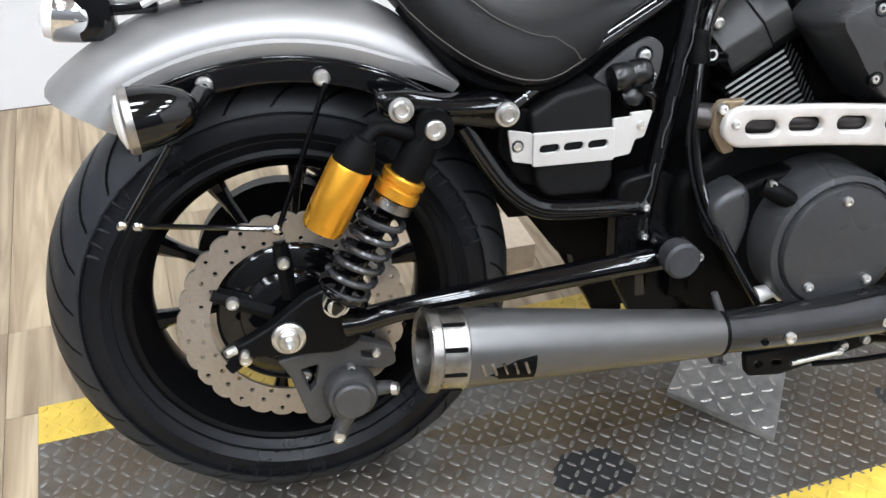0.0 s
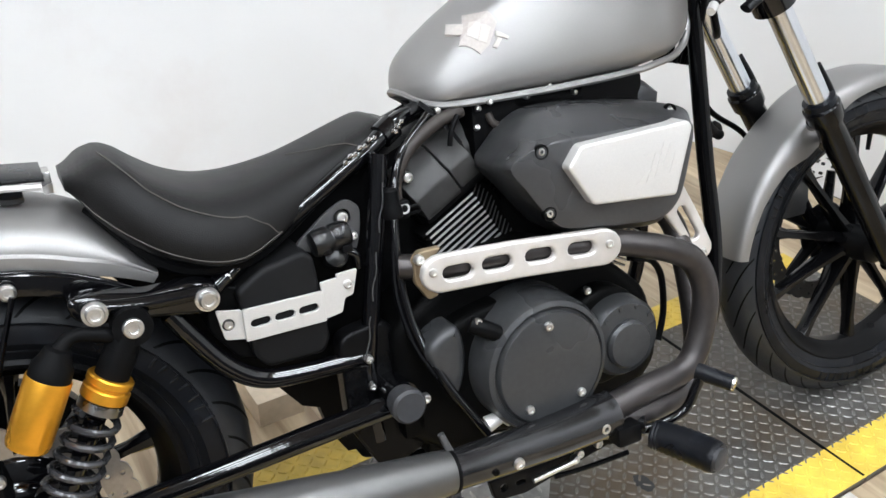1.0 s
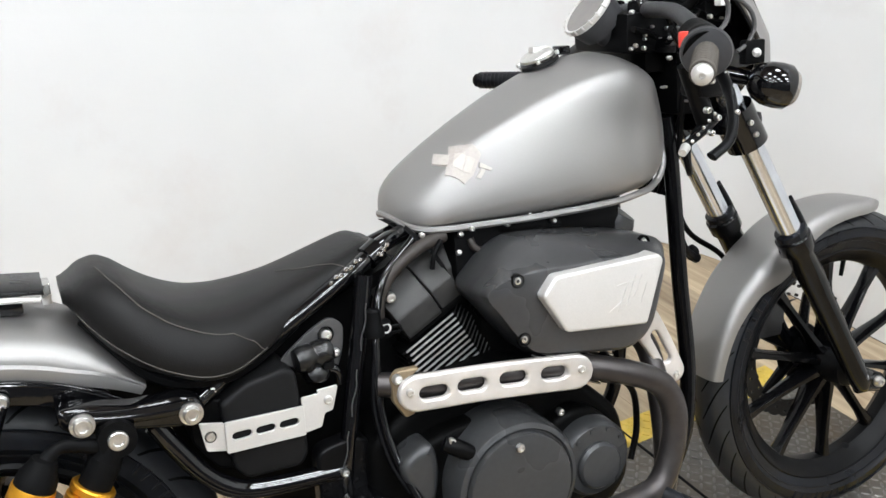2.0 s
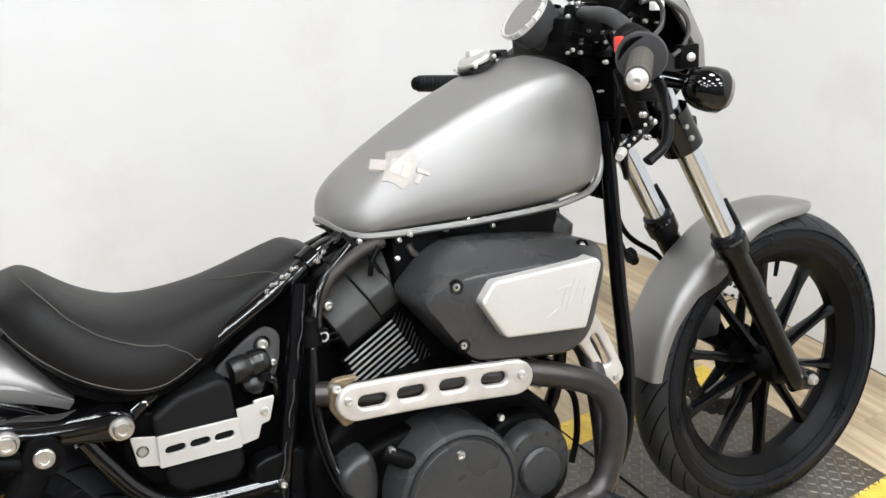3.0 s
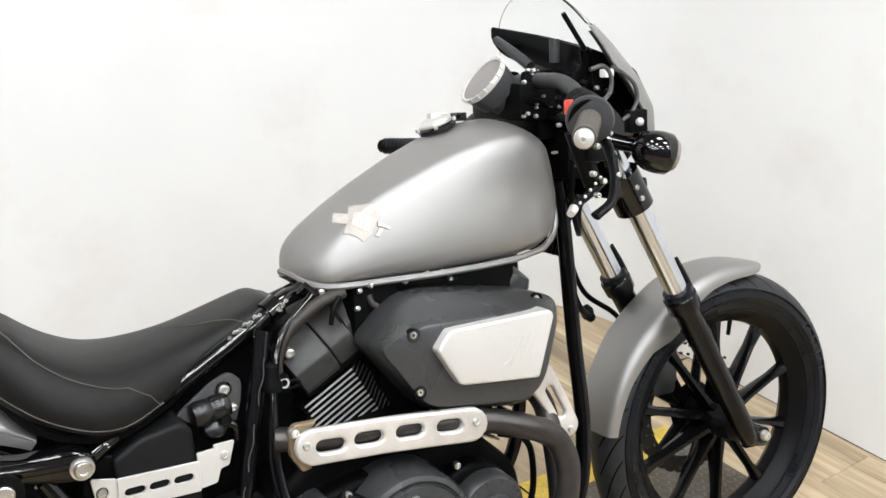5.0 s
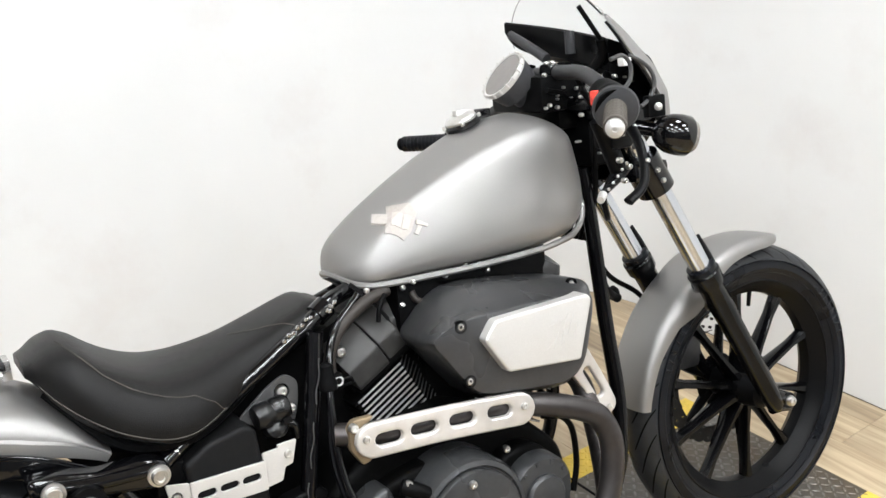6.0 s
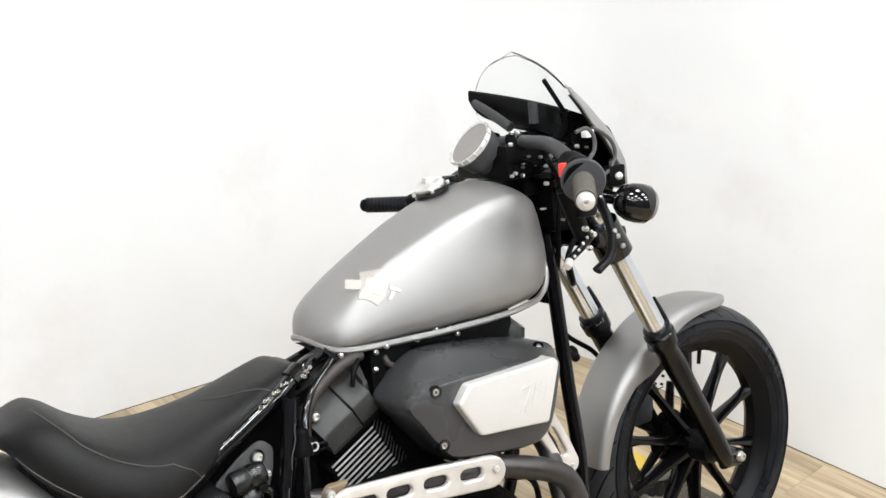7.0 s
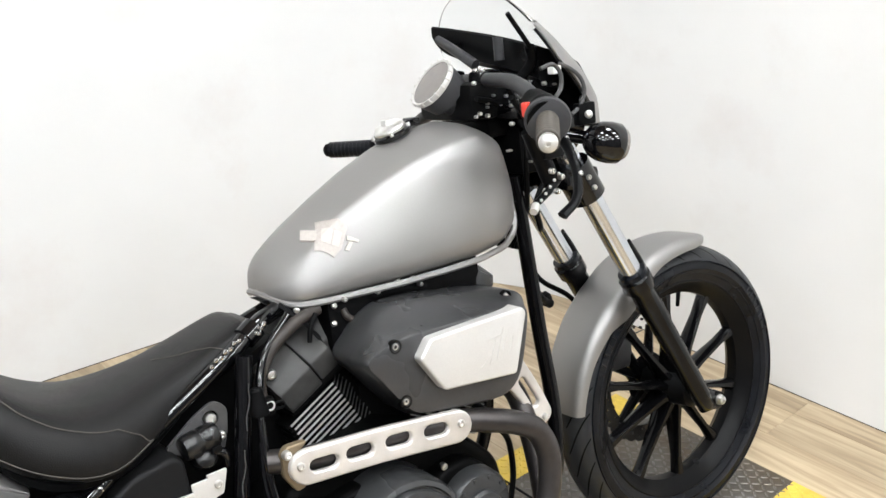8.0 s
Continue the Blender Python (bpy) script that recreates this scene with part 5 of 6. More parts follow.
def air_ring(f, y, grow=0.0):
    base = [(a[0] + (b[0] - a[0]) * f, a[1] + (b[1] - a[1]) * f) for a, b in zip(AIR_OUT, AIR_FACE)]
    cx, cz = 0.815, 0.645
    return [(cx + (x - cx) * (1 + grow), y, cz + (z - cz) * (1 + grow)) for x, z in spline2(base, 4)]


part("housing", grid_mesh([air_ring(0, -0.085, -0.06), air_ring(0, -0.10, -0.01), air_ring(0, -0.150), air_ring(0.05, -0.158), air_ring(0.5, -0.189), air_ring(0.95, -0.2195), air_ring(1.0, -0.2225, -0.010), air_ring(1.0, -0.2235, -0.05), air_ring(1.0, -0.2245, -0.4)]), ENGINE, air, "charcoal plastic housing")
part("backplate", grid_mesh([air_ring(0, -0.06, -0.12), air_ring(0, -0.085, -0.10)]), PLASTIC, air)
panel_o = rounded([(0.734, 0.664), (0.756, 0.690), (0.930, 0.693), (0.938, 0.683), (0.908, 0.591), (0.771, 0.606)], 0.006)
part("side_panel", plate(panel_o, -0.243, 0.03, bevel=0.005), ALU, air, "brushed silver side panel")
for k, (x, z, l, a) in enumerate(((0.858, 0.640, 0.045, 1.15), (0.872, 0.648, 0.05, 1.2), (0.845, 0.628, 0.03, 0.5), (0.884, 0.652, 0.035, 1.1), (0.866, 0.660, 0.04, 0.1), (0.894, 0.640, 0.03, 1.2))):
    part("script_bar", plate(slot(x + 0.008, z, l, 0.0026, a), -0.2437, 0.002), ALU, air, "embossed bar of unreadable script", smooth=False)
for p in ((0.707, -0.2215, 0.688), (0.713, -0.2215, 0.603), (0.952, -0.176, 0.694), (0.876, -0.2195, 0.574)):
    part("screw_pocket", lathe([(0.010, -0.004), (0.010, 0.003), (0.008, 0.003), (0.008, -0.004)], p, seg=18, closed=True), ENGINE2, air)
    bolt(air, p, 0.0055, 0.003)

# ---- exhaust ----
ex = new("exhaust")
ex.parent = bike
tagged(ex, "black two-into-one exhaust with silver heat shields")
part("rear_header", tube([(0.525, -0.140, 0.552), (0.59, -0.170, 0.548), (0.70, -0.189, 0.545), (0.806, -0.209, 0.537), (0.862, -0.224, 0.524), (0.903, -0.234, 0.509), (0.937, -0.236, 0.487), (0.956, -0.238, 0.450), (0.957, -0.240, 0.410), (0.943, -0.242, 0.360), (0.924, -0.244, 0.331), (0.895, -0.246, 0.319), (0.84, -0.250, 0.316), (0.77, -0.253, 0.306)],
                        [0.0175, 0.018, 0.018, 0.0185, 0.019, 0.019, 0.0195, 0.0195, 0.0195, 0.0195, 0.0195, 0.0195, 0.020, 0.021], 20), HEAT, ex, "heat-tinted header pipe")
part("front_header", tube([(0.985, -0.10, 0.53), (1.005, -0.115, 0.49), (1.0, -0.15, 0.42), (0.972, -0.20, 0.350), (0.945, -0.228, 0.312), (0.912, -0.242, 0.289), (0.862, -0.248, 0.280), (0.80, -0.25, 0.283), (0.75, -0.25, 0.288)], 0.019, 18), HEAT, ex, "heat-tinted header pipe")
part("collector", tube([(0.772, -0.2515, 0.300), (0.74, -0.253, 0.299), (0.65, -0.258, 0.299), (0.50, -0.265, 0.308)], [0.0325, 0.032, 0.0290, 0.0275], 24), PIPE2, ex, "black exhaust pipe")
mu0, mu1 = Vector((0.512, -0.265, 0.307)), Vector((0.158, -0.275, 0.345))
md = (mu1 - mu0).normalized()
part("clamp", lathe([(0.0285, -0.0025), (0.0297, -0.0025), (0.0302, 0.0), (0.0297, 0.0025), (0.0285, 0.0025)], mu0, md, 32, closed=True), PLASTIC, ex)
part("clamp_bolt", merge(rod(mu0 + Vector((0.004, -0.018, -0.035)), mu0 + Vector((0.0, 0.012, -0.042)), 0.0035), box(mu0 + Vector((-0.007, -0.008, -0.042)), mu0 + Vector((0.009, 0.004, -0.030)), 0.003)), CASTGREY, ex)
part("sensor", rod(mu0 + Vector((0.006, 0.004, 0.02)), mu0 + Vector((-0.004, 0.010, 0.052)), 0.0055, 0.0045), CASTGREY, ex)
part("muffler", lathe([(0.02, 0.0), (0.029, 0.0), (0.0305, 0.02), (0.035, 0.12), (0.041, 0.22), (0.0465, 0.325), (0.0470, 0.340), (0.03, 0.341)], mu0, md, 56), PIPE, ex, "tapered black silencer")
part("muffler_tip", lathe([(0.0465, 0.336), (0.0485, 0.338), (0.0485, 0.343), (0.0478, 0.345), (0.0478, 0.367), (0.0495, 0.369), (0.0495, 0.380), (0.046, 0.383), (0.041, 0.380), (0.040, 0.334)], mu0, md, 56, closed=True), TIP, ex, "worn bare metal silencer tip")
part("core", lathe([(0.002, 0.345), (0.041, 0.345), (0.041, 0.350), (0.002, 0.351)], mu0, md, 32), ENGINE2, ex)
for k in range(10):
    a = 2 * math.pi * k / 10
    off = math.cos(a) * md.orthogonal().normalized() + math.sin(a) * md.cross(md.orthogonal().normalized())
    part("tip_louvre", rod(mu0 + md * 0.341 + off * 0.0466, mu0 + md * 0.367 + off * 0.0466, 0.0034, 0.0030, 8), ENGINE2, ex)
bup = md.cross(Vector((0, 1, 0))).normalized()
if bup.z < 0:
    bup = -bup
bc = mu0 + md * 0.298 - Vector((0, 0.0455, 0)) - bup * 0.004
part("maker_plate", grid_mesh([[bc + md * d + bup * h + Vector((0, 0.0009 * (abs(h) / 0.012) ** 2 * 3, 0)) for h in (-0.017, -0.009, 0, 0.009, 0.017)] for d in (-0.042, 0.0, 0.030)], closed_u=False, cap=False), ENGINE2, ex, "small dark metal maker's plate")
for k in range(5):
    q = bc + md * (0.022 - 0.013 * k) - Vector((0, 0.0012, 0))
    part("maker_bar", rod(q - bup * 0.007 - md * 0.003, q + bup * 0.007 + md * 0.003, 0.0017, None, 6), TIP, ex)
for p in ((0.600, -0.288, 0.299), (0.743, -0.280, 0.298)):
    bolt(ex, p, 0.008, 0.006)
bolt(ex, (0.565, -0.290, 0.299), 0.005, 0.003, material=ENGINE2)


def shield(a, b, c, w, y_of, slots, screws, lab):
    """A pressed heat shield along a-b-c with a rounded end at both ends."""
    P = smooth_path([(p[0], 0, p[1]) for p in (a, b, c)], 8)
    left, right = [], []
    for i, p in enumerate(P):
        d = (P[min(i + 1, len(P) - 1)] - P[max(i - 1, 0)]).normalized()
        n = Vector((-d.z, 0, d.x))
        ww = w if isinstance(w, float) else w[0] + (w[1] - w[0]) * i / (len(P) - 1)
        left.append(p + n * ww)
        right.append(p - n * ww)
    d0, d1 = (P[0] - P[1]).normalized(), (P[-1] - P[-2]).normalized()
    w0, w1 = (w, w) if isinstance(w, float) else w
    endc = [P[-1] + w1 * (math.cos(t) * (left[-1] - P[-1]).normalized() + math.sin(t) * d1) for t in np.linspace(0.3, 2.84, 7)]
    endc0 = [P[0] + w0 * (math.cos(t) * (right[0] - P[0]).normalized() + math.sin(t) * d0) for t in np.linspace(0.3, 2.84, 7)]
    out = [(p.x, p.z) for p in left + endc + list(reversed(right)) + endc0]
    s = new("heat_shield")
    s.parent = ex
    tagged(s, lab)
    holes = [slot(x, z, l, h, g) for x, z, l, h, g in slots]
    part("shield", plate(out, 0, 0.009, holes, bevel=0.0045, flat=lambda x, z: (x, y_of(x), z)), SHIELDM, s, "pressed silver metal shield")
    for x, z in screws:
        bolt(s, (x, y_of(x), z), 0.006, 0.004)
    return s


ya = lambda x: -0.195 - (x - 0.549) * 0.16
shield((0.560, 0.549), (0.669, 0.547), (0.790, 0.540), 0.0262, ya,
       [(0.583, 0.548, 0.042, 0.019, -0.02), (0.637, 0.549, 0.042, 0.019, -0.03), (0.697, 0.548, 0.042, 0.019, -0.05), (0.757, 0.545, 0.040, 0.019, -0.07)], ((0.549, 0.554), (0.797, 0.544)), "silver slotted heat shield on the rear header")
part("flange", plate(rounded([(0.534, 0.566), (0.543, 0.577), (0.577, 0.576), (0.560, 0.562), (0.551, 0.541), (0.566, 0.510), (0.550, 0.507), (0.534, 0.534)], 0.005), -0.170, 0.012, bevel=0.002), BRASS, ex, "tarnished exhaust flange")
bolt(ex, (0.538, -0.178, 0.570), 0.007, 0.007)
shield((0.986, 0.548), (1.013, 0.502), (1.037, 0.455), (0.026, 0.020), lambda x: -0.138 - 0.1 * (x - 1.0), [(1.013, 0.502, 0.064, 0.015, -1.1)], ((0.988, 0.556), (1.040, 0.449)), "silver slotted heat shield on the front header")

# ---- foot controls ----
fc = new("foot_controls")
fc.parent = bike
tagged(fc, "black rider footrest and rear brake pedal")
part("peg_mount", merge(rod((0.70, -0.16, 0.262), (0.82, -0.27, 0.275), 0.012), box((0.76, -0.29, 0.262), (0.80, -0.255, 0.292), 0.006)), SATIN, fc)
part("footrest", tube([(0.822, -0.280, 0.262), (0.833, -0.300, 0.261), (0.848, -0.337, 0.258), (0.860, -0.376, 0.255)], [0.014] + [0.0215 + 0.003 * min(1, k / 14) - 0.0012 * (k % 2) for k in range(1, 24)] + [0.0215], 18, squash=0.8), RUBBER, fc, "ribbed black rubber footrest")
part("peg_end", lathe([(0.003, -0.004), (0.018, -0.004), (0.017, 0.002), (0.012, 0.004), (0.003, 0.004)], (0.861, -0.378, 0.255), (0.30, -0.95, -0.06), 16), GRIPGREY, fc)
part("pedal_arm", tube([(0.70, -0.20, 0.262), (0.80, -0.26, 0.262), (0.87, -0.285, 0.280), (0.895, -0.290, 0.315), (0.905, -0.293, 0.340)], 0.0075, 10), BLACK, fc)
part("pedal_pad", rod((0.903, -0.284, 0.338), (0.929, -0.329, 0.328), 0.0128, 0.0118, 14), RUBBER, fc)
part("pedal_end", lathe([(0.002, -0.002), (0.0102, -0.002), (0.0098, 0.003), (0.002, 0.004)], (0.929, -0.329, 0.328), (0.5, -0.84, -0.19), 16), STEEL, fc, "bare metal pedal end")
part("linkage_plate", plate(rounded([(0.598, 0.222), (0.66, 0.224), (0.74, 0.232), (0.80, 0.240), (0.805, 0.212), (0.73, 0.198), (0.655, 0.183), (0.605, 0.188)], 0.006), -0.20, 0.012,
                            [disc2(0.620, 0.205, 0.006, 12), slot(0.648, 0.204, 0.016, 0.007, -0.1)], bevel=0.002), SATIN, fc, "black brake linkage bracket")
part("pushrod", rod((0.662, -0.212, 0.208), (0.735, -0.214, 0.216), 0.0045), STEEL, fc)
part("mount_arm", tube([(0.80, -0.20, 0.228), (0.815, -0.235, 0.245), (0.812, -0.268, 0.272)], [0.014, 0.013, 0.012], 10), SATIN, fc)
part("spring", tube([(0.70, -0.208, 0.198), (0.76, -0.212, 0.196), (0.82, -0.225, 0.205)], 0.004, 8), PLASTIC, fc)
for p in ((0.748, -0.202, 0.217), (0.782, -0.202, 0.222), (0.735, -0.21, 0.216)):
    bolt(fc, p, 0.007, 0.006)

# side stand on the far side
st = new("side_stand")
st.parent = bike
tagged(st, "black side stand leg propping the motorcycle")
part("leg", tube([(0.80, 0.14, 0.23), (0.84, 0.21, 0.14), (0.875, 0.265, 0.058)], 0.012, 10), BLACK, st)
part("foot", box((0.85, 0.235, 0.046), (0.91, 0.285, 0.060), 0.004), BLACK, st)

# ---- cables down the frame ----
part("brake_hose", tube([(0.62, -0.075, 0.735), (0.56, -0.100, 0.69), (0.535, -0.122, 0.63), (0.524, -0.140, 0.56), (0.525, -0.160, 0.48), (0.545, -0.195, 0.405), (0.575, -0.215, 0.345), (0.60, -0.22, 0.300)], 0.0060, 10), BLACK, bike, "black hose along the frame")
part("clutch_cable", tube([(0.545, -0.108, 0.66), (0.527, -0.130, 0.60), (0.514, -0.146, 0.52), (0.522, -0.168, 0.45), (0.540, -0.190, 0.405)], 0.0042, 8), BLACK, bike, "black cable along the frame")
part("breather_hose", tube([(0.547, -0.100, 0.622), (0.5506, -0.098, 0.6567), (0.571, -0.094, 0.690), (0.599, -0.090, 0.710), (0.632, -0.085, 0.725), (0.668, -0.078, 0.731)], 0.0095, 12), HOSE, bike, "worn brown-black breather hose")
part("vent_hose", tube([(0.637, -0.098, 0.690), (0.6416, -0.098, 0.711), (0.657, -0.09, 0.728)], 0.004, 8), PLASTIC, bike, "thin black hose")
part("fuel_hose", tube([(0.707, -0.085, 0.7216), (0.7106, -0.09, 0.709), (0.7242, -0.092, 0.7014), (0.7391, -0.088, 0.7091)], 0.0055, 10), HOSE, bike, "looped rubber fuel hose")
part("injector_plug", box((0.724, -0.105, 0.681), (0.746, -0.085, 0.709), 0.004), GRIPGREY, bike, "grey injector plug")
part("throttle_cable", tube([(0.769, -0.08, 0.715), (0.809, -0.08, 0.7147), (0.860, -0.075, 0.7114), (0.905, -0.07, 0.708)], 0.0042, 8), PLASTIC, bike, "black throttle cable")
for p in ((0.6896, -0.09, 0.7314), (0.7724, -0.09, 0.7128), (0.680, -0.10, 0.7077), (0.813, -0.085, 0.7146)):
    part("hose_clamp", lathe([(0.002, -0.002), (0.0042, -0.002), (0.0042, 0.003), (0.003, 0.004), (0.002, 0.004)], p, (0.2, -0.9, 0.4), 12), STEEL, bike)
part("cable_boot", lathe([(0.006, 0.0), (0.010, 0.004), (0.012, 0.024), (0.0145, 0.030), (0.0145, 0.040), (0.008, 0.042)], (0.534, -0.118, 0.656), (-0.02, 0.0, -1.0), 20), PLASTIC, bike, "black rubber cable boot")
part("boot_ring", lathe([(0.005, -0.0012), (0.0075, -0.0012), (0.0075, 0.0012), (0.005, 0.0012)], (0.5514, -0.118, 0.6233), (0, -1, 0.2), 20, closed=True), STEEL, bike)
part("hose_clip", merge(box((0.532, -0.118, 0.608), (0.560, -0.098, 0.634), 0.004), tube([(0.556, -0.11, 0.62), (0.572, -0.112, 0.622), (0.575, -0.112, 0.614), (0.56, -0.11, 0.612)], 0.0025, 6)), PLASTIC, bike)
# ---- front end, turned with the steering ----
FC = (1.540, YC, 0.313)
fw = wheel("front_wheel", FC, 0.3145, 0.051, 0.242, 0.036, 10, STEER, "black cast front wheel with thin spokes", 34, hub_r=0.036, lean_groove=-1, turn=0.55)
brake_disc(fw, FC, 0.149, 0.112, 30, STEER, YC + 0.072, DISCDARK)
part("disc_carrier", lathe([(0.02, 0), (0.058, 0), (0.060, 0.003), (0.05, 0.008), (0.02, 0.010)], (FC[0], YC + 0.066, FC[2]), (0, 1, 0), 32), SATIN, fw, m=STEER)
for k in range(5):
    a = 2 * math.pi * (k + 0.1) / 5
    part("disc_carrier_arm", rod((FC[0] + 0.03 * math.cos(a), YC + 0.07, FC[2] + 0.03 * math.sin(a)), (FC[0] + 0.122 * math.cos(a), YC + 0.074, FC[2] + 0.122 * math.sin(a)), 0.013, 0.009, 8), SATIN, fw, m=STEER)
part("valve_stem", rod((FC[0] + 0.03, YC - 0.01, FC[2] + 0.213), (FC[0] + 0.022, YC - 0.012, FC[2] + 0.178), 0.005, 0.004, 8), PLASTIC, fw, m=STEER)

ff = new("front_fender")
ff.parent = bike
tagged(ff, "satin silver front fender over the tyre")
rings = []
for k in range(67):
    f = k / 66
    phi = -83 + 99 * f
    tipw = 1.0 if f < 0.85 else math.sqrt(max(0.02, 1 - ((f - 0.85) / 0.152) ** 2.2))
    skirt = float(np.interp(phi, [-83, -65, -50, -42, -34, -27, -15, 5, 16], [0.024, 0.027, 0.037, 0.055, 0.058, 0.042, 0.031, 0.026, 0.020])) * (0.35 + 0.65 * tipw)
    w = float(np.interp(phi, [-83, -60, -40, -20, 16], [0.052, 0.056, 0.063, 0.063, 0.058])) * (0.25 + 0.75 * tipw)
    R = 0.3355
    prof = [(YC - w, R - skirt), (YC - w * 1.01, R - skirt * 0.75), (YC - w * 0.99, R - skirt * 0.45), (YC - w * 0.90, R - skirt * 0.20), (YC - w * 0.70, R - skirt * 0.06), (YC - w * 0.4, R - 0.0005), (YC, R)]
    prof += [(2 * YC - y, r) for y, r in reversed(prof[:-1])]
    rings.append(fender_ring((FC[0] + 0.006, 0, FC[2] + 0.002), phi, prof))
part("fender_skin", shell(rings, 0.002), SILVER, ff, m=STEER)

fork = new("front_fork")
fork.parent = bike
tagged(fork, "telescopic front fork with bright tubes and black lower legs")
for sd, y in ((-1, -0.106), (1, 0.090)):
    sh = Vector((0.010, 0, -0.004)) if sd > 0 else Vector()
    f0, f1, f2 = Vector((1.133, y, 0.968)) + sh, Vector((1.332, y, 0.623)) + sh, Vector((1.523, y, 0.294)) + sh
    d = (f1 - f0).normalized()
    part("inner_tube", rod(f0, f1 + d * 0.02, 0.0205, None, 28), FORKTUBE, fork, "polished fork tube", m=STEER)
    part("lower_leg", lathe([(0.0205, -0.016), (0.027, -0.014), (0.0315, -0.008), (0.0305, 0.018), (0.0245, 0.028), (0.0240, 0.09), (0.0222, 0.13), (0.0212, 0.33), (0.0185, 0.362), (0.012, 0.374)], f1, (f2 - f1), 28), BLACK2, fork, "black lower fork leg", m=STEER)
    part("dust_seal", lathe([(0.021, -0.024), (0.0275, -0.022), (0.0285, -0.010), (0.021, -0.008)], f1, d, 28), RUBBER, fork, m=STEER)
    fwd = Vector((0.86, 0, 0.5))
    part("stone_guard", tube([f1 + fwd * 0.028 + d * 0.02, f1 + fwd * 0.029 - d * 0.03, f1 + fwd * 0.027 - d * 0.072], [0.013, 0.012, 0.010], 10, squash=0.45), PLASTIC, fork, "black tube guard", m=STEER)
    part("axle_lug", merge(rod(f2 + Vector((-0.03, 0, 0.045)), f2 + Vector((0.018, 0, 0.022)), 0.018, 0.014), lathe([(0.006, -0.014), (0.017, -0.014), (0.017, 0.014), (0.006, 0.014)], (FC[0], y, FC[2] + 0.002), seg=24)), BLACK2, fork, m=STEER)
part("axle_pinch", tube([(FC[0] - 0.015, YC - 0.100, FC[2] - 0.022), (FC[0] + 0.02, YC - 0.095, FC[2] - 0.030), (FC[0] + 0.055, YC - 0.085, FC[2] - 0.042)], [0.011, 0.008, 0.007], 10), BLACK2, fork, m=STEER)
part("axle", rod((FC[0], YC - 0.112, FC[2] + 0.002), (FC[0], YC + 0.125, FC[2] + 0.002), 0.009), STEEL, fork, m=STEER)
part("axle_nut", lathe([(0.0112, 0), (0.0112, 0.004), (0.0098, 0.006), (0.0090, 0.010), (0.0052, 0.011), (0.0048, 0.006)], (FC[0], -0.1205, FC[2] + 0.002), seg=12), STEEL, fork, "bright axle end", m=STEER)
part("lower_clamp", merge(box((1.155, -0.13, 0.825), (1.235, 0.12, 0.862), 0.012), rod((1.222, -0.106, 0.806), (1.186, -0.106, 0.868), 0.0345, None, 24), rod((1.232, 0.090, 0.802), (1.196, 0.090, 0.864), 0.0345, None, 24)), BLACK, fork, "black lower fork clamp", m=STEER)
part("upper_clamp", merge(box((1.07, YC - 0.125, 0.962), (1.165, YC + 0.125, 0.988), 0.010), rod((1.122, YC - 0.099, 0.955), (1.11, YC - 0.099, 0.99), 0.030), rod((1.122, YC + 0.099, 0.955), (1.11, YC + 0.099, 0.99), 0.030)), BLACK, fork, "black upper fork clamp", m=STEER)
for p in ((1.196, -0.139, 0.846), (1.208, -0.139, 0.826)):
    bolt(fork, p, 0.005, 0.006, m=STEER)
part("fender_bracket", rod((1.335, YC - 0.095, 0.60), (1.36, YC - 0.07, 0.585), 0.012), BLACK, fork, m=STEER)
part("fender_bracket", rod((1.365, YC - 0.095, 0.55), (1.39, YC - 0.07, 0.555), 0.010), BLACK, fork, m=STEER)
part("front_caliper", merge(box((1.42, YC + 0.055, 0.36), (1.49, YC + 0.13, 0.47), 0.015), rod((1.43, YC + 0.12, 0.45), (1.47, YC + 0.12, 0.38), 0.025)), CASTGREY, fork, m=STEER)
part("brake_line", tube([(1.20, YC + 0.09, 0.80), (1.235, YC + 0.10, 0.70), (1.29, YC + 0.12, 0.60), (1.37, YC + 0.12, 0.54), (1.43, YC + 0.12, 0.47)], 0.0055, 8), PLASTIC, fork, m=STEER)
part("horn_cable", tube([(1.135, -0.03, 0.66), (1.175, 0.0, 0.615), (1.215, 0.03, 0.587), (1.235, 0.04, 0.575)], [0.006, 0.006, 0.007, 0.010], 10), PLASTIC, bike, "black cable with a rubber boot")
part("horn", merge(lathe([(0.006, 0), (0.014, 0), (0.016, 0.006), (0.011, 0.013), (0.003, 0.014)], (1.225, 0.045, 0.585), (0.3, -0.9, 0.2), 24)), PLASTIC, bike, "black horn")

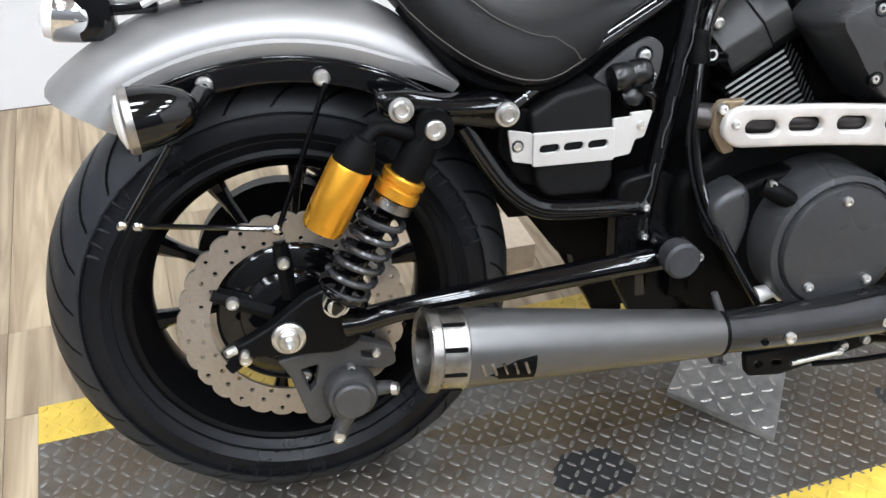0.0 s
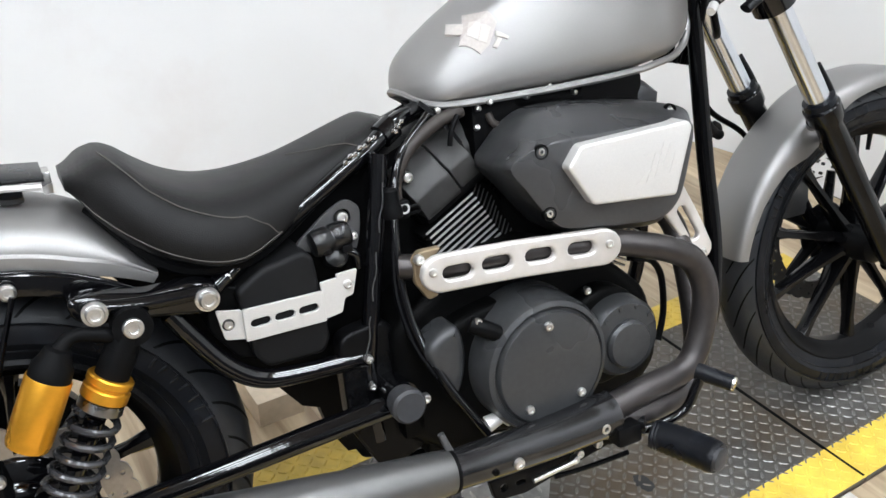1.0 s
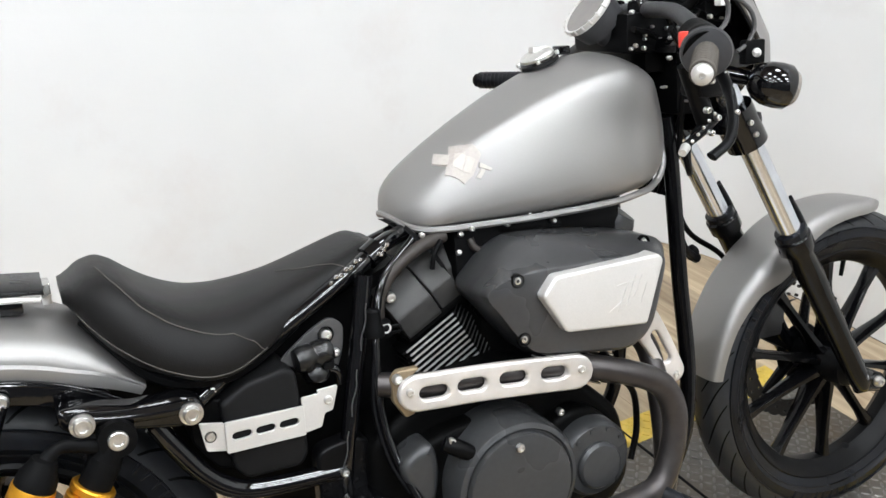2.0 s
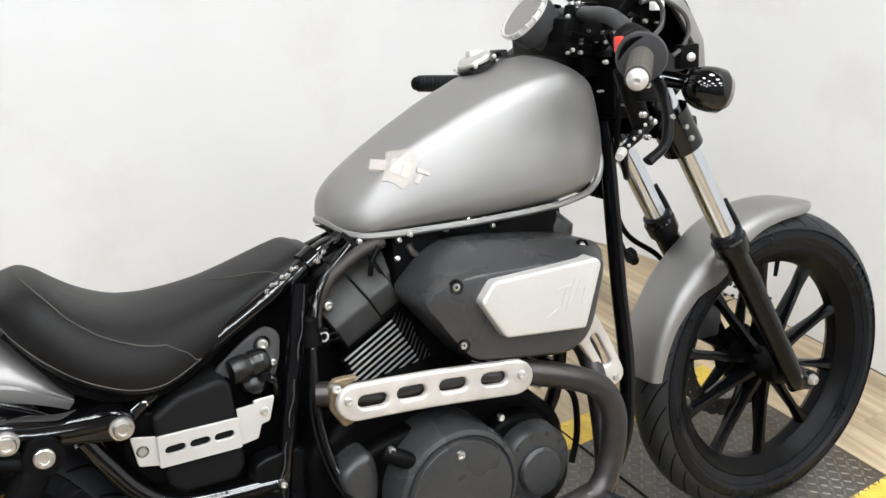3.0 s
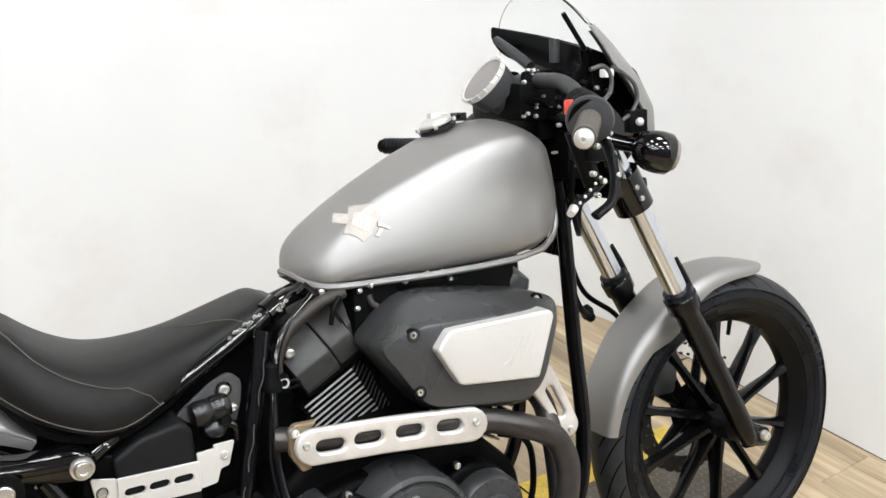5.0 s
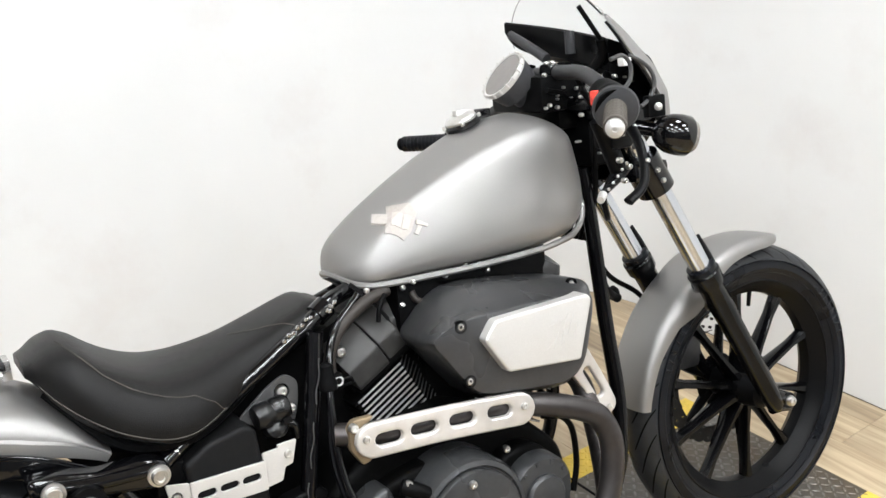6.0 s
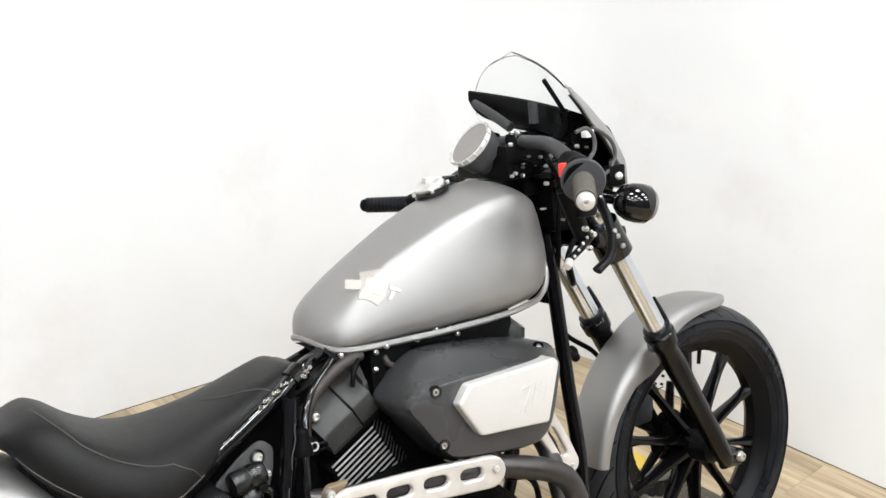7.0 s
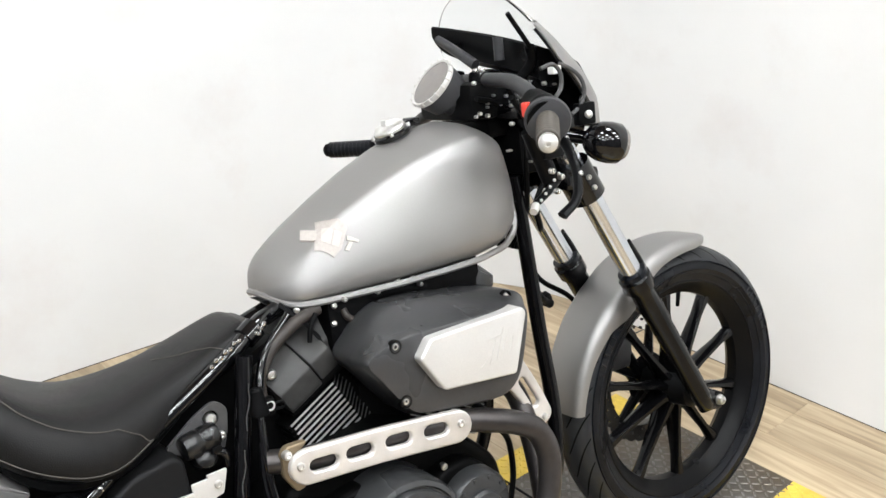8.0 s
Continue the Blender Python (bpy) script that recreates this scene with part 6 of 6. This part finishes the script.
# handlebar
hb = new("handlebar")
hb.parent = bike
tagged(hb, "black handlebar with grips, levers and controls")
for sd in (-1, 1):
    def B(x, y, z):
        """Near-side places, carried over to the far side for sd = 1."""
        if sd < 0:
            return Vector((x, y, z))
        k = -y / 0.38
        return Vector((x + 0.07 * k, 2 * YC - y, z - float(np.interp(k, [-0.1, 0.10, 0.28, 0.55, 0.8, 1.0], [0, 0, 0.062, 0.080, 0.066, 0.047]))))

    part("bar", tube([B(1.066, YC, 1.030), B(1.058, -0.05, 1.031), B(1.050, -0.09, 1.031), B(1.038, -0.15, 1.028), B(1.024, -0.207, 1.010), B(1.006, -0.254, 0.986), B(0.975, -0.298, 0.972), B(0.915, -0.366, 0.957)], 0.0125, 16), GRIPGREY, hb, m=STEER)
    ga, gb = B(0.988, -0.284, 0.975), B(0.913, -0.368, 0.957)
    gd = (gb - ga).normalized()
    fl = 0.0355 if sd < 0 else 0.021
    part("grip", rod(ga, gb, 0.0168, 0.0165, 20), GRIPPALE if sd < 0 else RUBBER, hb, "ribbed black rubber grip", m=STEER)
    for k in range(10):
        part("grip_rib", lathe([(0.0163, -0.0018), (0.0173, 0), (0.0163, 0.0018)], ga.lerp(gb, 0.1 + 0.085 * k), gd, 16), GRIPPALE if sd < 0 else RUBBER, hb, m=STEER)
    part("bar_end", lathe([(0.004, -0.004), (0.0130, -0.004), (0.0138, 0.002), (0.0130, 0.009), (0.009, 0.013), (0.004, 0.014), (0.003, 0.010)], gb, gd, 20), ALU if sd < 0 else PLASTIC, hb, "bright bar end weight" if sd < 0 else "black bar end weight", m=STEER)
    part("flange", lathe([(0.010, -0.010), (fl * 0.92, -0.010), (fl, -0.004), (fl * 0.95, 0.003), (0.018, 0.006), (0.010, 0.006)], ga, gd, 32), GRIPGREY, hb, m=STEER)
    part("switch_housing", tube([B(1.002, -0.235, 1.002), B(0.999, -0.258, 0.988), B(0.990, -0.280, 0.976)], [0.022, 0.029, 0.031] if sd < 0 else [0.016, 0.019, 0.020], 18), PLASTIC, hb, m=STEER)
    if sd < 0:
        part("perch", merge(rod(B(1.004, -0.225, 1.008), B(1.035, -0.225, 0.985), 0.014, 0.012), rod(B(1.035, -0.225, 0.985), B(1.032, -0.245, 0.955), 0.014, 0.010)), SATIN, hb, m=STEER)
    part("lever", tube([B(1.030, -0.24, 0.962), B(1.018, -0.275, 0.948), B(1.000, -0.315, 0.926), B(0.989, -0.338, 0.894), B(0.976, -0.346, 0.864), B(0.946, -0.348, 0.846)], [0.008, 0.0085, 0.008, 0.0075, 0.0075, 0.0085], 12, squash=0.7), SATIN, hb, "black hand lever", m=STEER)
for q in ((1.014, -0.290, 0.944), (1.003, -0.316, 0.926), (0.992, -0.339, 0.898)):
    bolt(hb, q, 0.004, 0.006, axis=(0.2, -0.9, 0.35), m=STEER)
part("kill_switch", box((0.967, -0.264, 0.982), (0.978, -0.250, 1.004), 0.003), RED, hb, "red stop switch", m=STEER)
for y in (YC - 0.0525, YC + 0.0525):
    part("clamp", merge(box((1.042, y - 0.018, 1.012), (1.092, y + 0.018, 1.048), 0.008), rod((1.075, y, 1.020), (1.12, y, 0.975), 0.016)), BLACK, hb, "black handlebar clamp", m=STEER)
for y in (YC - 0.062, YC - 0.045, YC + 0.045, YC + 0.062):
    bolt(hb, (1.054, y, 1.046), 0.006, 0.006, axis=(-0.3, 0, 0.95), m=STEER)
# front brake master cylinder and its reservoir hang from the near bar
mc = new("brake_master_cylinder")
mc.parent = bike
tagged(mc, "black brake master cylinder with bright screws")
part("body", merge(rod((1.02, YC - 0.215, 0.955), (1.055, YC - 0.215, 0.87), 0.015), box((1.03, YC - 0.235, 0.905), (1.075, YC - 0.185, 0.955), 0.008)), SATIN, mc, m=STEER)
part("bracket", tube([(1.07, -0.205, 0.872), (1.04, -0.215, 0.856), (1.005, -0.22, 0.840)], [0.008, 0.0065, 0.006], 10), SATIN, mc, m=STEER)
part("banjo", rod((1.004, -0.222, 0.838), (0.990, -0.232, 0.832), 0.0075, 0.006, 12), ALU, mc, "bright hose union", m=STEER)
part("hose", tube([(1.00, -0.222, 0.842), (1.02, -0.21, 0.80), (1.06, -0.16, 0.79), (1.10, -0.11, 0.82), (1.16, -0.08, 0.86)], 0.005, 8), PLASTIC, mc, m=STEER)
for k in range(5):
    part("screw", lathe([(0.001, 0), (0.0026, 0), (0.0026, 0.002), (0.001, 0.003)], (1.012 + 0.010 * k, -0.226, 0.846 + 0.009 * k), seg=10), STEEL, mc, m=STEER)
for p in ((1.045, YC - 0.238, 0.93), (1.062, YC - 0.232, 0.875), (1.04, YC - 0.245, 0.856), (1.075, YC - 0.236, 0.905), (1.03, YC - 0.248, 0.89)):
    bolt(mc, p, 0.0048, 0.006, m=STEER)
# clustered cables round the head
rnd = random.Random(4)
for k in range(9):
    y = YC - 0.10 + 0.024 * k
    part("control_cable", tube([(1.03 + rnd.uniform(-0.02, 0.02), y * (1.8 if y < 0 else 0.5), 1.02 + rnd.uniform(-0.02, 0.01)), (1.085 + rnd.uniform(-0.02, 0.03), y * 1.2 - 0.01, 0.965 + rnd.uniform(-0.02, 0.02)), (1.10 + rnd.uniform(-0.01, 0.04), y * 0.9 - 0.015, 0.89), (1.10 + rnd.uniform(-0.01, 0.02), y * 0.6 - 0.02, 0.80), (1.085, y * 0.4 - 0.02, 0.73)], 0.005, 8), PLASTIC, hb, "black control cable")
part("wiring_box", merge(box((1.10, YC - 0.09, 0.86), (1.19, YC + 0.09, 0.955), 0.015), box((1.06, YC - 0.06, 0.93), (1.12, YC + 0.06, 0.99), 0.012), box((1.015, YC - 0.075, 0.965), (1.10, YC + 0.085, 1.030), 0.014)), PLASTIC, hb, "black wiring cover", m=STEER)
# tiny bright heads scattered at random as glints in the dark clutter
for k in range(12):
    bolt(hb, (1.02 + rnd.uniform(0, 0.09), YC - 0.078 - rnd.uniform(0, 0.006), 0.962 + rnd.uniform(0, 0.07)), rnd.choice((0.0024, 0.003, 0.0036)), 0.004, m=STEER)
for k in range(14):
    bolt(hb, (1.045 + rnd.uniform(0, 0.12), YC - 0.115 - rnd.uniform(0, 0.02), 0.88 + rnd.uniform(0, 0.14)), rnd.choice((0.0022, 0.003, 0.0037)), 0.005, m=STEER)

# instrument
ga = new("speedometer")
ga.parent = bike
tagged(ga, "round speedometer with a bright notched bezel")
gc, gax = Vector((0.991, YC - 0.005, 1.033)), Vector((-0.74, 0.06, 0.64))
part("case", lathe([(0.01, -0.062), (0.026, -0.062), (0.028, -0.038), (0.039, -0.035), (0.0435, -0.015), (0.0445, 0.0)], gc, gax, 40), GRIPGREY, ga, m=STEER)
part("bezel", lathe([(0.0435, -0.003), (0.0460, -0.003), (0.0470, 0.0), (0.0470, 0.005), (0.0460, 0.007), (0.0425, 0.006)], gc, gax, 48, closed=True), ALU, ga, "bright bezel", m=STEER)
gu = gax.normalized().orthogonal().normalized()
gv2 = gax.normalized().cross(gu)
for k in range(18):
    a = 2 * math.pi * k / 18
    p = gc + 0.0470 * (math.cos(a) * gu + math.sin(a) * gv2)
    part("bezel_tab", rod(p, p + gax.normalized() * 0.009, 0.0022, 0.0015, 6), ALU, ga, m=STEER)
part("face", lathe([(0.0, 0.002), (0.0440, 0.002), (0.0440, 0.005), (0.0, 0.006)], gc, gax, 40), GAUGE, ga, "instrument face with its glare in the colour", m=STEER)
part("mount", merge(rod(gc - gax.normalized() * 0.045, (1.065, YC, 0.99), 0.014), box((1.03, YC - 0.03, 0.975), (1.08, YC + 0.03, 0.995), 0.006)), BLACK, ga, m=STEER)

# headlight and fly screen
hl = new("headlight")
hl.parent = bike
tagged(hl, "round black headlight behind the fly screen")
part("bowl", lathe([(0.01, -0.10), (0.05, -0.09), (0.075, -0.05), (0.082, 0.0), (0.078, 0.006)], (1.265, YC, 0.945), (0.98, 0, -0.05), 40), BLACK, hl, m=STEER)
part("lens", lathe([(0.078, 0.0), (0.07, 0.014), (0.04, 0.024), (0.001, 0.027)], (1.265, YC, 0.945), (0.98, 0, -0.05), 40), LENS, hl, m=STEER)
part("bracket", box((1.15, YC - 0.11, 0.93), (1.23, YC - 0.095, 1.0), 0.004), BLACK, hl, m=STEER)
part("bracket", box((1.15, YC + 0.095, 0.93), (1.23, YC + 0.11, 1.0), 0.004), BLACK, hl, m=STEER)

fs = new("fly_screen")
fs.parent = bike
tagged(fs, "silver fly screen with a clear acrylic top")


def screen_ring(s):
    """The screen's cross-section at s, from 0 at the foot to 1 at the top."""
    px = np.interp(s, [0, 0.2, 0.4, 0.6, 0.8, 1.0], [1.335, 1.316, 1.274, 1.218, 1.160, 1.101])
    pz = np.interp(s, [0, 0.2, 0.4, 0.6, 0.8, 1.0], [0.915, 0.982, 1.040, 1.091, 1.141, 1.196])
    hw = np.interp(s, [0, 0.15, 0.35, 0.55], [0.10, 0.135, 0.155, 0.158]) if s < 0.55 else 0.158 * math.sqrt(max(0.003, 1 - ((s - 0.55) / 0.451) ** 1.7))
    bow = np.interp(s, [0, 0.5, 1.0], [0.105, 0.098, 0.05])
    out = []
    for k in range(17):
        a = -1 + k / 8
        out.append((px - bow * (hw / 0.155) ** 1.3 * abs(a) ** 2.7, YC + hw * a, pz - 0.01 * a * a))
    return out


def wing(s0, s1, keep, dx=0.0, thick=0.003):
    """The screen's skin between s0 and s1, cut to the strip of its width that keep(s) gives."""
    rings = []
    for s in s0 + (s1 - s0) * np.sin(np.linspace(0, math.pi / 2, 30)):
        full, (a, b) = screen_ring(s), keep(s)
        row = []
        for t in np.linspace(a, b, 17):
            k = (t + 1) * 8
            i = min(int(k), 15)
            p, q = Vector(full[i]), Vector(full[i + 1])
            p = p + (q - p) * (k - i)
            row.append((p.x - dx, p.y, p.z - dx * 0.6))
        rings.append(row)
    return shell(rings, thick)


cut = lambda s: (-1, 1 if s < 0.38 else max(-0.62, 1 - (s - 0.38) * 9))
part("cowl", wing(0, 0.74, cut), SILVER, fs, "satin silver painted cowl", m=STEER)
part("cowl_lining", wing(0.02, 0.72, cut, 0.006, 0.002), SATIN, fs, "black inside of the cowl", m=STEER)
cs = part("clear_screen", wing(0.40, 1.0, lambda s: (-0.62 if s < 0.74 else -1, 1), 0.001, 0.0025), SCREEN, fs, "clear acrylic screen", m=STEER)
cs.visible_shadow = False
part("screen_edge", tube([screen_ring(s)[0] for s in 0.74 + 0.26 * np.sin(np.linspace(0, math.pi / 2, 24))] + [screen_ring(s)[-1] for s in 0.60 + 0.40 * np.cos(np.linspace(0.04, math.pi / 2, 24))], 0.0008, 6, 2), GAUGE, fs, "dark screen edge", m=STEER)
dash = []
for f in np.concatenate([np.linspace(0, 0.2, 9), np.linspace(0.28, 1, 8)]):
    g = math.sqrt(1 - (1 - min(1.0, (f + 0.012) / 0.2)) ** 2)
    o = Vector((1.088, 0.155, 1.128)).lerp(Vector((1.120, -0.105, 1.076)), f) + Vector((0.012 + 0.02 * math.sin(math.pi * f), 0, 0))
    dash.append([o + Vector(q) for q in ((0, 0, 0), (0.004, 0, 0.003), (0.05, 0, -0.012 * g), (0.05, 0, -0.05 * g), (0.036 - 0.024 * f, 0, -0.064 * g), (0.0, 0, (-0.048 - 0.004 * f) * g))])
part("dash_panel", grid_mesh(dash), SATIN, fs, "black inner panel of the fly screen", m=STEER)
part("dash_arm", tube([(1.094, 0.128, 1.106), (1.096, 0.09, 1.088), (1.102, 0.03, 1.055)], [0.008, 0.009, 0.010], 10), GRIPGREY, fs, "grey inner bracket arm", m=STEER)
part("dash_arm", rod((1.118, -0.02, 1.100), (1.118, -0.02, 1.060), 0.009), GRIPGREY, fs, m=STEER)
e0, e1 = (1.121, -0.100, 1.080), (1.079, -0.100, 1.137)
part("stay", tube([(1.10, YC - 0.065, 1.00), (1.13, YC - 0.10, 1.05), e0], 0.009, 10), PLASTIC, fs, "black screen stay", m=STEER)
part("stay_brace", rod(e0, e1, 0.0042), PLASTIC, fs, m=STEER)
part("side_bracket", plate(rounded([(1.12, 1.00), (1.16, 1.065), (1.235, 1.045), (1.27, 0.985), (1.22, 0.95)], 0.012), YC - 0.105, 0.006, [rounded([(1.15, 1.01), (1.165, 1.04), (1.20, 1.03), (1.20, 1.0)], 0.006)]), PLASTIC, fs, m=STEER)
part("cable_loop", tube([(1.055, -0.200, 1.046), (1.080, -0.200, 1.050), (1.095, -0.200, 1.035), (1.093, -0.200, 1.010), (1.070, -0.200, 0.990)], 0.0035, 8), CASTGREY, fs, m=STEER)
part("cable_loop", tube([(1.130, -0.16, 1.048), (1.154, -0.16, 1.037), (1.176, -0.16, 1.019), (1.182, -0.16, 0.995), (1.169, -0.16, 0.973), (1.150, -0.16, 0.962)], 0.0035, 8), CASTGREY, fs, "grey cable looped behind the screen", m=STEER)
part("plug", box((1.110, -0.168, 1.032), (1.128, -0.152, 1.046), 0.003), LENS, fs, "white cable plug", m=STEER)
part("signal_frame", box((1.163, -0.164, 0.940), (1.202, -0.148, 0.978), 0.004), PLASTIC, fs, "black signal frame", m=STEER)
part("relay", box((1.176, -0.075, 0.992), (1.212, -0.045, 1.031), 0.004), GRIPGREY, fs, "grey relay behind the screen", m=STEER)
part("signal_mount", lathe([(0.003, 0), (0.0065, 0), (0.007, 0.003), (0.005, 0.006), (0.002, 0.007)], (1.181, -0.167, 0.958), (-0.5, -0.85, 0.1), 20), ALU, fs, "bright signal mount", m=STEER)
bolt(fs, (1.235, YC - 0.105, 0.975), 0.009, 0.008, axis=(0, -1, 0), m=STEER)


def round_signal(y, sd):
    """A rounded turn signal that faces ahead, seen from behind."""
    s = new("turn_signal")
    s.parent = bike
    tagged(s, "gloss black rounded turn signal facing ahead")
    c, ax = (1.200, y, 0.908), Vector((0.90, sd * 0.30, -0.25))
    part("shell", lathe([(0.003, -0.045), (0.016, -0.041), (0.027, -0.031), (0.0335, -0.016), (0.0355, 0.0), (0.035, 0.016), (0.032, 0.020)], c, ax, 32), BLACK, s, "gloss black shell", m=STEER)
    part("lens", lathe([(0.032, 0.018), (0.027, 0.028), (0.014, 0.034), (0.001, 0.035)], c, ax, 32), DISC, s, "smoked lens", m=STEER)
    part("stalk", rod((1.19, y - sd * 0.025, 0.915), (1.15, y - sd * 0.09, 0.930), 0.011, 0.015), BLACK, s, m=STEER)
    return s


round_signal(-0.19, -1)
round_signal(0.215, 1)

# ---- floor planks ----
PW, PL = 0.145, 1.20
rnd = random.Random(11)
lengths = {}


def plank_mesh(w, l):
    key = (round(w, 3), round(l, 3))
    if key not in lengths:
        bm = box((0.0003, 0.0003, -0.02), (w - 0.0003, l - 0.0003, -0.012), 0.0007, 1)
        me = bpy.data.meshes.new("plank")
        bm.to_mesh(me)
        bm.free()
        me.materials.append(WOOD)
        lengths[key] = me
    return lengths[key]


cols = int((U1 - U0) / PW) + 1
for i in range(cols):
    u = U0 + i * PW
    w = min(PW, U1 - u)
    if w < 0.02:
        continue
    v = V0
    first = rnd.choice((0.3, 0.6, 0.9, 1.2))
    while v < V1 - 0.01:
        l = min(first if v == V0 else PL, V1 - v)
        for a, b in ([(v, v + l)] if not (PU0 < u + w and u < PU1) else [(v, min(v + l, PV0 - 0.001)), (max(v, PV1 + 0.001), v + l)]):
            if b - a < 0.01:
                continue
            p = new("plank", plank_mesh(w, b - a))
            p.parent = floor
            p.location = (u, a, 0)
        if PU0 < u + w and u < PU1 and (u < PU0 or u + w > PU1):
            uu, ww = (u, PU0 - u) if u < PU0 else (PU1, u + w - PU1)
            a, b = max(v, PV0), min(v + l, PV1)
            if b - a > 0.01 and ww > 0.01:
                p = new("plank", plank_mesh(ww, b - a))
                p.parent = floor
                p.location = (uu, a, 0)
        v += l
